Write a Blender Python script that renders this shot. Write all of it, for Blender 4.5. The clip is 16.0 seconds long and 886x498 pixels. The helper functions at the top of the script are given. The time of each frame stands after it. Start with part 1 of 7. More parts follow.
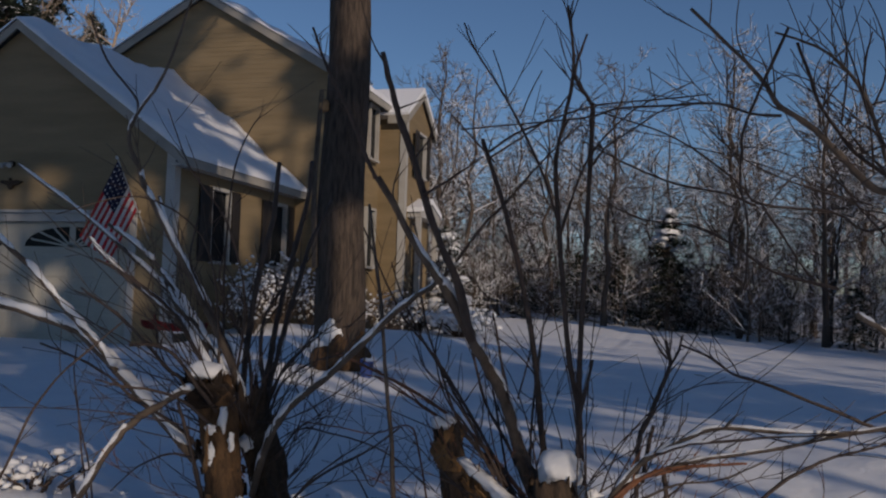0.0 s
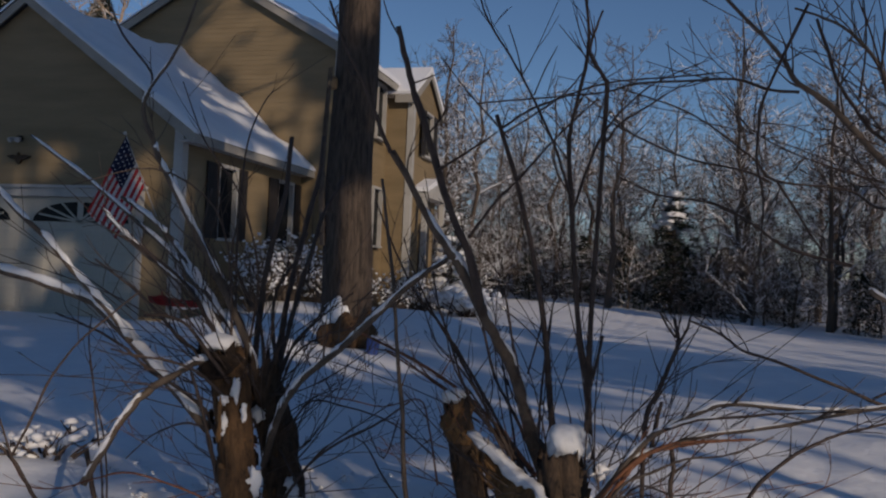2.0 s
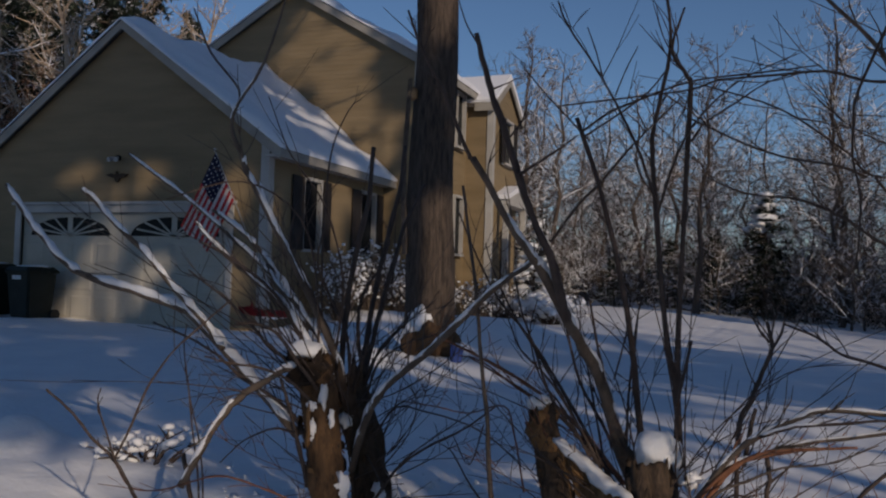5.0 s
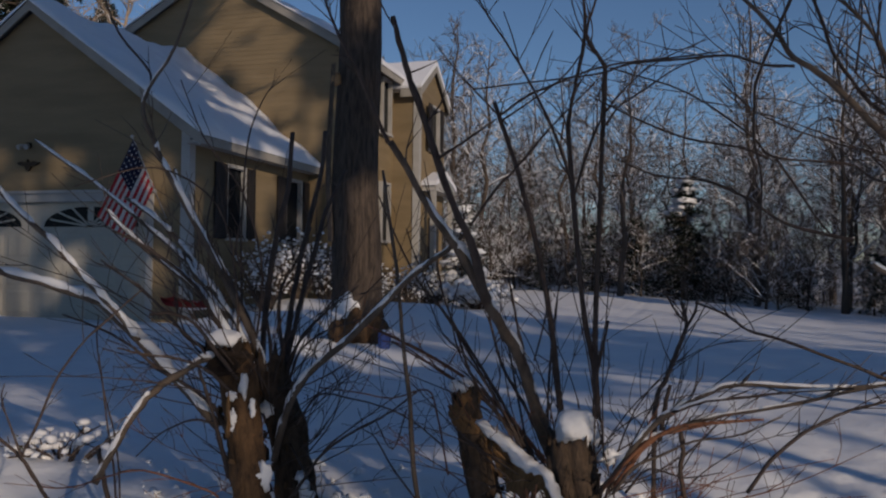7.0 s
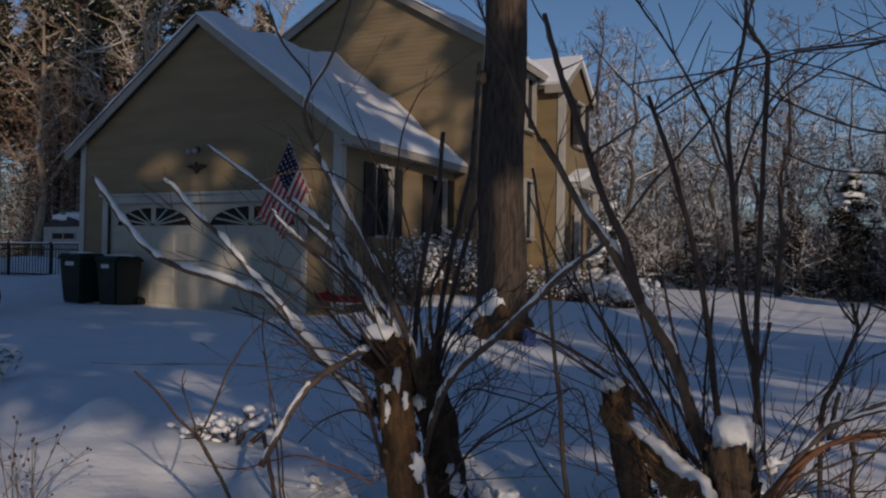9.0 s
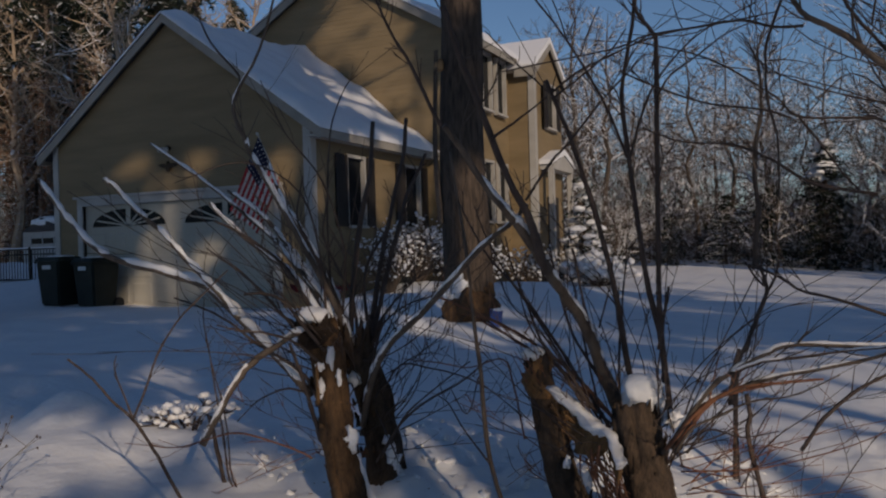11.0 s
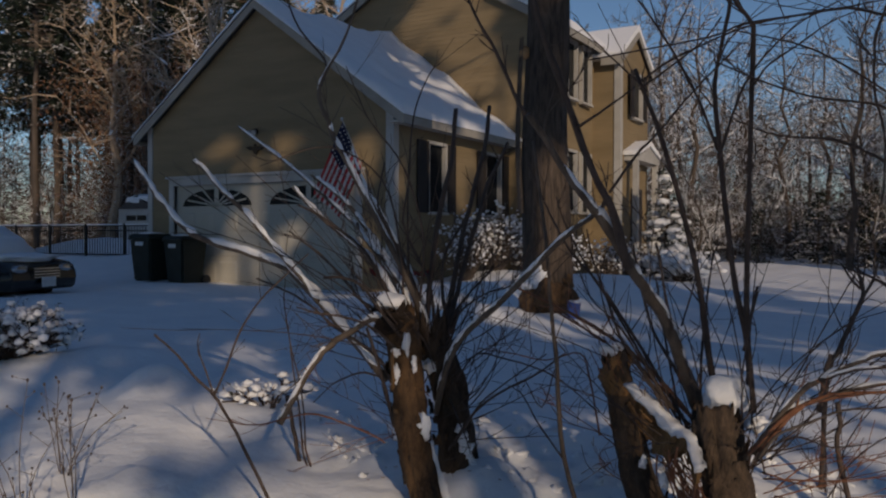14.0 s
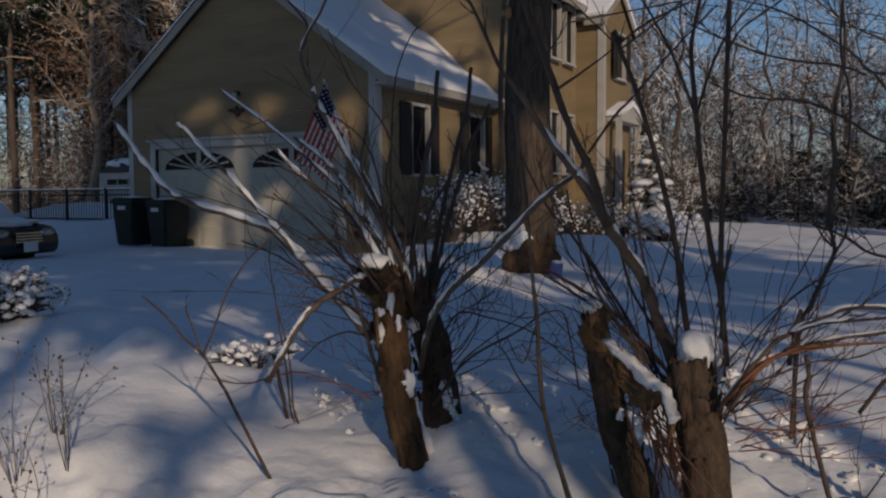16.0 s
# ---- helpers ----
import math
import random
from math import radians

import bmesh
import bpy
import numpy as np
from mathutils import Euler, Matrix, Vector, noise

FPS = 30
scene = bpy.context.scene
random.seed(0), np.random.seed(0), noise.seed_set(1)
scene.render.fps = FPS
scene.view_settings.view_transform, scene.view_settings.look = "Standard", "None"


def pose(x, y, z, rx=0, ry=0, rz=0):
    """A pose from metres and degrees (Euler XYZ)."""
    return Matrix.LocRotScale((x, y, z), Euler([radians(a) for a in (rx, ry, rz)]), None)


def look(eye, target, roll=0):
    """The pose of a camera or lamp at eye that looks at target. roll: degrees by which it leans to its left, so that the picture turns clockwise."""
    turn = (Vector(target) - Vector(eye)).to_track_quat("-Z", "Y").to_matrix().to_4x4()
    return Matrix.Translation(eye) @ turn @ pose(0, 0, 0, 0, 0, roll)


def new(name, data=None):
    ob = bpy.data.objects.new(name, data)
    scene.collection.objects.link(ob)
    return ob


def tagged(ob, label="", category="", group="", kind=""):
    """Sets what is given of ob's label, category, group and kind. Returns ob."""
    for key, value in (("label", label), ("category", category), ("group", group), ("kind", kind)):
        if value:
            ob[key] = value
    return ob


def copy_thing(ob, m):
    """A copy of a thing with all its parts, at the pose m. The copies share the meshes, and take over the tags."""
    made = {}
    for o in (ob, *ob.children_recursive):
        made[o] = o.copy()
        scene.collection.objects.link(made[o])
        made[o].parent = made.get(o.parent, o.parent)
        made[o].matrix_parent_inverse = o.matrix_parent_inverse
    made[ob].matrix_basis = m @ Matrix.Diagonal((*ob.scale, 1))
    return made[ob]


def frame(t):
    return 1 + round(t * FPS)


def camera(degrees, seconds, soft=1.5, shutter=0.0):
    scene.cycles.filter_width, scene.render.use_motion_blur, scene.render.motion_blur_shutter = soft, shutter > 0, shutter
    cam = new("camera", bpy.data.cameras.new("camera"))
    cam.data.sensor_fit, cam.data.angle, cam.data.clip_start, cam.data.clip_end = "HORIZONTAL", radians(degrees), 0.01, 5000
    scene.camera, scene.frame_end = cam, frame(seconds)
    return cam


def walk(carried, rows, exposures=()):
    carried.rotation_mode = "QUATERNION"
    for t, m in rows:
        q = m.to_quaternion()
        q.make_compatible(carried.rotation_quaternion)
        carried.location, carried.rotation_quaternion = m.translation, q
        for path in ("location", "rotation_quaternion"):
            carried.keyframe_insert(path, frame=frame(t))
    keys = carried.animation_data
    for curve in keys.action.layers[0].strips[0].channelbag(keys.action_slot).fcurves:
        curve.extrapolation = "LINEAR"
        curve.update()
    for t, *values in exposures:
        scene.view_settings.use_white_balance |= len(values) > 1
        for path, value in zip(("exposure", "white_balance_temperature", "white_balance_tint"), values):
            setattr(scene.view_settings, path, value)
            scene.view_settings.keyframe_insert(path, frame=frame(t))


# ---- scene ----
cam = camera(57.6, 16.0, soft=2.2)
PATH = [
    (0, (0.097, 0.814, 1.092), (-0.414, 2.745, 1.198), 1.8),
    (0.5, (0.091, 0.831, 1.069), (-0.399, 2.77, 1.093), 1.2),
    (1, (0.079, 0.815, 1.07), (-0.431, 2.749, 1.096), 2.5),
    (1.5, (0.077, 0.803, 1.071), (-0.451, 2.731, 1.124), 2.2),
    (2, (0.073, 0.79, 1.068), (-0.448, 2.72, 1.126), 2.5),
    (2.5, (0.067, 0.791, 1.063), (-0.519, 2.702, 1.126), 3.3),
    (3, (0.064, 0.788, 1.055), (-0.548, 2.692, 1.097), 1.8),
    (3.5, (0.056, 0.786, 1.064), (-0.647, 2.658, 1.102), 2.0),
    (3.7, (0.061, 0.792, 1.064), (-0.676, 2.65, 1.122), 1.6),
    (5.8, (0.09, 0.773, 1.043), (-0.554, 2.664, 1.128), 1.7),
    (6, (0.108, 0.746, 1.037), (-0.476, 2.656, 1.144), 1.0),
    (6.5, (0.12, 0.788, 1.043), (-0.372, 2.725, 1.122), 0.5),
    (7, (0.106, 0.804, 1.052), (-0.442, 2.727, 1.094), 0.7),
    (7.5, (0.066, 0.806, 1.044), (-0.642, 2.676, 1.041), 1.8),
    (8, (0.055, 0.802, 1.048), (-0.72, 2.646, 1.044), 2.5),
    (8.5, (0.061, 0.794, 1.036), (-0.713, 2.638, 1.012), 1.9),
    (9, (0.083, 0.78, 1.053), (-0.794, 2.577, 1.083), 1.0),
    (9.2, (0.072, 0.778, 1.047), (-0.885, 2.534, 1.077), 0.4),
    (11.3, (0.436, 0.724, 1.024), (-0.406, 2.538, 0.999), -1.9),
    (11.5, (0.432, 0.733, 1.024), (-0.44, 2.53, 0.929), -1.5),
    (12, (0.417, 0.743, 1.034), (-0.428, 2.554, 0.952), -0.9),
    (12.5, (0.405, 0.755, 1.029), (-0.49, 2.538, 0.901), -2.3),
    (13, (0.399, 0.75, 0.988), (-0.559, 2.486, 0.729), -1.4),
    (13.5, (0.398, 0.729, 1.005), (-0.675, 2.406, 0.816), -3.0),
    (14, (0.402, 0.749, 1.03), (-0.62, 2.467, 1.001), 0.2),
    (14.5, (0.429, 0.758, 1.029), (-0.536, 2.507, 0.948), 1.5),
    (15, (0.457, 0.728, 1.031), (-0.51, 2.478, 1.008), 2.8),
    (15.5, (0.459, 0.718, 1.028), (-0.488, 2.479, 0.986), 1.4),
    (16, (0.441, 0.697, 1.027), (-0.546, 2.432, 0.904), -0.2),
]
walk(cam, [(t, look(eye, target, roll)) for t, eye, target, roll in PATH], exposures=[(0, -0.89, 6530, 15), (9, -0.89, 6620, 15), (12, -0.89, 6950, 14.5), (16, -0.89, 6950, 14.5)])

SUN_DIR = Vector((0.75, -0.66, 0.0)).normalized()
SUN_EL = radians(19)

# ---- world and sun ----
world = bpy.data.worlds.new("sky")
scene.world = world
world.use_nodes = True
wn = world.node_tree
sky = wn.nodes.new("ShaderNodeTexSky")
sky.sky_type, sky.sun_disc = "NISHITA", False
sky.sun_elevation, sky.sun_rotation = SUN_EL, math.atan2(SUN_DIR.x, SUN_DIR.y)
sky.air_density, sky.dust_density, sky.ozone_density = 1.0, 0.0, 4.8
wn.links.new(sky.outputs[0], wn.nodes["Background"].inputs[0])
wn.nodes["Background"].inputs[1].default_value = 0.12
sun_data = bpy.data.lights.new("sun", "SUN")
sun_data.energy, sun_data.angle, sun_data.color = 3.9, radians(0.55), (1.0, 0.83, 0.62)
sun = new("sun", sun_data)
sun.matrix_world = look(SUN_DIR * 60 * math.cos(SUN_EL) + Vector((0, 0, 60 * math.sin(SUN_EL))), (0, 0, 0))


# ---- materials ----
def mat(name, base, rough=0.8, second=None, scale=6.0, stretch=(1, 1, 1), bump=0.2, fine=60.0, metal=0.0, amount=0.6, snow=None, bump_scale=None, spec=0.3):
    """Two scales of noise between two colours, with relief; snow: how far upward faces carry snow."""
    m = bpy.data.materials.new(name)
    m.use_nodes = True
    n, l = m.node_tree.nodes, m.node_tree.links
    p = n["Principled BSDF"]
    p.inputs["Roughness"].default_value, p.inputs["Metallic"].default_value = rough, metal
    p.inputs["Specular IOR Level"].default_value = spec
    tex = n.new("ShaderNodeTexCoord")
    mp = n.new("ShaderNodeMapping")
    mp.inputs["Scale"].default_value = stretch
    l.new(tex.outputs["Object"], mp.inputs[0])
    a, b = n.new("ShaderNodeTexNoise"), n.new("ShaderNodeTexNoise")
    a.inputs["Scale"].default_value, a.inputs["Detail"].default_value = scale, 5
    b.inputs["Scale"].default_value, b.inputs["Detail"].default_value = fine, 3
    l.new(mp.outputs[0], a.inputs["Vector"])
    l.new(mp.outputs[0], b.inputs["Vector"])
    add = n.new("ShaderNodeMath")
    add.operation = "MULTIPLY_ADD"
    l.new(b.outputs["Fac"], add.inputs[0])
    add.inputs[1].default_value = 0.45
    l.new(a.outputs["Fac"], add.inputs[2])
    ramp = n.new("ShaderNodeMapRange")
    ramp.inputs["From Min"].default_value, ramp.inputs["From Max"].default_value = 0.55, 0.95
    l.new(add.outputs[0], ramp.inputs[0])
    mix = n.new("ShaderNodeMix")
    mix.data_type = "RGBA"
    second = second or tuple(c * (1 - amount) for c in base)
    mix.inputs["A"].default_value, mix.inputs["B"].default_value = (*base, 1), (*second, 1)
    l.new(ramp.outputs[0], mix.inputs["Factor"])
    colour = mix.outputs["Result"]
    if snow is not None:
        geo, sep = n.new("ShaderNodeNewGeometry"), n.new("ShaderNodeSeparateXYZ")
        l.new(geo.outputs["Normal"], sep.inputs[0])
        s1 = n.new("ShaderNodeMath")
        s1.operation = "MULTIPLY_ADD"
        l.new(a.outputs["Fac"], s1.inputs[0])
        s1.inputs[1].default_value = 1.4
        l.new(sep.outputs["Z"], s1.inputs[2])
        s2 = n.new("ShaderNodeMapRange")
        s2.inputs["From Min"].default_value, s2.inputs["From Max"].default_value = snow, snow + 0.2
        l.new(s1.outputs[0], s2.inputs[0])
        m2 = n.new("ShaderNodeMix")
        m2.data_type = "RGBA"
        l.new(s2.outputs[0], m2.inputs["Factor"])
        l.new(colour, m2.inputs["A"])
        m2.inputs["B"].default_value = (0.82, 0.83, 0.86, 1)
        colour = m2.outputs["Result"]
    l.new(colour, p.inputs["Base Color"])
    bp = n.new("ShaderNodeBump")
    bp.inputs["Strength"].default_value, bp.inputs["Distance"].default_value = bump, bump_scale or 0.02
    l.new(add.outputs[0], bp.inputs["Height"])
    l.new(bp.outputs[0], p.inputs["Normal"])
    return m


SNOW = mat("snow", (0.86, 0.87, 0.89), 0.65, (0.78, 0.80, 0.84), 2.2, bump=0.28, fine=22.0, bump_scale=0.05)
SNOW_CAP = mat("clinging snow", (0.80, 0.81, 0.84), 0.65, (0.76, 0.78, 0.82), 9.0, bump=0.5, fine=45.0, bump_scale=0.015)
SIDING = mat("tan clapboard", (0.255, 0.192, 0.112), 0.7, (0.195, 0.145, 0.082), 0.7, (1, 1, 6), 0.15, 18.0, bump_scale=0.004)
TRIM = mat("white trim paint", (0.45, 0.44, 0.42), 0.6, (0.34, 0.33, 0.31), 2.0, bump=0.1, fine=30.0, bump_scale=0.003)
DOOR_PAINT = mat("cream door paint", (0.45, 0.42, 0.355), 0.55, (0.38, 0.355, 0.30), 1.2, bump=0.08, fine=25.0, bump_scale=0.003)
RAKE = mat("weathered rake board paint", (0.33, 0.31, 0.275), 0.65, (0.25, 0.235, 0.21), 2.0, bump=0.1, fine=30.0, bump_scale=0.003)
SHUTTER = mat("dark shutter paint", (0.035, 0.03, 0.028), 0.6, (0.02, 0.018, 0.018), 3.0, bump=0.1)
ROOFING = mat("asphalt shingles", (0.09, 0.08, 0.075), 0.9, (0.05, 0.045, 0.045), 8.0, bump=0.4)
METAL_DARK = mat("black iron", (0.015, 0.015, 0.017), 0.45, (0.03, 0.03, 0.03), 8.0, metal=0.4, bump=0.1)
BIN_PLASTIC = mat("dark bin plastic", (0.012, 0.018, 0.014), 0.5, (0.022, 0.028, 0.024), 4.0, bump=0.1)
CAR_PAINT = mat("black car paint", (0.008, 0.008, 0.009), 0.18, (0.014, 0.013, 0.012), 3.0, bump=0.02, spec=0.6)
RUBBER = mat("tyre rubber", (0.015, 0.015, 0.015), 0.85, (0.03, 0.03, 0.03), 20.0, bump=0.2)
CHROME = mat("chrome", (0.6, 0.6, 0.6), 0.2, (0.5, 0.5, 0.5), 10.0, metal=1.0, bump=0.02)
PLATE = mat("pale number plate", (0.7, 0.7, 0.68), 0.5, (0.6, 0.6, 0.6), 10.0, bump=0.02)
BARK = mat("grey furrowed bark", (0.11, 0.082, 0.064), 0.9, (0.03, 0.024, 0.02), 6.0, (5, 5, 0.7), 1.0, 22.0, bump_scale=0.03)
STUMP_BARK = mat("brown stump bark", (0.14, 0.08, 0.04), 0.9, (0.028, 0.018, 0.012), 6.0, (4, 4, 0.9), 0.9, 40.0, bump_scale=0.012)
TORN_WOOD = mat("weathered torn wood", (0.26, 0.145, 0.062), 0.85, (0.12, 0.065, 0.03), 8.0, (5, 5, 0.6), 0.7, 50.0, bump_scale=0.01)
STUMP_DARK = mat("dark mossy bark", (0.088, 0.060, 0.042), 0.95, (0.034, 0.025, 0.018), 10.0, (3, 3, 1), 0.9, 40.0, bump_scale=0.012)
ROT = mat("black rotted heartwood", (0.034, 0.024, 0.018), 0.95, (0.016, 0.011, 0.009), 20.0, bump=0.5, fine=80.0, bump_scale=0.006)
CUT_WOOD = mat("torn tan wood", (0.42, 0.25, 0.12), 0.8, (0.25, 0.13, 0.06), 8.0, (6, 6, 0.6), 0.6, 60.0, bump_scale=0.006)
SHOOT_BARK = mat("dark shoot bark", (0.088, 0.064, 0.054), 0.75, (0.05, 0.037, 0.032), 14.0, (2, 2, 1), 0.5, 90.0, bump_scale=0.004)
SHOOT_GREY = mat("grey shoot bark", (0.145, 0.112, 0.088), 0.75, (0.07, 0.054, 0.043), 12.0, (2, 2, 1), 0.5, 90.0, bump_scale=0.004)
SHOOT_RED = mat("reddish cane bark", (0.26, 0.115, 0.06), 0.65, (0.15, 0.065, 0.04), 12.0, (2, 2, 1), 0.4, 90.0, bump_scale=0.003)
WOOD_SNOWY = mat("snowy woodland bark", (0.145, 0.118, 0.10), 0.9, (0.075, 0.06, 0.052), 2.5, bump=0.4, fine=12.0, snow=0.86)
WOOD_BARE = mat("woodland bark", (0.105, 0.082, 0.066), 0.9, (0.055, 0.043, 0.035), 2.0, (2, 2, 0.5), 0.4, 10.0, snow=1.5)
# sunlight is put into this bark's colour: paler than the other woodland bark
WOOD_SUNLIT = mat("pale bark with sunlight in its colour", (0.44, 0.34, 0.25), 0.9, (0.28, 0.21, 0.15), 2.5, bump=0.4, fine=12.0, snow=1.15)
NEEDLES = mat("dark needles", (0.042, 0.058, 0.036), 0.85, (0.022, 0.032, 0.022), 3.0, bump=0.4, fine=15.0, snow=1.38)
# darker copy of the needles, the shade of the wood edge coloured in
NEEDLES_SHADED = mat("spruce and hemlock needles with shade in the colour", (0.022, 0.033, 0.022), 0.9, (0.010, 0.015, 0.011), 3.0, bump=0.4, fine=15.0, snow=1.62)
NEEDLES_SNOW = mat("snow-laden needles", (0.035, 0.05, 0.03), 0.85, (0.016, 0.025, 0.015), 3.0, bump=0.4, fine=15.0, snow=1.05)
OAK_LEAF = mat("rusty dead leaves", (0.30, 0.155, 0.085), 0.85, (0.17, 0.085, 0.05), 3.0, bump=0.3, fine=15.0, snow=1.45)
BUSH_LEAF = mat("evergreen leaves with snow", (0.05, 0.06, 0.032), 0.8, (0.025, 0.03, 0.018), 6.0, bump=0.4, fine=30.0, snow=1.12)
BLUE = mat("blue plastic", (0.06, 0.10, 0.30), 0.5, (0.05, 0.08, 0.24), 6.0, bump=0.1)
RED_CLOTH = mat("red cloth", (0.44, 0.03, 0.038), 0.85, (0.34, 0.02, 0.028), 10.0, bump=0.1)
WHITE_CLOTH = mat("white cloth", (0.58, 0.55, 0.52), 0.85, (0.48, 0.46, 0.44), 10.0, bump=0.1)
BLUE_CLOTH = mat("navy cloth", (0.016, 0.018, 0.05), 0.85, (0.012, 0.013, 0.036), 10.0, bump=0.1)
SLED_RED = mat("dull red plastic", (0.25, 0.02, 0.025), 0.5, (0.18, 0.015, 0.02), 6.0, bump=0.1)
BRASS = mat("dark bronze", (0.05, 0.035, 0.02), 0.5, (0.03, 0.02, 0.015), 15.0, metal=0.5, bump=0.1)


def glass_mat():
    m = bpy.data.materials.new("dark window glass")
    m.use_nodes = True
    p = m.node_tree.nodes["Principled BSDF"]
    p.inputs["Base Color"].default_value = (0.012, 0.014, 0.017, 1)
    p.inputs["Roughness"].default_value, p.inputs["IOR"].default_value = 0.12, 1.3
    p.inputs["Specular IOR Level"].default_value = 0.18
    return m


GLASS = glass_mat()


# ---- mesh helpers ----
def finish(bm, name, material, smooth=False):
    me = bpy.data.meshes.new(name)
    bmesh.ops.recalc_face_normals(bm, faces=bm.faces)
    bm.to_mesh(me)
    bm.free()
    me.materials.append(material)
    if smooth:
        for f in me.polygons:
            f.use_smooth = True
    return me


def part(name, bm, material, parent, label="", smooth=False):
    ob = new(name, finish(bm, name, material, smooth))
    ob.parent = parent
    return tagged(ob, label)


def thing(name, place, label, category, group="", kind=""):
    ob = new(name)
    ob.location = place
    return tagged(ob, label, category, group, kind)


def box(bm, x0, y0, z0, x1, y1, z1):
    v = [bm.verts.new((x, y, z)) for x in (x0, x1) for y in (y0, y1) for z in (z0, z1)]
    for f in ((0, 1, 3, 2), (4, 6, 7, 5), (0, 4, 5, 1), (2, 3, 7, 6), (0, 2, 6, 4), (1, 5, 7, 3)):
        bm.faces.new([v[i] for i in f])
    return v


def prism(bm, poly, axis, a, b):
    """A flat polygon of two coordinates, drawn out along the third axis from a to b."""
    def lift(p, c):
        return {"x": (c, *p), "y": (p[0], c, p[1]), "z": (*p, c)}[axis]
    lo, hi = [bm.verts.new(lift(p, a)) for p in poly], [bm.verts.new(lift(p, b)) for p in poly]
    n = len(poly)
    bm.faces.new(lo)
    bm.faces.new(hi[::-1])
    for i in range(n):
        bm.faces.new((lo[i], lo[(i + 1) % n], hi[(i + 1) % n], hi[i]))


def spline(pts, steps=5):
    """Points along a smooth line through pts."""
    p = [Vector(q) for q in pts]
    p = [2 * p[0] - p[1]] + p + [2 * p[-1] - p[-2]]
    out = []
    for i in range(1, len(p) - 2):
        for k in range(steps):
            t = k / steps
            out.append(0.5 * (2 * p[i] + (p[i + 1] - p[i - 1]) * t + (2 * p[i - 1] - 5 * p[i] + 4 * p[i + 1] - p[i + 2]) * t * t + (3 * p[i] - p[i - 1] - 3 * p[i + 1] + p[i + 2]) * t ** 3))
    return out + [p[-2]]


def tube(bm, line, radii, sides=6, rough=0.0, rng=random, cap=True):
    """A tube along a line; radii: one for each point."""
    rings = []
    side = Vector((1, 0.3, 0.2))
    for i, c in enumerate(line):
        d = (line[min(i + 1, len(line) - 1)] - line[max(i - 1, 0)])
        d = d.normalized() if d.length > 1e-9 else Vector((0, 0, 1))
        u = (side - d * side.dot(d))
        u = u.normalized() if u.length > 1e-3 else d.orthogonal().normalized()
        side = u
        w = d.cross(u)
        ring = []
        for k in range(sides):
            a = 2 * math.pi * k / sides
            r = radii[i] * (1 + rough * (rng.random() - 0.5))
            ring.append(bm.verts.new(c + (u * math.cos(a) + w * math.sin(a)) * r))
        rings.append(ring)
    for a, b in zip(rings, rings[1:]):
        for k in range(sides):
            bm.faces.new((a[k], a[(k + 1) % sides], b[(k + 1) % sides], b[k]))
    if cap:
        bm.faces.new(rings[0][::-1])
        bm.faces.new(rings[-1])
    return rings


def taper(n, r0, r1, power=1.0):
    return [r0 + (r1 - r0) * (i / max(n - 1, 1)) ** power for i in range(n)]


# ---- ground ----
MOUNDS = [(-18.3, 19.3, 1.6, 0.75), (-20.8, 19.3, 1.7, 0.85), (-23.6, 19.2, 1.8, 0.9), (-26.5, 19.2, 1.8, 0.9), (-1.36, 3.55, 0.30, -0.07), (-1.25, 3.95, 0.16, 0.06), (-0.42, 3.7, 0.30, -0.05), (-0.1, 3.5, 0.35, -0.07), (-3.75, 4.2, 0.25, 0.22), (-3.55, 3.9, 0.15, 0.07), (-3.15, 3.85, 0.40, 0.11), (-3.3, 3.05, 0.55, 0.10), (-2.3, 3.1, 0.42, 0.08), (-2.7, 2.6, 0.5, 0.07), (-5.2, 4.9, 0.7, 0.10), (-1.3, 2.7, 0.5, 0.05),
          (-1.6, 4.5, 0.35, 0.07), (-0.9, 4.6, 0.4, 0.06), (-0.1, 3.6, 0.45, -0.06), (-6.2, 12.2, 1.3, 0.28), (-4.6, 15.0, 1.6, 0.35), (-17.0, 14.5, 1.6, 0.35), (-20.0, 15.5, 3.0, 0.30),
          (-3.6, 10.1, 0.8, 0.14), (-4.35, 9.4, 0.45, 0.22), (-7.2, 16.0, 1.5, 0.35), (-4.9, 12.4, 0.8, 0.22), (-13.6, 11.6, 0.9, 0.06), (-1.62, 2.62, 0.16, -0.10), (-1.45, 2.70, 0.12, -0.07), (-2.30, 2.52, 0.16, -0.09), (-1.9, 2.45, 0.14, 0.05)]

# broken crust and trampled places: x, y, radius, relief
CRUST = [(-1.15, 3.2, 0.45, 0.024), (-0.7, 3.0, 0.5, 0.028), (-1.5, 2.9, 0.4, 0.02), (-1.2, 4.25, 0.55, 0.03), (-2.0, 4.1, 0.4, 0.035), (0.5, 3.9, 0.6, 0.035), (-0.6, 4.6, 0.6, 0.025), (-2.2, 2.6, 0.5, 0.03), (-1.8, 2.45, 0.5, 0.035), (-2.7, 2.75, 0.4, 0.025), (-1.3, 2.6, 0.4, 0.035), (1.0, 5.0, 0.7, 0.03)]


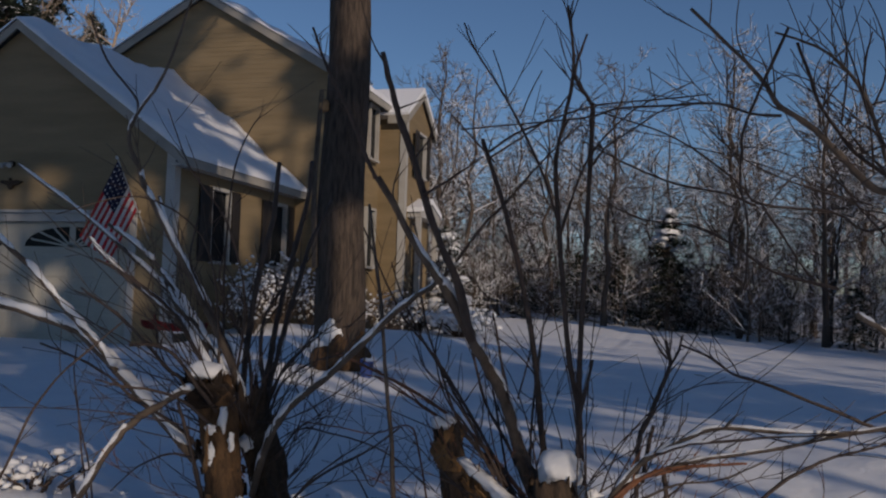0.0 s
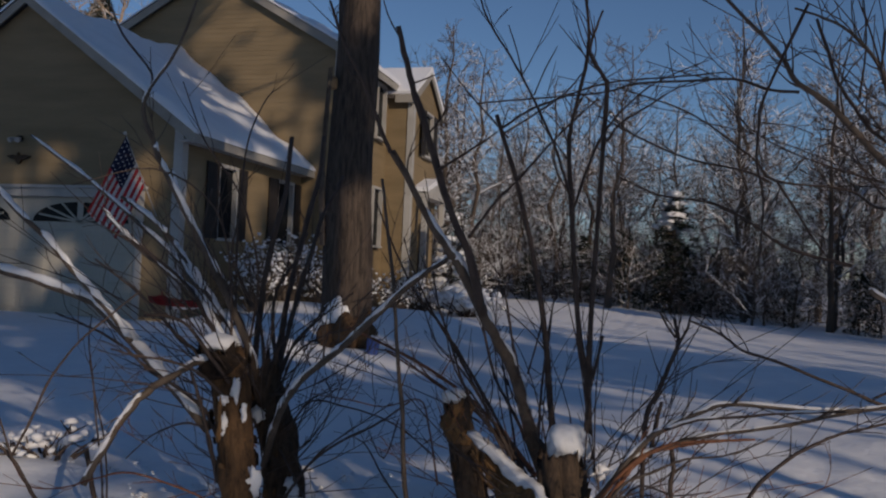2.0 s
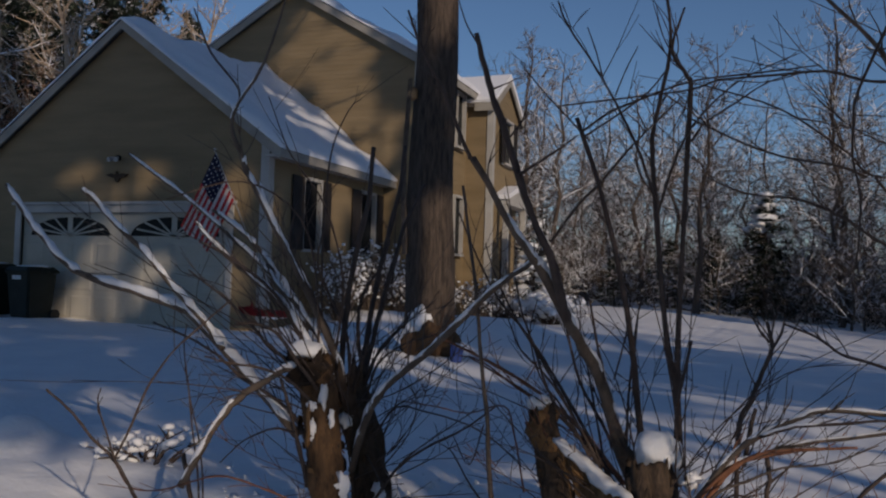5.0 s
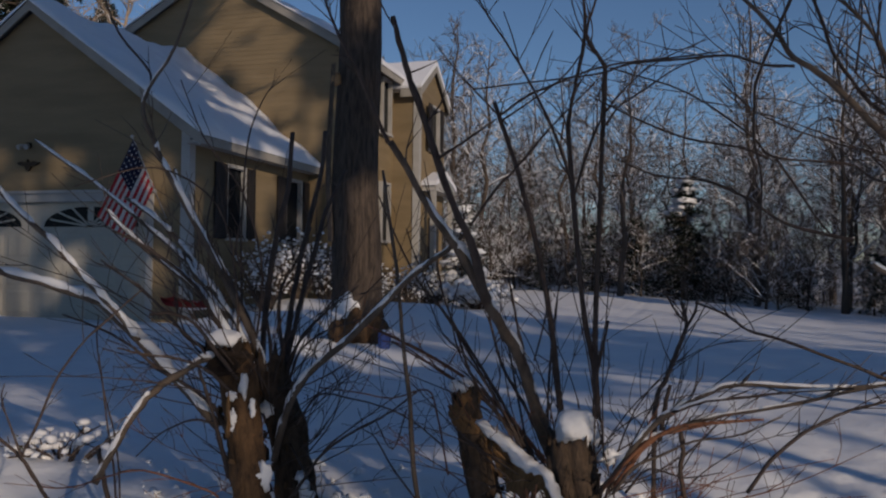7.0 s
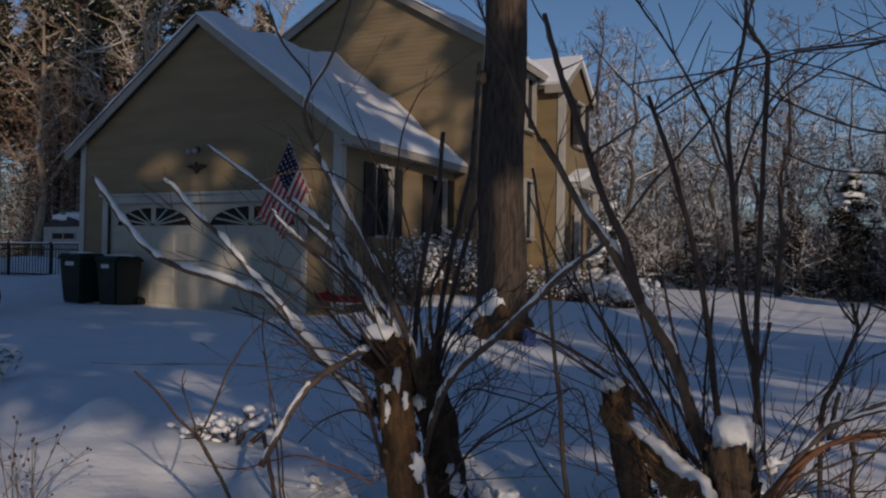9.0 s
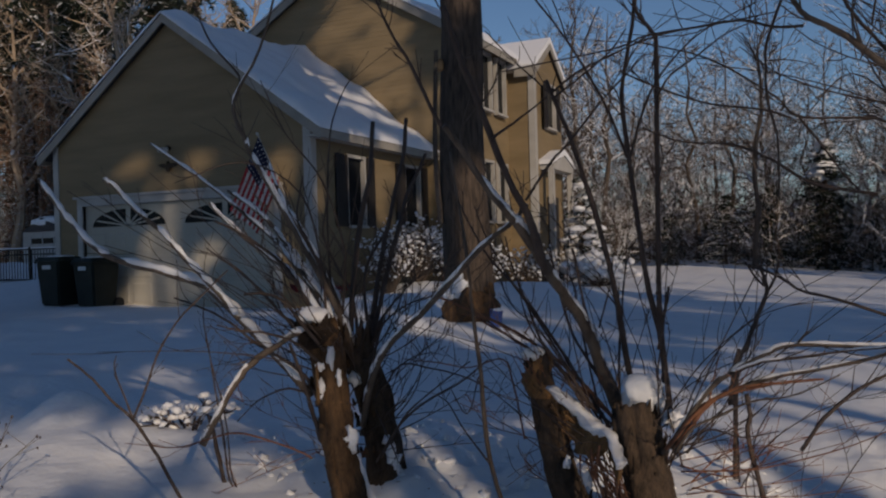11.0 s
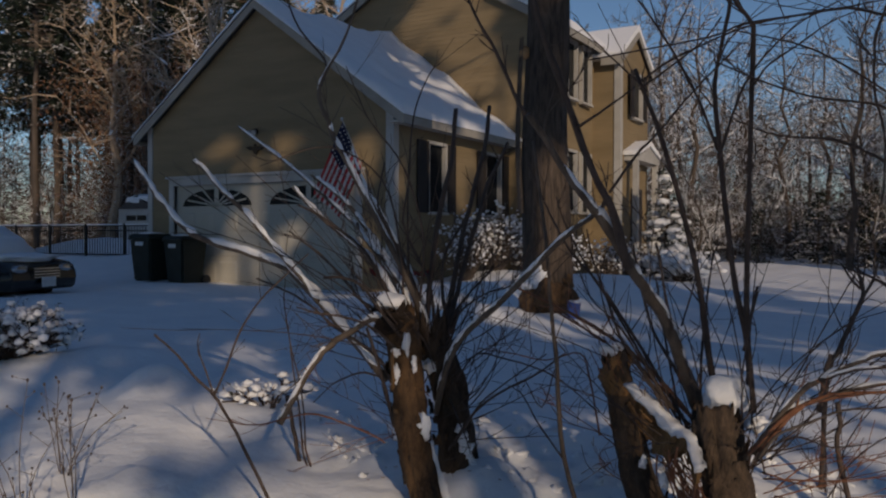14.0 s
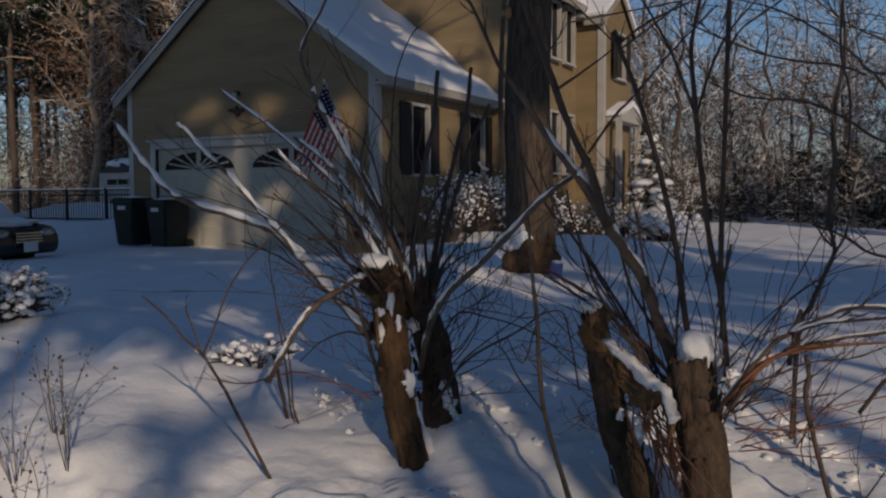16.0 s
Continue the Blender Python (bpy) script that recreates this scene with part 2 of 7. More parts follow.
def height(x, y):
    u = -0.4 * x + 0.917 * y
    z = -0.10 * min(max(4.5 - u, 0), 4.0) - 0.06 * min(max(x + 1.2, 0), 3.0) * min(max((7 - y) / 3, 0), 1)
    z -= 0.06 * min(max(x + 4, 0), 30) * min(max((y - 6) / 25, 0), 1)
    z += 0.05 * noise.noise((x * 0.35, y * 0.35, 3.1)) * min(1, max(0.35, (y + 12) / 20)) + 0.04 * noise.noise((x * 1.3, y * 1.3, 8.2)) + 0.022 * noise.noise((x * 4.1, y * 4.1, 2.7)) + 0.006 * noise.noise((x * 9.5, y * 9.5, 6.7))
    for mx, my, r, h in MOUNDS:
        d = ((x - mx) ** 2 + (y - my) ** 2) / (r * r)
        if d < 9:
            z += h * math.exp(-d)
    for mx, my, r, h in CRUST:
        d = ((x - mx) ** 2 + (y - my) ** 2) / (r * r)
        if d < 5:
            k = noise.noise((x * 8.3, y * 8.3, 4.4)) + 0.7 * noise.noise((x * 17, y * 17, 1.2))
            z += h * math.exp(-d) * (0.5 if k > 0.12 else -0.4 if k < -0.15 else k * 2.2)
    far = max(0.0, math.hypot(x, y - 10) - 45)
    return z + far * 0.015


def graded(c, near, step, far, grow):
    up = [0.0]
    s = step
    while up[-1] < far:
        if up[-1] > near:
            s *= grow
        up.append(up[-1] + s)
    return [c - u for u in up[:0:-1]] + [c + u for u in up]


xs, ys = graded(-1.3, 2.6, 0.045, 900, 1.09), graded(4.0, 2.0, 0.045, 900, 1.09)
verts = [(x, y, height(x, y)) for y in ys for x in xs]
w = len(xs)
faces = [(j * w + i, j * w + i + 1, (j + 1) * w + i + 1, (j + 1) * w + i) for j in range(len(ys) - 1) for i in range(w - 1)]
me = bpy.data.meshes.new("ground")
me.from_pydata(verts, [], faces)
me.materials.append(SNOW)
for f in me.polygons:
    f.use_smooth = True
ground = tagged(new("ground", me), "deep white snow cover with soft drifts and mounds", "snow", kind="structure")

# ---- house ----
GX0, GX1, GY0, GY1 = -14.97, -8.17, 13.31, 18.2
GXM, EAVE, APEX = (GX0 + GX1) / 2, 3.42, 5.82
MX0, MX1, MY0, MY1 = -14.3, -7.3, 18.2, 25.0
MXM, MEAVE, MAPEX = (MX0 + MX1) / 2, 6.15, 8.15
house = thing("house", (GXM, GY1, 0), "tan clapboard house with attached garage and snow-covered roofs", "house")
HO = Matrix.Translation((-GXM, -GY1, 0))


def hpart(name, bm, material, parent=None, label="", smooth=False):
    """A part of the house from world coordinates."""
    if parent is None or parent is house:
        bmesh.ops.transform(bm, matrix=HO, verts=bm.verts)
        return part(name, bm, material, house, label, smooth)
    bmesh.ops.transform(bm, matrix=HO, verts=bm.verts)
    return part(name, bm, material, parent, label, smooth)


def clapboards(bm, fixed, axis, out, lo_hi, z0, z1, step=0.115, holes=()):
    """Lapped boards on a wall at fixed x or y, facing out (+1 or -1); lo_hi(z) gives the wall's ends at a height."""
    z = z0
    while z < z1 - 0.02:
        top = min(z + step, z1)
        lo, hi = lo_hi(z)
        lo2, hi2 = lo_hi(top)
        spans = [(lo, hi, lo2, hi2)]
        for h0, h1, hz0, hz1 in holes:
            if top > hz0 + 0.03 and z < hz1 - 0.03:
                cut = []
                for a, b, a2, b2 in spans:
                    if h1 <= a or h0 >= b:
                        cut.append((a, b, a2, b2))
                        continue
                    if h0 > a:
                        cut.append((a, h0, a2, h0))
                    if h1 < b:
                        cut.append((h1, b, h1, b2))
                spans = cut
        for a, b, a2, b2 in spans:
            if b - a < 0.02:
                continue
            f0, f1 = fixed + out * 0.012, fixed + out * 0.006
            q = [(a, f0, z), (b, f0, z), (b2, f1, top), (a2, f1, top), (a, fixed, z), (b, fixed, z)]
            v = [bm.verts.new(p if axis == "y" else (p[1], p[0], p[2])) for p in q]
            bm.faces.new(v[:4])
            bm.faces.new((v[0], v[1], v[5], v[4]))
        z = top


def hboards(bm, wall):
    """Each lapped board as a piece of its own under its wall."""
    bm.faces.ensure_lookup_table()
    for i in range(0, len(bm.faces), 2):
        one = bmesh.new()
        seen = {}
        for f in (bm.faces[i], bm.faces[i + 1]):
            vs = []
            for v in f.verts:
                if v not in seen:
                    seen[v] = one.verts.new(v.co)
                vs.append(seen[v])
            one.faces.new(vs)
        hpart("clapboard", one, SIDING, wall)
    bm.free()


def gable(z, x0, x1, eave, apex):
    if z <= eave:
        return x0, x1
    k = (z - eave) / (apex - eave) * (x1 - x0) / 2
    return x0 + k, x1 - k


# garage walls with the openings cut through
DX0, DX1, DTOP = GXM - 2.56, GXM + 2.56, 2.16
bm = bmesh.new()
prism(bm, [(GX0, -0.3), (DX0, -0.3), (DX0, DTOP), (DX1, DTOP), (DX1, -0.3), (GX1, -0.3), (GX1, EAVE), (GXM, APEX), (GX0, EAVE)], "y", GY0, GY0 + 0.15)
wall = hpart("garage_front_wall", bm, SIDING)
bm = bmesh.new()
clapboards(bm, GY0, "y", -1, lambda z: gable(z, GX0, GX1, EAVE, APEX), 0.0, APEX - 0.05, holes=[(DX0 - 0.14, DX1 + 0.14, -1, DTOP + 0.16)])
hboards(bm, wall)
WINS = [(14.58, 15.24), (17.05, 17.78)]
WZ0, WZ1 = 1.55, 2.93
bm = bmesh.new()
ends = [GY0 + 0.15] + [v for wdw in WINS for v in wdw] + [GY1]
for a, b in zip(ends[::2], ends[1::2]):
    box(bm, GX1 - 0.15, a, -0.3, GX1, b, EAVE)
for a, b in WINS:
    box(bm, GX1 - 0.15, a, -0.3, GX1, b, WZ0)
    box(bm, GX1 - 0.15, a, WZ1, GX1, b, EAVE)
wall = hpart("garage_side_wall", bm, SIDING)
bm = bmesh.new()
clapboards(bm, GX1, "x", 1, lambda z: (GY0, GY1), 0.0, EAVE, holes=[(a - 0.06, b + 0.06, WZ0 - 0.06, WZ1 + 0.06) for a, b in WINS])
hboards(bm, wall)
bm = bmesh.new()
box(bm, GX0, GY0 + 0.15, -0.3, GX0 + 0.15, GY1, EAVE)
hpart("garage_far_wall", bm, SIDING)
bm = bmesh.new()
box(bm, GX0 - 0.02, GY0 - 0.035, -0.1, GX0 + 0.13, GY0, EAVE + 0.1)
hpart("corner_board", bm, TRIM)
bm = bmesh.new()
box(bm, GX1 - 0.14, GY0 - 0.035, -0.1, GX1 + 0.035, GY0, EAVE + 0.05)
box(bm, GX1, GY0, -0.1, GX1 + 0.035, GY0 + 0.14, EAVE)
hpart("corner_board", bm, TRIM)


def roof(x0, x1, xm, y0, y1, eave, apex, over, thick, snow, name, bank=0.0):
    """A pitched roof along y: two slabs, rake and eave boards, and a rounded sheet of snow on each slope."""
    k = (apex - eave) / (xm - x0)
    for sgn, edge in ((-1, x0), (1, x1)):
        xe = edge + sgn * over
        ze = eave - over * k
        bm = bmesh.new()
        prism(bm, [(xm, apex + 0.02), (xe, ze + 0.02), (xe, ze + 0.02 + thick), (xm, apex + 0.02 + thick)], "y", y0, y1)
        slab = hpart(name, bm, ROOFING)
        bm = bmesh.new()
        prism(bm, [(xm, apex - 0.06), (xe, ze - 0.1), (xe, ze + thick + 0.015), (xm, apex + thick + 0.015)], "y", y0 - 0.04, y0 - 0.004)
        hpart("rake_board", bm, RAKE, label="pale painted rake board")
        bm = bmesh.new()
        box(bm, xe, y0 - 0.04, ze - 0.07, xe + sgn * 0.035, y1, ze + thick - 0.02)
        hpart("eave_board", bm, RAKE)
        bm = bmesh.new()
        n, m = 40, 26
        grid = []
        for j in range(n + 1):
            row = []
            for i in range(m + 1):
                s, t = i / m, j / n
                x = xm + (xe + sgn * 0.05 - xm) * s
                y = y0 - 0.07 + (y1 - y0 + 0.07) * t
                edge_fall = min(1.0, (min(t * (y1 - y0), 0.35) / 0.35) ** 0.5 * 0.75 + 0.25, (min((1 - s) * abs(xe - xm), 0.3) / 0.3) ** 0.5 * 0.6 + 0.4)
                h = snow * edge_fall * (0.85 + 0.8 * noise.noise((x * 0.8, y * 0.8, 5.0)) + 0.45 * noise.noise((x * 2.2, y * 2.2, 1.0))) + bank * math.exp(-((y1 - y) / 0.8) ** 2) * max(0.0, 1 - 1.1 * s)
                row.append(bm.verts.new((x, y, apex - k * abs(x - xm) + thick + 0.03 + h)))
            grid.append(row)
        low = [[bm.verts.new((v.co.x, v.co.y, apex - k * abs(v.co.x - xm) + thick + 0.022)) for v in row] for row in (grid[0], grid[-1], [r[-1] for r in grid])]
        for a, b in zip(grid, grid[1:]):
            for i in range(m):
                bm.faces.new((a[i], a[i + 1], b[i + 1], b[i]))
        for top, bot in ((grid[0], low[0]), (grid[-1], low[1]), ([r[-1] for r in grid], low[2])):
            for i in range(len(top) - 1):
                bm.faces.new((top[i], top[i + 1], bot[i + 1], bot[i]))
        hpart("roof_snow", bm, SNOW_CAP, slab, "thick snow sheet lying on the roof", True)


roof(GX0, GX1, GXM, GY0 - 0.13, GY1, EAVE + 0.02, APEX + 0.02, 0.32, 0.1, 0.17, "garage_roof", 0.26)
# soffit return on the near garage eave
bm = bmesh.new()
box(bm, GX1, GY0 - 0.13, EAVE - 0.25, GX1 + 0.3, GY1, EAVE - 0.21)
hpart("soffit", bm, TRIM)

# garage door: panels, frame, two fan lights
door = hpart("garage_door", (lambda b: (box(b, DX0, GY0 + 0.06, -0.02, DX1, GY0 + 0.1, DTOP), b)[1])(bmesh.new()), DOOR_PAINT, label="wide cream sectional garage door")
for row in range(4):
    for col in range(8):
        if row == 3:
            continue
        bm = bmesh.new()
        x0, z0 = DX0 + 0.06 + col * 0.635, 0.05 + row * 0.535
        v = box(bm, x0, GY0 + 0.045, z0, x0 + 0.555, GY0 + 0.062, z0 + 0.45)
        for q in v:
            if q.co.y < GY0 + 0.05:
                q.co.x += 0.05 if q.co.x < x0 + 0.2 else -0.05
                q.co.z += 0.05 if q.co.z < z0 + 0.2 else -0.05
        hpart("door_panel", bm, DOOR_PAINT, door)
for c in (-1.30, 1.30):
    for sgn in (-1, 1):
        bm = bmesh.new()
        base = 1.70
        arc = [(GXM + c + sgn * (0.07 + 0.97 * math.cos(a) if math.cos(a) > 0.01 else 0.07), base + 0.37 * math.sin(a)) for a in [math.pi / 2 * i / 10 for i in range(11)]]
        prism(bm, [(GXM + c + sgn * 0.07, base)] + arc, "y", GY0 + 0.052, GY0 + 0.058)
        fan = hpart("fan_window", bm, GLASS, door, "dark half-fan window with pale rays")
    for a in (20, 42, 64, 116, 138, 160):
        bm = bmesh.new()
        d = Vector((math.cos(radians(a)) * 0.95, 0, math.sin(radians(a)) * 0.4))
        s = Vector((-d.z, 0, d.x)).normalized() * 0.017
        o = Vector((GXM + c, GY0 + 0.045, base))
        prism(bm, [((o + q).x, (o + q).z) for q in (s, d + s, d - s, -s)], "y", GY0 + 0.036, GY0 + 0.05)
        hpart("ray", bm, DOOR_PAINT, door)
for x0, x1, z0, z1, nm in ((DX0 - 0.14, DX0, -0.05, DTOP + 0.16, "door_jamb"), (DX1, DX1 + 0.14, -0.05, DTOP + 0.16, "door_jamb"), (DX0 - 0.0, DX1, DTOP, DTOP + 0.16, "door_header")):
    bm = bmesh.new()
    box(bm, x0, GY0 - 0.04, z0, x1, GY0 + 0.12, z1)
    hpart(nm, bm, TRIM)
bm = bmesh.new()
box(bm, DX0 - 0.2, GY0 - 0.1, DTOP + 0.16, DX1 + 0.2, GY0, DTOP + 0.21)
hpart("header_cap", bm, TRIM)


def window(fixed, axis, out, a, b, z0, z1, shutters, name="window"):
    """A sash window in a wall; shutters: widths of the two."""
    def bx(bm, p, q, o0, o1, za, zb):
        lo, hi = fixed + out * o0, fixed + out * o1
        if axis == "x":
            box(bm, min(lo, hi), p, za, max(lo, hi), q, zb)
        else:
            box(bm, p, min(lo, hi), za, q, max(lo, hi), zb)
    bm = bmesh.new()
    bx(bm, a, b, -0.09, -0.08, z0, z1)
    pane = hpart(name, bm, GLASS, label="dark sash window with pale frame")
    for p, q, za, zb in ((a - 0.04, a + 0.005, z0 - 0.05, z1 + 0.05), (b - 0.015, b + 0.04, z0 - 0.05, z1 + 0.05), (a + 0.005, b - 0.015, z1 - 0.015, z1 + 0.05)):
        bm = bmesh.new()
        bx(bm, p, q, -0.075, 0.03, za, zb)
        hpart("window_frame", bm, TRIM, pane)
    bm = bmesh.new()
    bx(bm, a - 0.07, b + 0.07, -0.07, 0.06, z0 - 0.06, z0 - 0.003)
    hpart("window_sill", bm, TRIM, pane)
    for p, q in ((a - 0.06 - shutters[0], a - 0.06), (b + 0.06, b + 0.06 + shutters[1])):
        if q - p < 0.05:
            continue
        bm = bmesh.new()
        bx(bm, p, q, 0.024, 0.045, z0 - 0.03, z1 + 0.03)
        for e, g in ((p, p + 0.045), (q - 0.045, q)):
            bx(bm, e, g, 0.046, 0.06, z0 - 0.03, z1 + 0.03)
        leaf = hpart("shutter", bm, SHUTTER, None, "dark louvred shutter")
        z = z0 + 0.02
        while z < z1 - 0.05:
            bm = bmesh.new()
            bx(bm, p + 0.046, q - 0.046, 0.046, 0.056, z, z + 0.025)
            hpart("slat", bm, SHUTTER, leaf)
            z += 0.05


for a, b in WINS:
    window(GX1, "x", 1, a, b, WZ0, WZ1, (0.42, 0.30))

# main block
bm = bmesh.new()
prism(bm, [(MX0, -0.3), (MX1, -0.3), (MX1, MEAVE), (MXM, MAPEX), (MX0, MEAVE)], "y", MY0, MY0 + 0.2)
wall = hpart("main_gable_wall", bm, SIDING)
bm = bmesh.new()
clapboards(bm, MY0, "y", -1, lambda z: gable(z, MX0, MX1, MEAVE, MAPEX), 0.0, MAPEX - 0.05)
hboards(bm, wall)
UP = [(19.55, 20.15), (20.55, 21.15)]
bm = bmesh.new()
box(bm, MX1 - 0.2, MY0 + 0.2, -0.3, MX1, MY1, MEAVE)
hpart("main_front_wall", bm, SIDING)
bm = bmesh.new()
box(bm, MX0, MY0 + 0.2, -0.3, MX0 + 0.2, MY1, MEAVE)
hpart("main_back_wall", bm, SIDING)
bm = bmesh.new()
prism(bm, [(MX0, -0.3), (MX1, -0.3), (MX1, MEAVE), (MXM, MAPEX), (MX0, MEAVE)], "y", MY1, MY1 + 0.2)
hpart("main_rear_gable", bm, SIDING)
roof(MX0, MX1, MXM, MY0 - 0.13, MY1 + 0.4, MEAVE + 0.02, MAPEX + 0.02, 0.3, 0.12, 0.17, "main_roof")
bm = bmesh.new()
box(bm, MX1 - 0.12, MY0 - 0.035, 0, MX1 + 0.035, MY0, MEAVE)
hpart("corner_board", bm, TRIM)
for z0, z1 in ((4.55, 5.95), (1.7, 3.2)):
    for a, b in UP:
        # shallow reveal: the pane stands just behind the face
        window(MX1 + 0.1, "x", 1, a, b, z0, z1, (0.0, 0.0))

# projecting bay with a cross gable and the entry hood
BX, BY0, BY1 = -6.55, 21.6, 24.1
BYM = (BY0 + BY1) / 2
bm = bmesh.new()
box(bm, MX1, BY0, -0.3, BX - 0.15, BY0 + 0.15, 5.85)
wall = hpart("bay_side_wall", bm, SIDING)
bm = bmesh.new()
clapboards(bm, BY0, "y", -1, lambda z: (MX1, BX), 0, 5.85)
hboards(bm, wall)
bm = bmesh.new()
prism(bm, [(BY0, -0.3), (BY1, -0.3), (BY1, 5.85), (BYM, 6.65), (BY0, 5.85)], "x", BX - 0.15, BX)
wall = hpart("bay_front_wall", bm, SIDING)
bm = bmesh.new()
clapboards(bm, BX, "x", 1, lambda z: gable(z, BY0, BY1, 5.85, 6.65), 0, 6.6)
hboards(bm, wall)
bm = bmesh.new()
box(bm, BX - 0.14, BY0 - 0.04, -0.1, BX + 0.04, BY0, 5.85)
box(bm, BX, BY0, -0.1, BX + 0.04, BY0 + 0.14, 5.85)
hpart("corner_board", bm, TRIM)
for sgn, y in ((-1, BY0), (1, BY1)):
    ye = y + sgn * 0.22
    ze = 5.85 - 0.22 * 0.8 / 1.25
    xb = MXM + 2.0
    bm = bmesh.new()
    prism(bm, [(BYM, 6.67), (ye, ze + 0.02), (ye, ze + 0.12), (BYM, 6.77)], "x", xb, BX + 0.1)
    hpart("bay_roof", bm, ROOFING)
    bm = bmesh.new()
    prism(bm, [(BYM, 6.79), (ye, ze + 0.135), (ye + sgn * 0.03, ze + 0.2), (ye, ze + 0.27), (BYM, 6.95)], "x", xb, BX + 0.13)
    hpart("bay_roof_snow", bm, SNOW_CAP, label="snow on the cross gable")
    bm = bmesh.new()
    prism(bm, [(BYM, 6.60), (ye, ze - 0.1), (ye, ze + 0.13), (BYM, 6.78)], "x", BX + 0.105, BX + 0.13)
    hpart("rake_board", bm, RAKE)
    bm = bmesh.new()
    box(bm, MX1 + 0.3, min(ye, ye + sgn * 0.03), ze - 0.1, BX + 0.1, max(ye, ye + sgn * 0.03), ze + 0.12)
    hpart("eave_board", bm, RAKE)
window(BX + 0.1, "x", 1, 22.45, 23.2, 4.35, 5.55, (0.28, 0.28))
# entry
bm = bmesh.new()
prism(bm, [(21.95, 3.12), (23.95, 3.12), (23.95, 3.25), (22.95, 3.55), (21.95, 3.25)], "x", BX, BX + 0.4)
hood = hpart("entry_hood", bm, TRIM, label="pale gabled hood over the entry")
bm = bmesh.new()
prism(bm, [(21.88, 3.26), (22.95, 3.58), (24.02, 3.26), (24.02, 3.38), (22.95, 3.74), (21.88, 3.38)], "x", BX, BX + 0.44)
hpart("snow", bm, SNOW_CAP, hood)
for y in (22.05, 23.85):
    bm = bmesh.new()
    box(bm, BX + 0.24, y - 0.07, -0.1, BX + 0.38, y + 0.07, 3.12)
    hpart("entry_post", bm, TRIM)
bm = bmesh.new()
box(bm, BX + 0.03, 22.5, 0.3, BX + 0.08, 23.4, 2.4)
hpart("front_door", bm, SHUTTER)

# ---- woody plants ----
def seat(x, y, sink=0.04):
    return height(x, y) - sink


def local(parent, pts):
    o = parent.location
    return [Vector(p) - o for p in pts]


grow_rng = random.Random(11)


def grow(parent, name, material, pts, r0, r1, snow=0, twigs=0):
    """One shoot along a smooth line, with knots, side twigs and, where snow > 0, a ridge of snow on its upper side."""
    rng = grow_rng
    pts = local(parent, pts)
    line = spline(pts, 4)
    n = len(line)
    amp = 0.10 * (r0 + r1)
    for i in range(1, n - 1):
        line[i] = line[i] + Vector((rng.uniform(-amp, amp), rng.uniform(-amp, amp), rng.uniform(-amp, amp)))
    bm = bmesh.new()
    rad = [r * rng.uniform(0.9, 1.12) for r in taper(n, r0, r1)]
    tube(bm, line, rad, 7 if r0 > 0.008 else 5, 0.12, rng)
    length = sum((b - a).length for a, b in zip(line, line[1:]))
    ob = part(name, bm, material, parent, smooth=True)
    for k in range(twigs * 2):
        i = rng.randrange(max(1, n // 4), n - 1)
        along = (line[i + 1] - line[i]).normalized()
        side = Vector((rng.uniform(-1, 1), rng.uniform(-1, 1), rng.uniform(-0.2, 1.0)))
        d = (along * rng.uniform(0.3, 1.0) + side * 0.7).normalized()
        lt = rng.uniform(0.10, 0.32) * min(1.0, length)
        bend = Vector((rng.uniform(-1, 1), rng.uniform(-1, 1), rng.uniform(-0.4, 0.8))) * 0.25
        tw = spline([line[i], line[i] + d * lt * 0.4, line[i] + (d + bend) * lt], 3)
        tr = max(0.0016, min(rad[i] * 0.45, 0.004))
        bm = bmesh.new()
        tube(bm, tw, taper(len(tw), tr, 0.0011), 4)
        if rng.random() < 0.6:
            d2 = (d + Vector((rng.uniform(-1, 1), rng.uniform(-1, 1), rng.uniform(-1, 1))) * 0.6).normalized()
            tube(bm, [tw[3], tw[3] + d2 * lt * 0.25, tw[3] + (d2 + bend * 0.6) * lt * 0.5], [tr * 0.7, tr * 0.55, 0.001], 4)
        part("twig", bm, material, ob, smooth=True)
    if snow:
        a = 0
        while a < n - 2:
            run = rng.randrange(3, 9) if snow < 1 else rng.randrange(6, 14)
            b = min(a + run, n - 1)
            seg = line[a:b + 1]
            if len(seg) > 2:
                bm = bmesh.new()
                fat = spline(seg, 3)
                hs = []
                for k in range(len(fat)):
                    e = min(k, len(fat) - 1 - k) / 2.0
                    hs.append(rad[min(a + k // 3, n - 1)] * (0.85 + 0.5 * noise.noise(fat[k] * 18 + Vector((a, 0, 0)))) * max(1.0, snow) * min(1.0, 0.3 + 0.7 * e))
                tube(bm, [p + Vector((0, 0, rad[min(a + k // 3, n - 1)] * 0.5 + hs[k] * 0.4)) for k, p in enumerate(fat)], hs, 8, 0.15, rng)
                part("snow", bm, SNOW_CAP, ob, "ridge of clinging snow", True)
            a = b + (rng.randrange(0, 2) if snow >= 1 else rng.randrange(1, int(4 / snow)))
    return ob


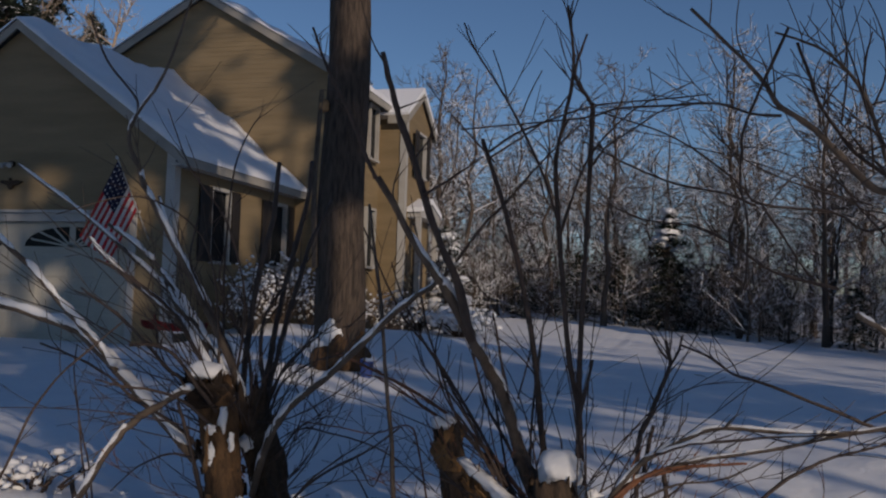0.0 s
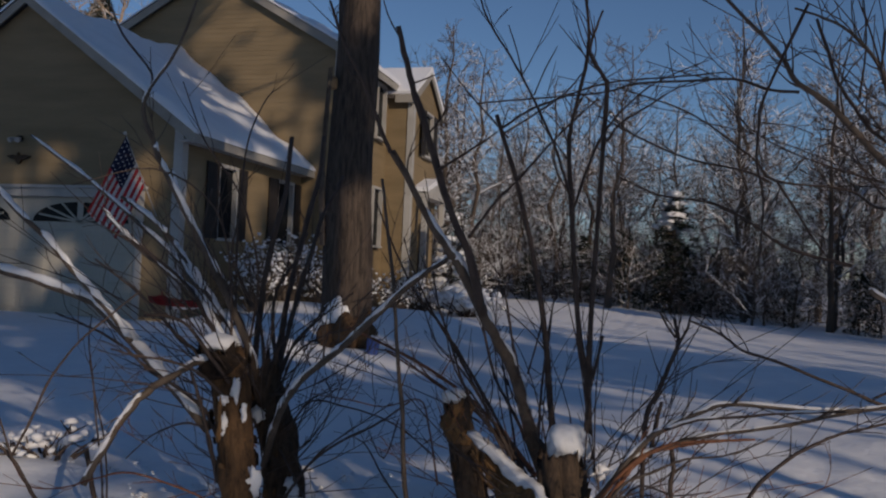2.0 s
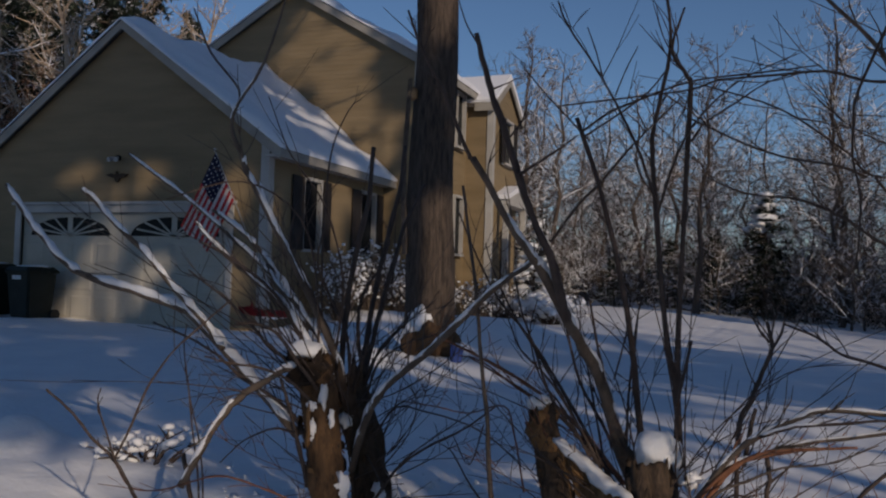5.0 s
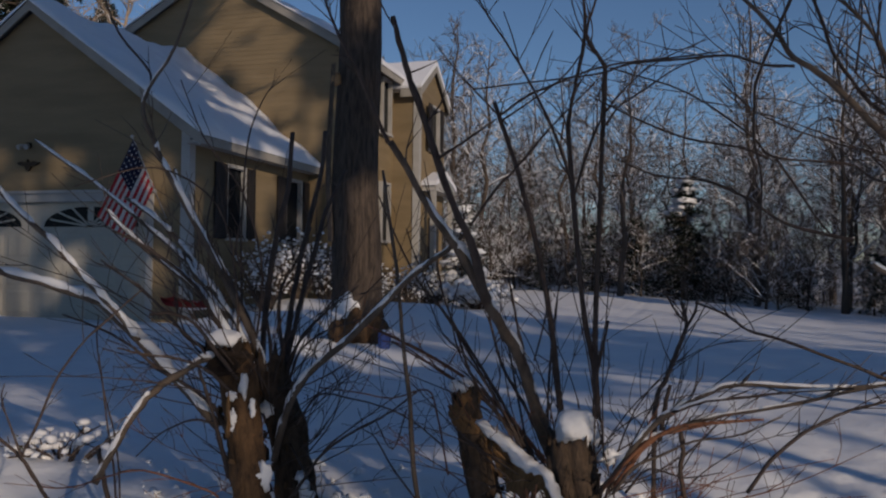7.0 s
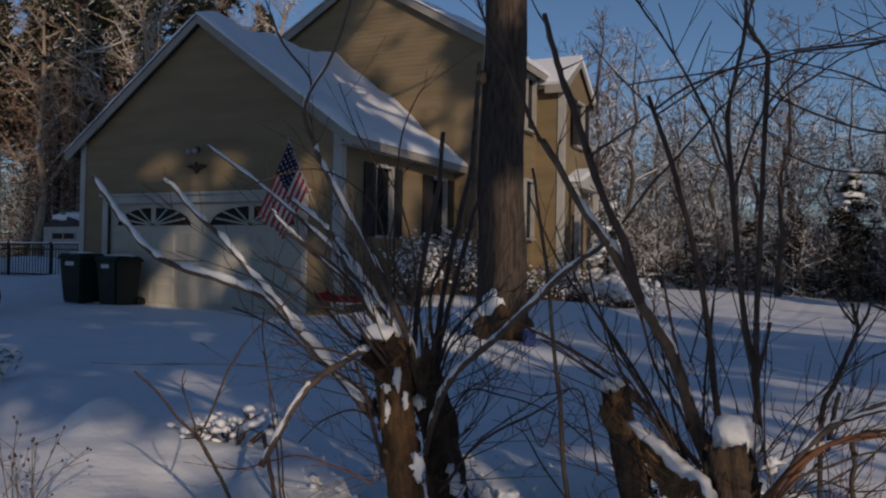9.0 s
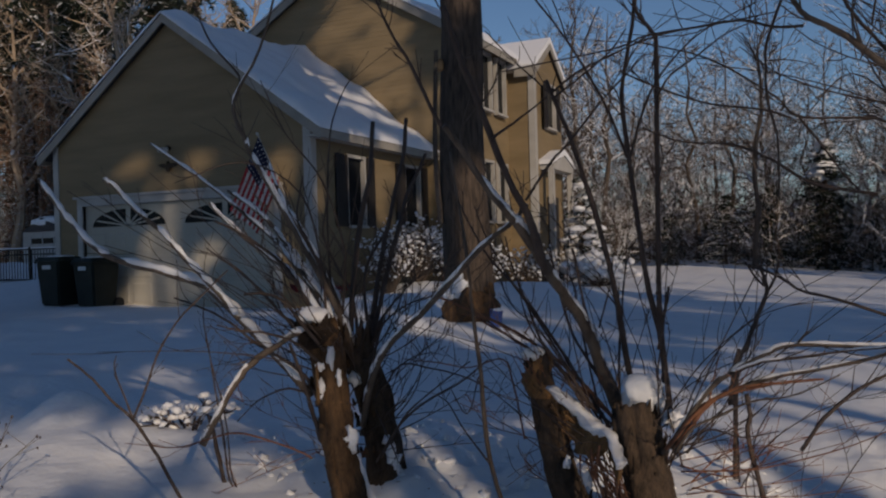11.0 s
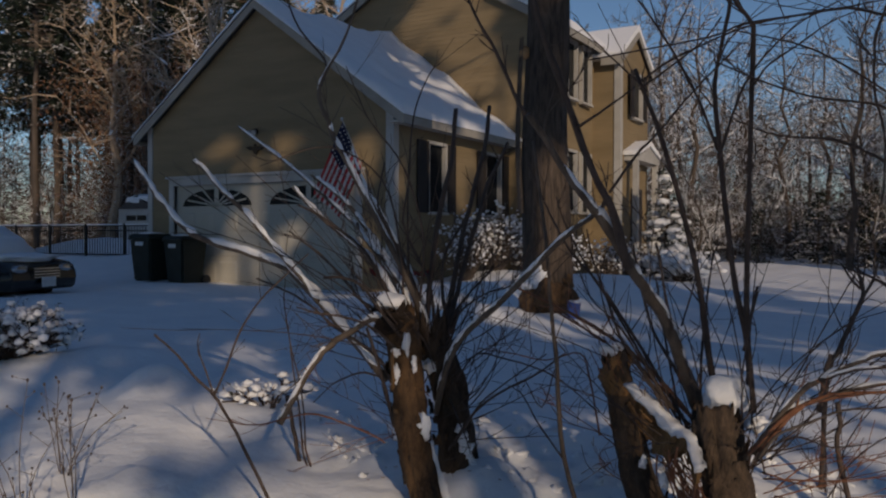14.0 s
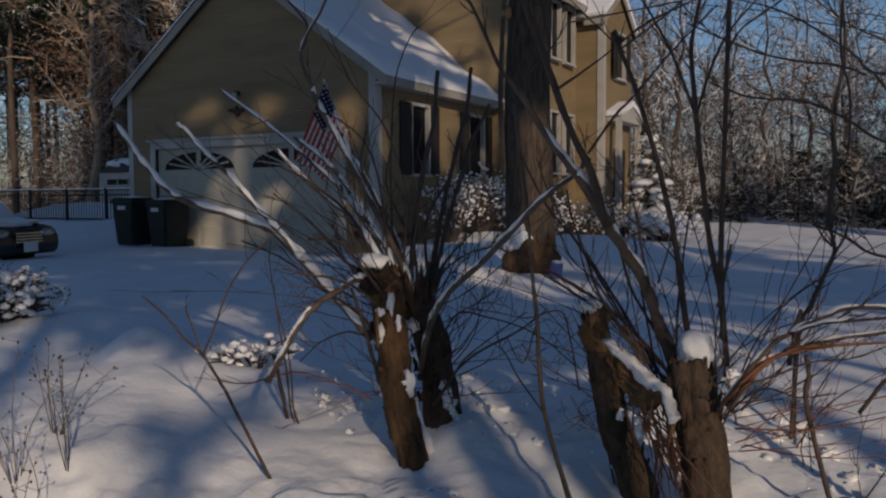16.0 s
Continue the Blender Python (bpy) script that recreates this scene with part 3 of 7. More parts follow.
def stump(parent, name, base, top, r0, r1, material, seed, label="", hollow=0.25, jag=0.03, sides=44):
    """A cut trunk with ridged bark, a flared foot and a torn rim."""
    rng = random.Random(seed)
    base, top = local(parent, [base, top])
    bm = bmesh.new()
    rows = 34
    rings = []
    for j in range(rows + 1):
        t = j / rows
        c = base.lerp(top, t) + Vector((0.02 * math.sin(5 * t + seed), 0.015 * math.cos(4 * t + seed), 0)) * min(1, 3 * t)
        r = r0 + (r1 - r0) * t + 0.07 * r0 * max(0, 0.22 - t) / 0.22
        ring = []
        for k in range(sides):
            a = 2 * math.pi * k / sides
            ridge = abs(noise.noise((math.cos(a) * 4.2 + seed, math.sin(a) * 4.2, t * 1.8)))
            plate = noise.noise((math.cos(a) * 2.4, math.sin(a) * 2.4 + seed, t * 5.5))
            q = r * (1 + 0.22 * noise.noise((math.cos(a) * 1.6 + seed, math.sin(a) * 1.6, t * 2.2)) - 0.30 * max(0, 0.18 - ridge) / 0.18 * 0.6 + (0.10 if plate > 0.12 else 0.0) + 0.05 * noise.noise((math.cos(a) * 9, math.sin(a) * 9, t * 14)))
            dz = jag * noise.noise((math.cos(a) * 3 + seed, math.sin(a) * 3, 7)) * 2 if j >= rows - 1 else 0
            ring.append(bm.verts.new(c + Vector((math.cos(a) * q, math.sin(a) * q, dz))))
        rings.append(ring)
    for a, b in zip(rings, rings[1:]):
        for k in range(sides):
            bm.faces.new((a[k], a[(k + 1) % sides], b[(k + 1) % sides], b[k]))
    bm.faces.new(rings[0][::-1])
    inner = [bm.verts.new(v.co.lerp(top, 0.35) - Vector((0, 0, hollow * r1))) for v in rings[-1]]
    for k in range(sides):
        bm.faces.new((rings[-1][k], rings[-1][(k + 1) % sides], inner[(k + 1) % sides], inner[k]))
    bm.faces.new(inner)
    return part(name, bm, material, parent, label, True)


def lump(bm, c, r, seed, squash=(1, 1, 0.6), amp=0.25, sub=2):
    """A soft uneven lump."""
    made = bmesh.ops.create_icosphere(bm, subdivisions=sub, radius=1.0)["verts"]
    for v in made:
        q = v.co * (1 + amp * noise.noise(v.co * 1.7 + Vector((seed, seed * 0.7, 0))) + 0.4 * amp * noise.noise(v.co * 4.1 + Vector((0, seed, 0))))
        v.co = Vector(c) + Vector((q.x * r * squash[0], q.y * r * squash[1], q.z * r * squash[2]))


def snow_patch(parent, c, r, seed, squash=(1, 1, 0.6), owner=None, amp=0.9):
    """A ragged patch of clinging snow."""
    bm = bmesh.new()
    lump(bm, Vector(c) - parent.location, r * 0.9, seed, squash, amp, 3)
    return part("snow", bm, SNOW_CAP, owner or parent, "ragged patch of clinging snow", True)


def drift(parent, pts, radii, seed, owner=None):
    """A ragged flattened band of snow packed into a cleft."""
    rng = random.Random(seed)
    line = spline(local(parent, pts), 5)
    rad = [radii[min(i // 5, len(radii) - 2)] + (radii[min(i // 5 + 1, len(radii) - 1)] - radii[min(i // 5, len(radii) - 2)]) * (i % 5) / 5 for i in range(len(line))]
    bm = bmesh.new()
    tube(bm, line, [r * rng.uniform(0.85, 1.15) for r in rad], 10, 0.45, rng)
    return part("snow", bm, SNOW_CAP, owner or parent, "snow packed into the cleft", True)


def splinters(parent, c, up, r, count, seed, length, material=None):
    """Torn strips of wood and bark standing at a broken end."""
    rng = random.Random(seed)
    c = Vector(c) - parent.location
    for k in range(count):
        bm = bmesh.new()
        a = rng.uniform(0, 2 * math.pi)
        o = c + Vector((math.cos(a) * r, math.sin(a) * r, rng.uniform(-0.5, 0.2) * length))
        d = (Vector(up) + Vector((math.cos(a), math.sin(a), 0)) * rng.uniform(0, 0.5)).normalized() * length * rng.uniform(0.4, 1.0)
        tube(bm, [o, o + d * 0.6, o + d], [rng.uniform(0.006, 0.014), rng.uniform(0.004, 0.01), 0.0015], 4, 0.3, rng)
        part("splinter", bm, material or CUT_WOOD, parent)


def hollow(parent, c, out, rx, rz, owner):
    """The dark rotted bowl at a stump's broken end."""
    out = Vector(out).normalized()
    u = Vector((0, 0, 1)).cross(out).normalized()
    w2 = out.cross(u)
    c = Vector(c) - parent.location
    bm = bmesh.new()
    rings = []
    for f, deep in ((1.2, -0.07), (1.06, 0.008), (0.96, 0.006), (0.8, -0.006), (0.5, -0.014), (0.2, -0.018)):
        rings.append([bm.verts.new(c + u * math.cos(a) * rx * f * (1 + 0.10 * noise.noise((math.cos(a) * 2, math.sin(a) * 2, 4))) + w2 * math.sin(a) * rz * f * (1 + 0.12 * noise.noise((math.cos(a) * 3, math.sin(a) * 3, 9))) + out * deep) for a in [2 * math.pi * k / 24 for k in range(24)]])
    for a, b in zip(rings, rings[1:]):
        for k in range(24):
            bm.faces.new((a[k], a[(k + 1) % 24], b[(k + 1) % 24], b[k]))
    bm.faces.new(rings[-1])
    part("hollow", bm, ROT, owner, "dark rotted hollow", True)


def flakes(parent, base, top, r0, r1, count, seed, materials, owner):
    """Curled plates of loose bark round a stump."""
    rng = random.Random(seed)
    base, top = local(parent, [base, top])
    for k in range(count):
        t, a = rng.uniform(0.12, 0.97), rng.uniform(0, 2 * math.pi)
        r = (r0 + (r1 - r0) * t) * rng.uniform(0.98, 1.06)
        out = Vector((math.cos(a), math.sin(a), 0))
        side = Vector((-out.y, out.x, 0))
        o = base.lerp(top, t) + out * r
        hh, ww, curl = rng.uniform(0.018, 0.055), rng.uniform(0.007, 0.018), rng.uniform(0.003, 0.013)
        bm = bmesh.new()
        rows = []
        for j in range(4):
            v = j / 3
            lift = out * (0.002 + curl * v * v) + Vector((0, 0, (v - 0.5) * hh)) + side * rng.uniform(-0.002, 0.002)
            wj = ww * (1 - 0.5 * v * v) * rng.uniform(0.8, 1.1)
            rows.append([bm.verts.new(o + lift + side * wj * q + out * (0.0 if q else 0.003)) for q in (-1, 0, 1)] + [bm.verts.new(o + lift + side * wj * q - out * 0.004) for q in (1, -1)])
        for p, q in zip(rows, rows[1:]):
            for i in range(5):
                bm.faces.new((p[i], p[(i + 1) % 5], q[(i + 1) % 5], q[i]))
        bm.faces.new(rows[0][::-1])
        bm.faces.new(rows[-1])
        part("bark_flake", bm, materials[k % len(materials)], owner)


def shreds(parent, c, way, count, seed, length, material, owner, spread=0.05):
    """Long thin fibres of torn bark hanging from a break."""
    rng = random.Random(seed)
    for k in range(count):
        o = Vector(c) - parent.location + Vector((rng.gauss(0, spread), rng.gauss(0, spread * 0.6), rng.gauss(0, spread * 0.6)))
        d = (Vector(way) + Vector((rng.gauss(0, 0.16), rng.gauss(0, 0.16), rng.gauss(0, 0.16)))).normalized() * length * rng.uniform(0.45, 1.1)
        sag = Vector((rng.gauss(0, 0.02), rng.gauss(0, 0.02), rng.uniform(-0.04, 0.02)))
        line = spline([o, o + d * 0.5 + sag, o + d], 4)
        bm = bmesh.new()
        tube(bm, line, taper(len(line), rng.uniform(0.002, 0.005), 0.0012), 5, 0.2, rng)
        part("fibre", bm, material, owner, smooth=True)


def fan(parent, c, count, seed, lean, length, material, r=0.0035):
    """Thin whippy shoots springing from a stump, each bent its own way."""
    rng = random.Random(seed)
    for k in range(count):
        a = rng.uniform(0, 2 * math.pi)
        o = Vector(c) + Vector((math.cos(a), math.sin(a), 0)) * rng.uniform(0.02, 0.07) + Vector((0, 0, rng.uniform(-0.25, 0.0)))
        d = (Vector(lean) + Vector((rng.gauss(0, 0.45), rng.gauss(0, 0.35), rng.gauss(0, 0.3)))).normalized()
        ln = length * rng.uniform(0.45, 1.1)
        bend = Vector((rng.gauss(0, 0.3), rng.gauss(0, 0.3), rng.gauss(0.03, 0.28)))
        grow(parent, "shoot", material, [o, o + d * ln * 0.35, o + (d + bend * 0.5) * ln * 0.7, o + (d + bend) * ln], r * rng.uniform(0.7, 1.3), 0.0012, 0, 2)


A = thing("coppiced_shrub", (-1.4, 3.75, seat(-1.4, 3.75)), "cut-back shrub with two brown stumps and snowy shoots", "shrub")
s1 = stump(A, "stump", (-1.34, 3.63, seat(-1.34, 3.63, 0.12)), (-1.70, 3.82, 0.69), 0.076, 0.070, STUMP_BARK, 3, "sawn brown stump with flaking bark")
s2 = stump(A, "stump", (-1.40, 3.98, seat(-1.40, 3.98, 0.12)), (-1.585, 3.99, 0.62), 0.092, 0.074, STUMP_DARK, 5, "split dark stump with torn top", jag=0.09)
stump(A, "torn_rim", (-1.665, 3.80, 0.60), (-1.705, 3.822, 0.70), 0.085, 0.085, ROT, 17, "dark hollow rim", jag=0.05)
snow_patch(A, (-1.70, 3.815, 0.735), 0.088, 1.3, (1, 1, 0.5), s1, 0.25)
hollow(A, (-1.648, 3.724, 0.640), (0.48, -0.84, 0.30), 0.058, 0.036, s1)
snow_patch(A, (-1.585, 3.69, 0.43), 0.034, 2.7, (0.45, 0.4, 1.3), s1)
snow_patch(A, (-1.60, 3.705, 0.52), 0.026, 3.9, (0.9, 0.5, 0.7), s1)
snow_patch(A, (-1.455, 3.70, 0.20), 0.05, 5.2, (0.7, 0.5, 1.25), s1)
for k, (x, y, z, r) in enumerate(((-1.565, 3.742, 0.56, 0.030), (-1.528, 3.746, 0.47, 0.022))):
    snow_patch(A, (x, y, z), r, 31.2 + k * 1.9, (0.6, 0.5, 1.7), s1)
drift(A, [(-1.435, 3.73, 0.14), (-1.40, 3.72, 0.02), (-1.36, 3.73, -0.10), (-1.33, 3.74, -0.20)], [0.014, 0.026, 0.03, 0.05], 22, s1)
snow_patch(A, (-1.545, 3.915, 0.44), 0.046, 4.4, (0.8, 0.5, 0.8), s2)
for k in range(9):
    snow_patch(A, (-1.40 + 0.012 * k, 3.93 + 0.006 * k, 0.16 - 0.042 * k), 0.020 + 0.007 * (k % 3), 11.3 + k * 1.7, (1, 0.8, 1.2), s2)
flakes(A, (-1.34, 3.63, -0.30), (-1.70, 3.82, 0.66), 0.080, 0.070, 46, 71, (STUMP_BARK, TORN_WOOD, STUMP_DARK), s1)
flakes(A, (-1.40, 3.98, -0.30), (-1.585, 3.99, 0.60), 0.096, 0.076, 40, 72, (STUMP_DARK, STUMP_BARK), s2)
splinters(A, (-1.585, 3.99, 0.56), (0, 0, 1), 0.06, 16, 4, 0.2, STUMP_DARK)
splinters(A, (-1.62, 3.74, 0.42), (0.1, 0, 1), 0.05, 5, 6, 0.2, TORN_WOOD)

B = thing("broken_stump", (-0.42, 3.88, seat(-0.42, 3.88)), "leaning broken stump with a snow-covered torn slab", "stump")
sb = stump(B, "stump", (-0.40, 3.87, seat(-0.40, 3.87, 0.12)), (-0.745, 4.11, 0.52), 0.080, 0.055, STUMP_DARK, 8, "dark leaning stump", jag=0.03)
snow_patch(B, (-0.75, 4.12, 0.545), 0.06, 6.2, (1, 1, 0.62), sb, 0.3)
stump(B, "torn_top", (-0.69, 4.07, 0.37), (-0.747, 4.112, 0.525), 0.056, 0.058, TORN_WOOD, 28, "paler torn top", jag=0.02)
slab_line = spline([(-0.663, 4.061, 0.396), (-0.523, 3.989, 0.329), (-0.425, 3.899, 0.279), (-0.346, 3.812, 0.259), (-0.280, 3.677, 0.182)], 7)
srng = random.Random(31)
bm, bm2 = bmesh.new(), bmesh.new()
back = Vector((0.03, 0.05, 0.0))
edge = []
for i, p in enumerate(slab_line):
    u = i / (len(slab_line) - 1)
    deep = 0.02 + 0.11 * math.sin(math.pi * min(1.0, u * 1.15 + 0.12)) * (0.75 + 0.5 * noise.noise((u * 9, 3.3, 0))) + 0.03 * srng.random()
    edge.append((p, deep))


def plate(bm, lift, thick, grow_by, drop):
    """A ragged leaning plate that hangs from the torn edge."""
    rows = []
    for i, (p, deep) in enumerate(edge):
        deep = deep * grow_by
        ring = []
        for k in range(5):
            s = k / 4
            ring.append(bm.verts.new(p + lift + Vector((-0.25, -0.20, -1)).normalized() * deep * s * drop + Vector((0, -0.012 * math.sin(3 * s + i), 0)) - B.location))
        for k in range(5):
            s = 1 - k / 4
            ring.append(bm.verts.new(p + lift + back.normalized() * thick * (0.5 + 0.5 * srng.random()) + Vector((-0.25, -0.20, -1)).normalized() * deep * s * drop - B.location))
        rows.append(ring)
    for a, b in zip(rows, rows[1:]):
        for k in range(10):
            bm.faces.new((a[k], a[(k + 1) % 10], b[(k + 1) % 10], b[k]))
    bm.faces.new(rows[0][::-1])
    bm.faces.new(rows[-1])


plate(bm, Vector((0, 0.0, 0)), 0.03, 1.05, 1.0)
slab = part("torn_slab", bm, TORN_WOOD, B, "torn slab of brown wood")
plate(bm2, Vector((-0.004, -0.016, 0.026)), 0.06, 0.34, 1.0)
part("snow", bm2, SNOW_CAP, slab, "ragged plate of snow on the slab", True)
shreds(B, (-0.40, 3.78, 0.20), (0.45, -0.30, -0.80), 24, 9, 0.26, SHOOT_RED, slab, 0.04)
shreds(B, (-0.30, 3.64, 0.14), (0.36, -0.22, -0.85), 26, 10, 0.27, SHOOT_RED, slab, 0.028)
shreds(B, (-0.60, 4.02, 0.36), (0.50, -0.35, -0.70), 14, 19, 0.22, TORN_WOOD, slab, 0.035)
shreds(B, (-0.72, 4.06, 0.40), (-0.25, -0.05, 0.95), 10, 20, 0.22, SHOOT_RED, slab, 0.03)
for k, (x, y, z) in enumerate(((-0.60, 3.99, 0.16), (-0.55, 3.95, 0.13), (-0.44, 3.85, 0.10), (-0.40, 3.80, 0.16), (-0.33, 3.72, 0.04))):
    snow_patch(B, (x, y - 0.03, z), 0.015 + 0.004 * (k % 3), 21.4 + k * 2.1, (0.9, 0.5, 1.3), slab)
flakes(B, (-0.40, 3.87, -0.40), (-0.745, 4.11, 0.50), 0.084, 0.058, 44, 73, (STUMP_DARK, STUMP_BARK), sb)

C = thing("coppiced_stump", (-0.17, 3.75, seat(-0.17, 3.75)), "dark upright stump with tall shoots and arching canes", "shrub")
sc = stump(C, "stump", (-0.15, 3.66, seat(-0.15, 3.66, 0.15)), (-0.256, 3.96, 0.385), 0.092, 0.088, STUMP_DARK, 12, "dark sawn stump with rough bark", jag=0.05)
snow_patch(C, (-0.25, 4.0, 0.41), 0.098, 7.7, (0.95, 1, 1.0), sc, 0.3)
snow_patch(C, (-0.14, 3.99, 0.33), 0.06, 8.8, (0.9, 0.9, 0.6), sc)
flakes(C, (-0.15, 3.66, -0.40), (-0.256, 3.96, 0.37), 0.097, 0.092, 46, 74, (STUMP_DARK,), sc)
S = thing("sapling", (1.25, 3.45, seat(1.25, 3.45)), "slender bare sapling with crossing grey branches", "sapling")
grow(S, "trunk", SHOOT_GREY, [(1.25, 3.45, seat(1.25, 3.45, 0.1)), (1.22, 3.46, 0.5), (1.13, 3.42, 1.0), (1.16, 3.46, 1.7), (1.22, 3.5, 2.6)], 0.024, 0.012)
grow(S, "limb", SHOOT_GREY, [(1.2, 3.45, 0.62), (1.08, 3.35, 0.80), (0.92, 3.26, 0.88)], 0.014, 0.011)
L = thing("forked_shoot", (-1.52, 2.98, seat(-1.52, 2.98)), "thin dark forked shoot standing in snow", "shoot")
M = thing("cut_stems", (-1.75, 3.5, seat(-1.75, 3.5)), "thin dark cut stems standing in snow", "shoot")
N = thing("pale_cane", (-0.55, 3.42, seat(-0.55, 3.42)), "single pale straight cane standing in snow", "shoot")
P = thing("pruned_bush", (0.1, 4.4, seat(0.1, 4.4)), "pruned dark bush with blunt stems in snow", "shrub")
grow(A, "limb", SHOOT_GREY, [(-1.72, 3.81, 0.37), (-2.22, 3.81, 0.80), (-2.40, 3.79, 0.90), (-2.81, 3.73, 1.01), (-2.97, 3.71, 1.09), (-3.14, 3.70, 1.24), (-3.33, 3.69, 1.45)], 0.0209, 0.0111, 1.2, 0)
grow(A, "limb", SHOOT_GREY, [(-2.06, 3.73, 0.72), (-2.15, 3.72, 0.83), (-2.29, 3.69, 0.97), (-2.45, 3.67, 1.13), (-2.60, 3.64, 1.26), (-2.71, 3.62, 1.37), (-2.77, 3.61, 1.41)], 0.0139, 0.0091, 1.2, 0)
grow(A, "limb", SHOOT_GREY, [(-1.58, 3.93, 0.48), (-1.74, 4.02, 0.69), (-1.97, 4.11, 0.93), (-2.14, 4.15, 1.08), (-2.65, 4.21, 1.42), (-3.08, 4.23, 1.68)], 0.0180, 0.0067, 1.2, 3)
grow(A, "shoot", SHOOT_GREY, [(-1.63, 3.84, 0.66), (-1.84, 3.89, 0.89), (-2.00, 3.90, 1.01), (-2.15, 3.91, 1.10), (-2.29, 3.91, 1.21), (-2.38, 3.92, 1.29)], 0.0146, 0.0070, 1.2, 2)
grow(A, "limb", SHOOT_GREY, [(-1.56, 3.94, 0.48), (-1.64, 3.92, 0.76), (-1.99, 3.80, 1.46), (-2.04, 3.78, 1.58), (-2.09, 3.77, 1.75), (-1.98, 3.84, 2.00), (-1.89, 3.91, 2.40)], 0.0180, 0.0044, 0.7, 4)
grow(A, "shoot", SHOOT_BARK, [(-2.11, 3.81, 1.76), (-2.10, 3.83, 1.88), (-2.23, 3.79, 2.05), (-2.31, 3.76, 2.25)], 0.0065, 0.0039, 0, 2)
grow(A, "shoot", SHOOT_BARK, [(-1.62, 4.02, 0.44), (-1.67, 4.09, 0.69), (-1.69, 4.17, 0.95), (-1.69, 4.24, 1.17), (-1.68, 4.33, 1.42), (-1.70, 4.41, 1.70)], 0.0141, 0.0121, 0, 1)
grow(A, "shoot", SHOOT_BARK, [(-1.58, 4.04, 0.47), (-1.60, 4.18, 0.69), (-1.63, 4.30, 0.90), (-1.64, 4.38, 1.03), (-1.65, 4.52, 1.29), (-1.65, 4.65, 1.54), (-1.68, 4.75, 1.76)], 0.0152, 0.0117, 0, 1)
grow(A, "shoot", SHOOT_BARK, [(-1.56, 4.05, 0.50), (-1.57, 4.17, 0.69), (-1.58, 4.32, 0.95), (-1.57, 4.43, 1.15), (-1.57, 4.52, 1.31), (-1.54, 4.60, 1.44), (-1.52, 4.66, 1.54)], 0.0141, 0.0088, 0, 3)
grow(A, "limb", SHOOT_GREY, [(-1.51, 3.91, 0.22), (-1.44, 3.87, 0.43), (-1.34, 3.85, 0.59), (-1.11, 3.84, 0.79), (-0.87, 3.83, 1.02), (-0.74, 3.82, 1.11), (-0.65, 3.81, 1.19)], 0.0167, 0.0082, 1, 3)
grow(A, "broken_limb", SHOOT_GREY, [(-1.67, 3.77, 0.62), (-1.72, 3.71, 0.66), (-1.79, 3.64, 0.61), (-1.85, 3.56, 0.55), (-1.89, 3.49, 0.47), (-1.95, 3.34, 0.23)], 0.0154, 0.0142, 0.6, 2)
grow(A, "shoot", SHOOT_BARK, [(-1.39, 3.86, 0.10), (-1.28, 3.85, 0.26), (-1.16, 3.86, 0.36), (-1.00, 3.88, 0.45), (-0.87, 3.88, 0.55)], 0.0072, 0.0034, 0, 2)
grow(A, "shoot", SHOOT_BARK, [(-1.41, 3.85, 0.08), (-1.30, 3.82, 0.22), (-1.21, 3.80, 0.33), (-1.08, 3.78, 0.43), (-0.90, 3.76, 0.56)], 0.0060, 0.0022, 0, 2)
grow(A, "shoot", SHOOT_BARK, [(-1.43, 3.95, 0.37), (-1.33, 3.95, 0.50), (-1.21, 3.98, 0.49), (-1.04, 4.01, 0.45), (-0.92, 4.03, 0.39), (-0.78, 4.04, 0.28)], 0.0049, 0.0023, 0, 1)
grow(A, "shoot", SHOOT_BARK, [(-1.60, 3.76, 0.24), (-1.66, 3.76, 0.38), (-1.74, 3.75, 0.49), (-1.95, 3.70, 0.62), (-2.05, 3.68, 0.70), (-2.18, 3.65, 0.77), (-2.34, 3.61, 0.83)], 0.0095, 0.0038, 0, 4)
grow(A, "shoot", SHOOT_BARK, [(-1.65, 3.84, 0.47), (-1.83, 3.88, 0.67), (-1.92, 3.89, 0.72), (-2.06, 3.90, 0.84), (-2.20, 3.91, 0.94), (-2.40, 3.91, 1.06)], 0.0104, 0.0046, 0, 3)
grow(A, "shoot", SHOOT_BARK, [(-1.60, 3.70, 0.19), (-1.62, 3.69, 0.28), (-1.65, 3.67, 0.42), (-1.68, 3.65, 0.54), (-1.71, 3.64, 0.63)], 0.0106, 0.0059, 0, 3)
grow(A, "shoot", SHOOT_BARK, [(-1.76, 4.06, 0.79), (-1.79, 4.09, 1.14), (-1.80, 4.13, 1.49), (-1.79, 4.16, 1.68), (-1.74, 4.21, 1.85), (-1.69, 4.24, 1.91)], 0.0053, 0.0027, 0, 3)
grow(A, "shoot", SHOOT_BARK, [(-1.53, 4.01, 0.55), (-1.49, 4.05, 0.68), (-1.44, 4.10, 0.77), (-1.37, 4.16, 0.86), (-1.27, 4.24, 0.96)], 0.0076, 0.0026, 0, 3)
grow(A, "shoot", SHOOT_BARK, [(-1.53, 4.06, 0.57), (-1.52, 4.17, 0.72), (-1.47, 4.26, 0.81), (-1.41, 4.39, 0.95)], 0.0064, 0.0027, 0, 2)
grow(A, "shoot", SHOOT_RED, [(-1.61, 3.64, 0.13), (-1.64, 3.59, 0.17), (-1.75, 3.36, 0.29), (-1.82, 3.23, 0.29), (-1.86, 3.13, 0.28), (-1.90, 3.02, 0.31), (-1.90, 2.94, 0.41)], 0.0046, 0.0020, 0, 2)
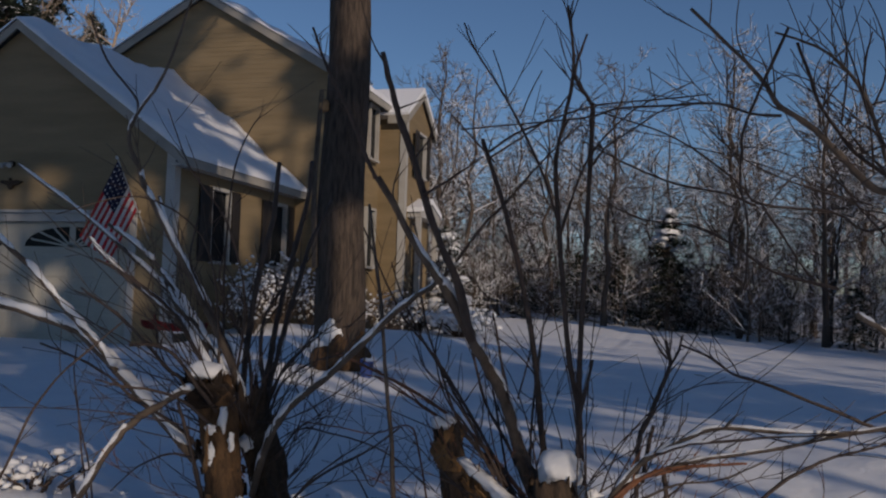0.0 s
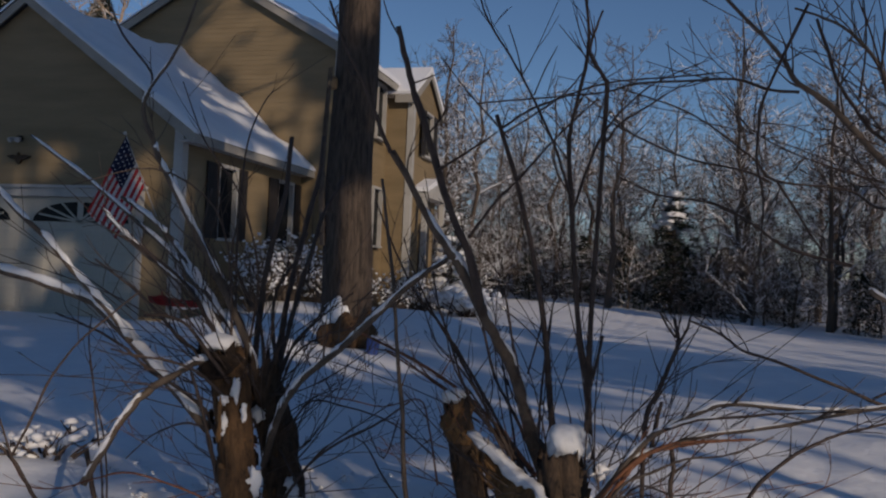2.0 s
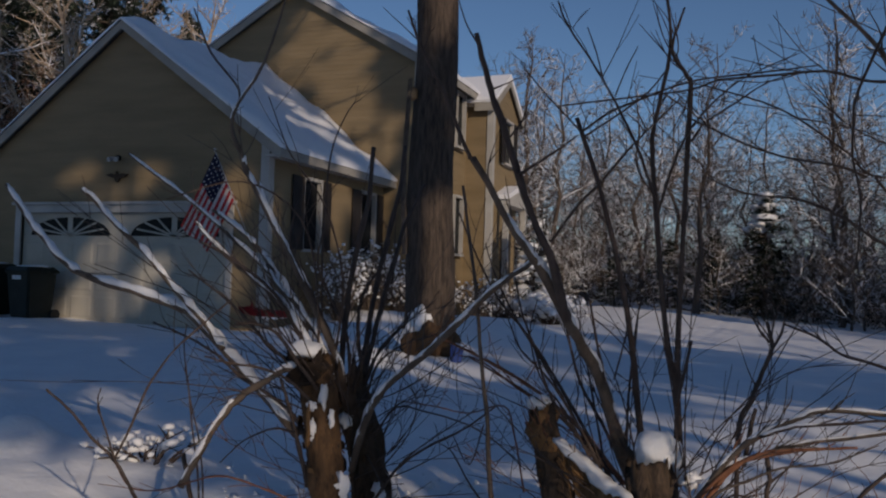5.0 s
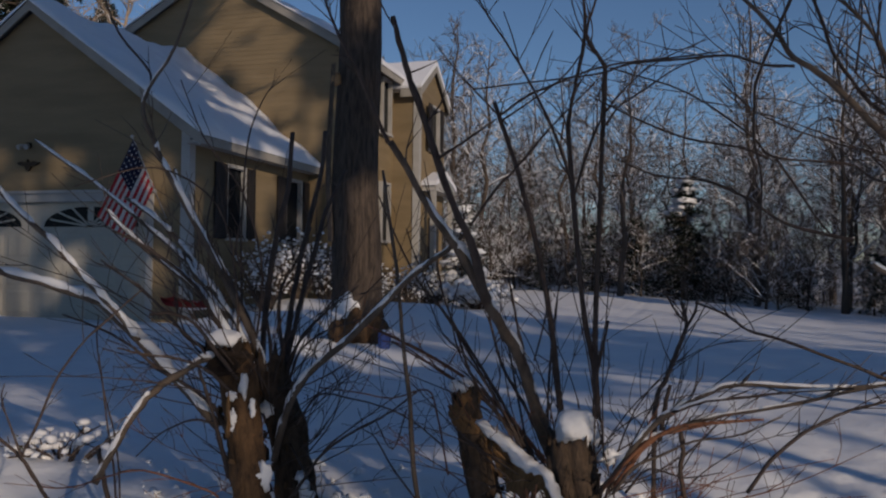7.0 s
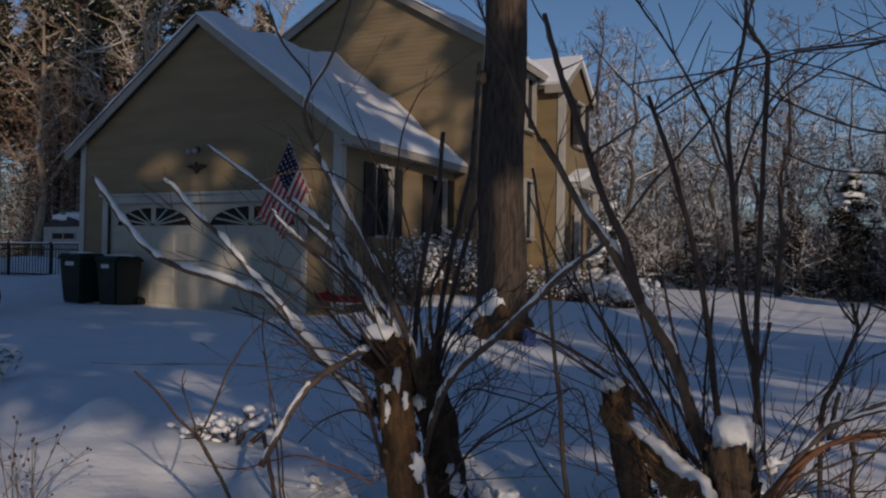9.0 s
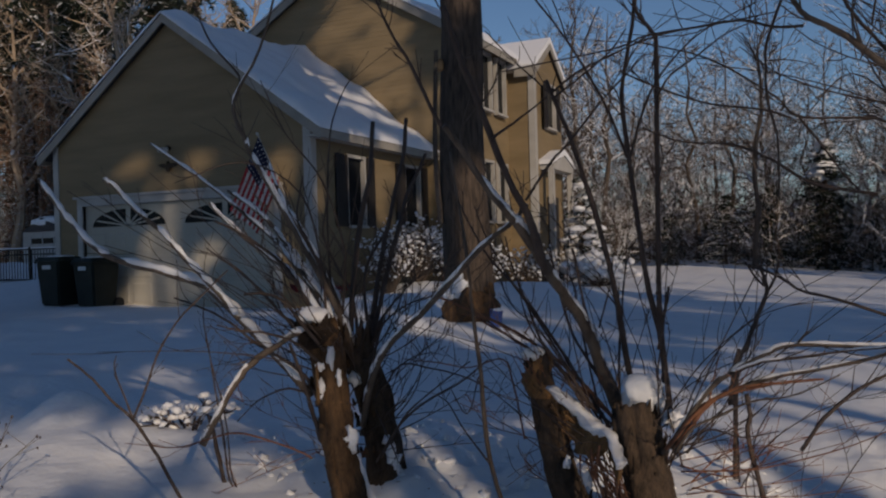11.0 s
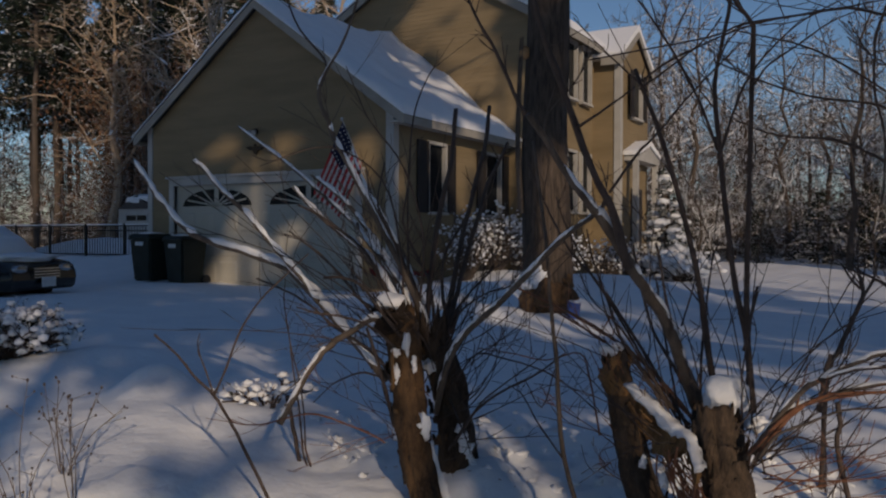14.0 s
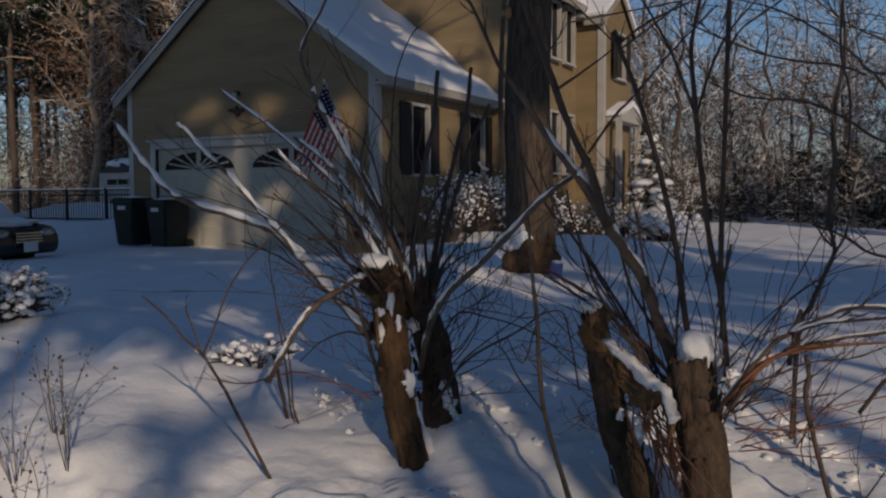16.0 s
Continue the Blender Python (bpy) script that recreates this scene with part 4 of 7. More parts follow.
grow(A, "shoot", SHOOT_BARK, [(-1.63, 3.63, 0.42), (-1.69, 3.57, 0.44), (-1.77, 3.49, 0.40), (-1.83, 3.42, 0.32)], 0.0058, 0.0022, 0, 2)
grow(A, "shoot", SHOOT_BARK, [(-1.70, 3.92, 0.60), (-1.67, 3.85, 0.96), (-1.70, 3.74, 1.29), (-1.88, 3.57, 1.43), (-2.10, 3.38, 1.34)], 0.0063, 0.0023, 0, 2)
grow(A, "shoot", SHOOT_BARK, [(-1.64, 3.95, 0.65), (-1.57, 3.89, 1.01), (-1.60, 3.77, 1.34), (-1.70, 3.64, 1.55), (-1.75, 3.54, 1.77)], 0.0063, 0.0023, 0, 3)
grow(A, "limb", SHOOT_GREY, [(-1.60, 3.97, 0.50), (-1.76, 4.06, 0.73), (-1.87, 4.10, 0.85), (-2.11, 4.16, 1.09), (-2.24, 4.18, 1.21), (-2.37, 4.19, 1.30), (-2.49, 4.19, 1.37)], 0.0161, 0.0088, 1.2, 2)
grow(A, "limb", SHOOT_GREY, [(-1.60, 4.03, 0.47), (-1.68, 4.08, 0.66), (-1.78, 4.12, 0.83), (-1.87, 4.14, 0.97), (-2.08, 4.17, 1.25), (-2.17, 4.19, 1.39), (-2.23, 4.21, 1.51)], 0.0141, 0.0073, 1, 2)
grow(A, "shoot", SHOOT_BARK, [(-1.63, 3.85, 0.61), (-1.77, 3.87, 0.80), (-1.89, 3.88, 0.95), (-2.03, 3.87, 1.06), (-2.17, 3.86, 1.14), (-2.29, 3.85, 1.19)], 0.0110, 0.0053, 0, 4)
grow(A, "shoot", SHOOT_GREY, [(-1.59, 3.87, 0.61), (-1.70, 3.92, 0.78), (-1.83, 3.95, 0.91), (-1.94, 3.96, 1.00), (-2.02, 3.98, 1.10)], 0.0115, 0.0068, 1, 3)
grow(A, "shoot", SHOOT_BARK, [(-1.58, 3.98, 0.55), (-1.69, 4.02, 0.77), (-1.77, 4.03, 0.90), (-1.88, 4.04, 1.08), (-1.95, 4.06, 1.21), (-1.95, 4.12, 1.41)], 0.0101, 0.0041, 0, 4)
grow(A, "shoot", SHOOT_BARK, [(-1.60, 3.75, 0.58), (-1.67, 3.67, 0.72), (-1.72, 3.62, 0.81), (-1.78, 3.57, 0.85), (-1.85, 3.51, 0.85)], 0.0083, 0.0058, 0, 3)
grow(A, "shoot", SHOOT_BARK, [(-1.57, 3.99, 0.58), (-1.62, 4.03, 0.80), (-1.71, 4.04, 0.95), (-1.79, 4.05, 1.11), (-1.79, 4.09, 1.27)], 0.0088, 0.0040, 0, 4)
grow(A, "shoot", SHOOT_BARK, [(-1.53, 4.06, 0.57), (-1.60, 4.11, 0.77), (-1.62, 4.17, 0.95), (-1.57, 4.27, 1.11), (-1.55, 4.32, 1.23)], 0.0102, 0.0041, 0, 3)
grow(A, "shoot", SHOOT_BARK, [(-1.50, 4.02, 0.55), (-1.44, 4.00, 0.68), (-1.32, 4.01, 0.77), (-1.18, 4.02, 0.82), (-1.05, 4.01, 0.93)], 0.0063, 0.0024, 0, 3)
grow(A, "shoot", SHOOT_BARK, [(-1.60, 3.75, 0.51), (-1.68, 3.64, 0.63), (-1.76, 3.55, 0.68), (-1.83, 3.46, 0.70), (-1.89, 3.38, 0.73)], 0.0072, 0.0034, 0, 4)
grow(C, "limb", SHOOT_GREY, [(-0.34, 4.26, 0.15), (-0.40, 4.16, 0.35), (-0.48, 4.00, 0.68), (-0.57, 3.87, 0.88), (-0.65, 3.73, 1.09), (-0.70, 3.67, 1.17), (-0.84, 3.44, 1.48)], 0.0315, 0.0117, 0.35, 2)
grow(C, "shoot", SHOOT_BARK, [(-0.83, 3.39, 1.47), (-0.86, 3.36, 1.55), (-0.91, 3.32, 1.69), (-0.97, 3.27, 1.82), (-1.01, 3.23, 1.95)], 0.0082, 0.0040, 0, 5)
grow(C, "limb", SHOOT_BARK, [(-0.56, 3.75, 0.91), (-0.62, 3.71, 1.15), (-0.68, 3.67, 1.29), (-0.79, 3.59, 1.65), (-0.83, 3.56, 1.78), (-0.87, 3.53, 1.95)], 0.0176, 0.0095, 0, 2)
grow(C, "shoot", SHOOT_BARK, [(-0.32, 4.22, 0.21), (-0.35, 4.10, 0.66), (-0.39, 3.99, 1.03), (-0.46, 3.86, 1.39), (-0.54, 3.75, 1.67)], 0.0145, 0.0088, 0, 2)
grow(C, "shoot", SHOOT_BARK, [(-0.19, 4.17, 0.26), (-0.19, 4.12, 0.58), (-0.24, 4.04, 0.93), (-0.28, 3.93, 1.52), (-0.27, 3.90, 1.68), (-0.22, 3.89, 1.94), (-0.24, 3.83, 2.19)], 0.0141, 0.0052, 0, 6)
grow(C, "shoot", SHOOT_BARK, [(-0.17, 4.18, 0.26), (-0.19, 4.08, 0.78), (-0.15, 3.94, 1.72), (-0.16, 3.92, 1.84), (-0.20, 3.89, 1.90), (-0.21, 3.87, 1.96), (-0.17, 3.87, 2.09)], 0.0122, 0.0043, 0, 6)
grow(C, "shoot", SHOOT_BARK, [(-0.25, 3.84, 1.32), (-0.21, 3.84, 1.46), (-0.17, 3.84, 1.57), (-0.12, 3.85, 1.66), (-0.03, 3.87, 1.76), (0.06, 3.90, 1.83), (0.22, 3.95, 1.91)], 0.0061, 0.0020, 0, 3)
grow(C, "shoot", SHOOT_BARK, [(-0.26, 3.87, 1.36), (-0.31, 3.82, 1.52), (-0.36, 3.78, 1.64), (-0.43, 3.73, 1.78), (-0.49, 3.69, 1.88), (-0.56, 3.63, 1.99), (-0.59, 3.61, 2.07)], 0.0062, 0.0030, 0, 3)
grow(C, "shoot", SHOOT_BARK, [(-0.44, 3.71, 1.80), (-0.46, 3.68, 1.89), (-0.49, 3.66, 1.98)], 0.0030, 0.0020, 0, 0)
grow(C, "shoot", SHOOT_BARK, [(-0.40, 3.74, 1.74), (-0.36, 3.74, 1.84), (-0.32, 3.74, 1.92)], 0.0030, 0.0020, 0, 0)
grow(C, "shoot", SHOOT_BARK, [(-0.49, 3.75, 1.58), (-0.58, 3.67, 1.68), (-0.65, 3.61, 1.76), (-0.71, 3.55, 1.84)], 0.0041, 0.0020, 0, 2)
grow(C, "shoot", SHOOT_BARK, [(-0.72, 3.61, 1.44), (-0.62, 3.67, 1.52), (-0.53, 3.73, 1.60)], 0.0061, 0.0031, 0, 0)
grow(C, "shoot", SHOOT_BARK, [(-0.51, 3.74, 1.62), (-0.42, 3.77, 1.69), (-0.31, 3.80, 1.74), (-0.19, 3.83, 1.79), (-0.07, 3.87, 1.82), (0.08, 3.92, 1.84), (0.29, 3.98, 1.87)], 0.0051, 0.0029, 0, 3)
grow(C, "shoot", SHOOT_BARK, [(-0.52, 3.74, 1.59), (-0.39, 3.74, 1.67), (-0.28, 3.74, 1.75), (-0.22, 3.73, 1.82)], 0.0041, 0.0029, 0, 0)
grow(C, "shoot", SHOOT_BARK, [(-0.14, 3.89, 1.59), (-0.09, 3.89, 1.66), (0.01, 3.91, 1.73), (0.11, 3.93, 1.80), (0.23, 3.96, 1.85)], 0.0051, 0.0020, 0, 2)
grow(C, "shoot", SHOOT_BARK, [(-0.61, 3.67, 1.20), (-0.52, 3.71, 1.34), (-0.45, 3.74, 1.42), (-0.36, 3.78, 1.54), (-0.27, 3.83, 1.65), (-0.18, 3.87, 1.75)], 0.0061, 0.0031, 0, 3)
grow(C, "shoot", SHOOT_BARK, [(-0.18, 3.98, 0.60), (-0.16, 3.97, 0.70), (-0.13, 3.96, 0.85)], 0.0073, 0.0052, 0, 0)
grow(C, "shoot", SHOOT_BARK, [(-0.44, 4.21, 0.22), (-0.54, 4.18, 0.40), (-0.67, 4.13, 0.63), (-0.80, 4.09, 0.83), (-0.91, 4.04, 0.97), (-1.00, 4.01, 1.14), (-1.09, 3.99, 1.35)], 0.0081, 0.0036, 0, 3)
grow(C, "shoot", SHOOT_BARK, [(-0.46, 4.20, 0.22), (-0.60, 4.16, 0.47), (-0.74, 4.12, 0.72), (-0.85, 4.08, 0.90), (-0.94, 4.05, 1.09), (-0.98, 4.04, 1.21)], 0.0069, 0.0024, 0, 2)
grow(C, "shoot", SHOOT_BARK, [(-0.51, 4.17, 0.31), (-0.69, 4.12, 0.56), (-0.76, 4.11, 0.74), (-0.83, 4.10, 0.93), (-0.86, 4.10, 1.07)], 0.0069, 0.0036, 0, 2)
grow(C, "shoot", SHOOT_BARK, [(-0.42, 4.22, 0.31), (-0.50, 4.21, 0.47), (-0.59, 4.19, 0.63), (-0.65, 4.19, 0.84), (-0.68, 4.19, 1.00)], 0.0081, 0.0048, 0, 2)
grow(C, "shoot", SHOOT_BARK, [(-0.47, 4.20, 0.22), (-0.52, 4.21, 0.47), (-0.57, 4.23, 0.70), (-0.59, 4.24, 0.84)], 0.0058, 0.0036, 0, 1)
grow(C, "shoot", SHOOT_BARK, [(-0.40, 4.23, 0.38), (-0.40, 4.25, 0.54), (-0.39, 4.29, 0.75), (-0.37, 4.33, 0.96), (-0.32, 4.37, 1.06)], 0.0069, 0.0024, 0, 2)
grow(C, "shoot", SHOOT_BARK, [(-0.47, 4.08, 0.31), (-0.56, 4.06, 0.46), (-0.69, 4.03, 0.66), (-0.80, 4.00, 0.77), (-0.87, 3.99, 0.93)], 0.0056, 0.0023, 0, 2)
grow(C, "shoot", SHOOT_BARK, [(-0.50, 4.07, 0.31), (-0.62, 4.04, 0.53), (-0.72, 4.02, 0.66), (-0.77, 4.02, 0.84), (-0.75, 4.05, 0.98)], 0.0056, 0.0023, 0, 2)
grow(C, "shoot", SHOOT_BARK, [(-0.45, 3.98, 0.66), (-0.49, 4.00, 0.81), (-0.52, 4.03, 0.94), (-0.54, 4.04, 1.01)], 0.0065, 0.0045, 0, 0)
grow(C, "shoot", SHOOT_BARK, [(-0.42, 3.99, 0.68), (-0.39, 4.07, 0.85), (-0.38, 4.12, 0.99)], 0.0043, 0.0022, 0, 0)
grow(C, "cane", SHOOT_RED, [(-0.42, 4.33, 0.20), (-0.57, 4.33, 0.37), (-0.71, 4.32, 0.50), (-0.86, 4.30, 0.60), (-1.01, 4.28, 0.68), (-1.19, 4.25, 0.76), (-1.29, 4.23, 0.80)], 0.0095, 0.0052, 0, 3)
grow(C, "cane", SHOOT_RED, [(-0.43, 4.33, 0.22), (-0.59, 4.33, 0.36), (-0.74, 4.34, 0.48), (-0.91, 4.33, 0.58), (-1.13, 4.31, 0.70)], 0.0083, 0.0039, 0, 3)
grow(C, "cane", SHOOT_RED, [(-0.51, 4.29, 0.27), (-0.69, 4.33, 0.45), (-0.89, 4.34, 0.56), (-1.08, 4.34, 0.68), (-1.19, 4.34, 0.70)], 0.0060, 0.0026, 0, 2)
grow(C, "cane", SHOOT_RED, [(-0.81, 4.14, 0.16), (-0.87, 4.18, 0.39), (-0.92, 4.18, 0.51), (-1.07, 4.15, 0.47), (-1.21, 4.12, 0.49), (-1.39, 4.08, 0.51)], 0.0048, 0.0025, 0, 2)
grow(C, "cane", SHOOT_GREY, [(-0.15, 3.85, 0.22), (0.03, 3.78, 0.48), (0.11, 3.76, 0.55), (0.22, 3.74, 0.62), (0.33, 3.73, 0.66), (0.62, 3.68, 0.67), (0.89, 3.63, 0.72)], 0.0107, 0.0061, 1, 3)
grow(C, "cane", SHOOT_GREY, [(-0.12, 3.86, 0.24), (-0.01, 3.81, 0.41), (0.09, 3.79, 0.47), (0.22, 3.77, 0.53), (0.51, 3.71, 0.61), (0.65, 3.68, 0.66), (0.87, 3.62, 0.73)], 0.0098, 0.0046, 0.8, 3)
grow(C, "cane", SHOOT_RED, [(-0.09, 3.81, 0.26), (0.03, 3.79, 0.43), (0.15, 3.78, 0.50), (0.28, 3.78, 0.52), (0.41, 3.77, 0.54)], 0.0093, 0.0039, 0, 3)
grow(C, "cane", SHOOT_BARK, [(0.11, 3.75, 0.55), (0.22, 3.72, 0.60), (0.33, 3.70, 0.62), (0.47, 3.67, 0.65), (0.66, 3.62, 0.68)], 0.0070, 0.0036, 0.6, 2)
grow(C, "cane", SHOOT_RED, [(-0.13, 3.80, 0.25), (0.01, 3.79, 0.42), (0.13, 3.79, 0.48), (0.29, 3.80, 0.52)], 0.0083, 0.0040, 0, 2)
grow(C, "cane", SHOOT_GREY, [(-0.09, 3.76, 0.25), (-0.02, 3.74, 0.35), (0.07, 3.73, 0.40), (0.18, 3.72, 0.46), (0.31, 3.70, 0.49), (0.46, 3.68, 0.57)], 0.0071, 0.0019, 0, 3)
grow(C, "cane", SHOOT_BARK, [(-0.05, 3.77, 0.25), (0.03, 3.73, 0.35), (0.15, 3.69, 0.34), (0.27, 3.64, 0.38)], 0.0051, 0.0019, 0, 2)
grow(S, "limb", SHOOT_GREY, [(1.08, 3.40, 1.10), (0.75, 3.21, 1.36), (0.64, 3.15, 1.41), (0.49, 3.05, 1.54), (0.40, 3.00, 1.59), (0.34, 2.95, 1.66), (0.17, 2.83, 1.80)], 0.0130, 0.0042, 0, 4)
grow(S, "limb", SHOOT_GREY, [(0.75, 3.21, 1.35), (0.69, 3.15, 1.44), (0.65, 3.10, 1.54), (0.60, 3.04, 1.63), (0.53, 2.99, 1.70), (0.47, 2.95, 1.73), (0.37, 2.89, 1.75)], 0.0072, 0.0030, 0, 6)
grow(S, "shoot", SHOOT_BARK, [(0.39, 2.92, 1.55), (0.32, 2.93, 1.56), (0.24, 2.94, 1.59), (0.13, 2.95, 1.59), (-0.01, 2.97, 1.59), (-0.10, 2.98, 1.57), (-0.44, 3.00, 1.55)], 0.0042, 0.0024, 0, 4)
grow(S, "shoot", SHOOT_BARK, [(0.76, 3.21, 1.34), (0.65, 3.20, 1.29), (0.56, 3.19, 1.34), (0.37, 3.16, 1.36), (0.31, 3.15, 1.42), (0.14, 3.12, 1.54), (-0.06, 3.09, 1.61)], 0.0046, 0.0024, 0, 4)
grow(S, "shoot", SHOOT_BARK, [(0.40, 2.89, 1.76), (0.31, 2.92, 1.54), (0.30, 2.93, 1.46), (0.30, 2.95, 1.38), (0.32, 2.97, 1.29), (0.32, 3.00, 1.16), (0.31, 3.00, 1.11)], 0.0042, 0.0022, 0, 1)
grow(S, "shoot", SHOOT_BARK, [(0.43, 2.95, 1.74), (0.47, 3.00, 1.66), (0.50, 3.04, 1.60), (0.55, 3.08, 1.54), (0.60, 3.12, 1.49), (0.72, 3.20, 1.42)], 0.0043, 0.0054, 0, 4)
grow(S, "shoot", SHOOT_BARK, [(0.37, 3.11, 1.35), (0.42, 3.13, 1.28), (0.47, 3.14, 1.20), (0.51, 3.15, 1.15)], 0.0039, 0.0023, 0, 2)
grow(S, "shoot", SHOOT_BARK, [(0.55, 3.06, 1.13), (0.40, 3.08, 1.17), (0.30, 3.09, 1.24), (0.20, 3.10, 1.29), (0.06, 3.10, 1.31), (-0.05, 3.11, 1.36)], 0.0052, 0.0024, 0, 4)
grow(S, "shoot", SHOOT_BARK, [(0.59, 3.00, 1.62), (0.59, 2.97, 1.70), (0.60, 2.95, 1.76)], 0.0036, 0.0021, 0, 1)
grow(S, "shoot", SHOOT_BARK, [(0.80, 3.22, 1.31), (0.67, 3.14, 1.28), (0.70, 3.12, 1.20), (0.72, 3.10, 1.15)], 0.0039, 0.0022, 0, 2)
grow(S, "stub", SHOOT_GREY, [(0.82, 3.14, 0.93), (0.71, 3.06, 0.99), (0.64, 3.01, 1.03), (0.57, 2.97, 1.07)], 0.0094, 0.0066, 1, 0)
grow(S, "shoot", SHOOT_BARK, [(0.92, 3.69, 0.68), (0.79, 3.68, 0.70), (0.68, 3.68, 0.74), (0.46, 3.67, 0.82), (0.35, 3.66, 0.85), (0.28, 3.65, 0.90), (0.18, 3.65, 0.94)], 0.0073, 0.0039, 0, 3)
grow(S, "shoot", SHOOT_BARK, [(0.34, 3.56, 0.34), (0.41, 3.55, 0.45), (0.49, 3.55, 0.53), (0.56, 3.55, 0.58), (0.64, 3.56, 0.62), (0.73, 3.56, 0.65), (0.87, 3.57, 0.70)], 0.0073, 0.0035, 0, 6)
grow(S, "shoot", SHOOT_BARK, [(0.73, 3.59, 0.73), (0.81, 3.58, 0.78), (0.89, 3.57, 0.84)], 0.0045, 0.0026, 0, 2)
grow(S, "shoot", SHOOT_BARK, [(0.77, 3.09, 1.70), (0.72, 3.13, 1.57), (0.72, 3.17, 1.48), (0.74, 3.20, 1.37)], 0.0044, 0.0046, 0, 5)
grow(S, "shoot", SHOOT_BARK, [(0.65, 3.18, 1.36), (0.53, 3.15, 1.39), (0.41, 3.12, 1.43), (0.31, 3.09, 1.48), (0.23, 3.07, 1.55)], 0.0031, 0.0015, 0, 3)
grow(S, "shoot", SHOOT_BARK, [(0.62, 3.17, 1.37), (0.50, 3.14, 1.46), (0.40, 3.12, 1.37), (0.37, 3.11, 1.31)], 0.0023, 0.0015, 0, 2)
grow(S, "shoot", SHOOT_BARK, [(0.35, 3.11, 1.35), (0.28, 3.10, 1.38), (0.14, 3.10, 1.41), (0.02, 3.09, 1.46), (-0.11, 3.09, 1.53)], 0.0039, 0.0024, 0, 3)
grow(L, "shoot", SHOOT_BARK, [(-1.69, 3.14, -0.20), (-1.79, 2.99, 0.20), (-1.82, 2.92, 0.35), (-1.84, 2.87, 0.44), (-1.88, 2.81, 0.52), (-1.91, 2.76, 0.60), (-1.95, 2.69, 0.68)], 0.0079, 0.0036, 0, 0)
grow(L, "shoot", SHOOT_BARK, [(-1.82, 2.85, 0.45), (-1.78, 2.87, 0.55), (-1.74, 2.89, 0.67), (-1.68, 2.92, 0.78), (-1.61, 2.95, 0.86), (-1.51, 3.01, 0.97)], 0.0047, 0.0028, 0, 1)
grow(L, "shoot", SHOOT_BARK, [(-1.81, 2.84, 0.45), (-1.83, 2.82, 0.54), (-1.85, 2.80, 0.63), (-1.84, 2.80, 0.68)], 0.0037, 0.0019, 0, 1)
grow(M, "shoot", SHOOT_BARK, [(-2.00, 3.68, -0.15), (-2.12, 3.68, -0.06), (-2.17, 3.68, 0.12), (-2.21, 3.68, 0.27)], 0.0112, 0.0101, 0, 0)
grow(M, "shoot", SHOOT_BARK, [(-2.00, 3.68, -0.15), (-2.10, 3.68, -0.02), (-2.13, 3.68, 0.20), (-2.16, 3.67, 0.39), (-2.19, 3.67, 0.57), (-2.21, 3.66, 0.72), (-2.21, 3.67, 0.83)], 0.0050, 0.0025, 0, 2)
grow(M, "shoot", SHOOT_BARK, [(-1.95, 3.66, -0.15), (-2.09, 3.69, -0.02), (-2.11, 3.69, 0.17), (-2.14, 3.69, 0.34), (-2.18, 3.68, 0.49), (-2.21, 3.67, 0.64)], 0.0050, 0.0025, 0, 1)
grow(N, "cane", SHOOT_GREY, [(-0.55, 3.45, -0.20), (-0.82, 3.75, 0.16), (-0.88, 3.82, 0.49), (-0.93, 3.87, 0.75), (-0.97, 3.92, 0.97), (-1.02, 3.96, 1.21), (-1.07, 3.99, 1.45)], 0.0109, 0.0061, 0, 1)
grow(N, "shoot", SHOOT_BARK, [(-0.80, 3.70, 0.16), (-0.91, 3.70, 0.29), (-0.98, 3.71, 0.39), (-1.02, 3.70, 0.42)], 0.0042, 0.0022, 0, 2)
grow(N, "shoot", SHOOT_BARK, [(-0.91, 3.87, 0.48), (-0.96, 3.85, 0.32), (-1.02, 3.81, 0.44)], 0.0034, 0.0022, 0, 1)
grow(P, "shoot", SHOOT_BARK, [(0.03, 4.60, -0.25), (0.03, 4.82, 0.38), (0.08, 4.84, 0.52), (0.13, 4.86, 0.66), (0.17, 4.88, 0.77), (0.16, 4.88, 0.85), (0.15, 4.88, 0.89)], 0.0128, 0.0082, 0, 4)
grow(P, "shoot", SHOOT_BARK, [(0.17, 4.89, 0.76), (0.21, 4.90, 0.84), (0.23, 4.90, 0.92)], 0.0083, 0.0042, 0, 2)
grow(P, "shoot", SHOOT_BARK, [(0.16, 4.89, 0.80), (0.12, 4.87, 0.85), (0.08, 4.86, 0.92)], 0.0069, 0.0042, 0, 2)
grow(P, "shoot", SHOOT_BARK, [(0.30, 4.10, -0.40), (0.15, 4.03, 0.20), (0.15, 4.03, 0.35), (0.14, 4.02, 0.43)], 0.0102, 0.0092, 0, 1)
grow(P, "shoot", SHOOT_BARK, [(0.06, 4.21, 0.35), (0.08, 4.21, 0.49), (0.10, 4.21, 0.58)], 0.0093, 0.0081, 0, 0)

fan(A, (-1.66, 3.85, 0.62), 12, 51, (-0.55, 0.0, 0.75), 0.95, SHOOT_BARK)
fan(A, (-1.57, 3.98, 0.52), 10, 52, (0.35, 0.1, 0.9), 0.85, SHOOT_BARK)
fan(A, (-1.52, 3.85, 0.30), 8, 53, (-0.7, -0.2, 0.1), 0.6, SHOOT_RED, 0.0025)
fan(A, (-1.45, 3.95, 0.30), 7, 54, (0.8, -0.1, 0.25), 0.7, SHOOT_BARK)
fan(C, (-0.32, 3.98, 0.25), 12, 55, (-0.45, 0.15, 0.9), 0.95, SHOOT_BARK)
fan(C, (-0.14, 3.95, 0.28), 9, 56, (0.55, 0.1, 0.6), 0.8, SHOOT_BARK)
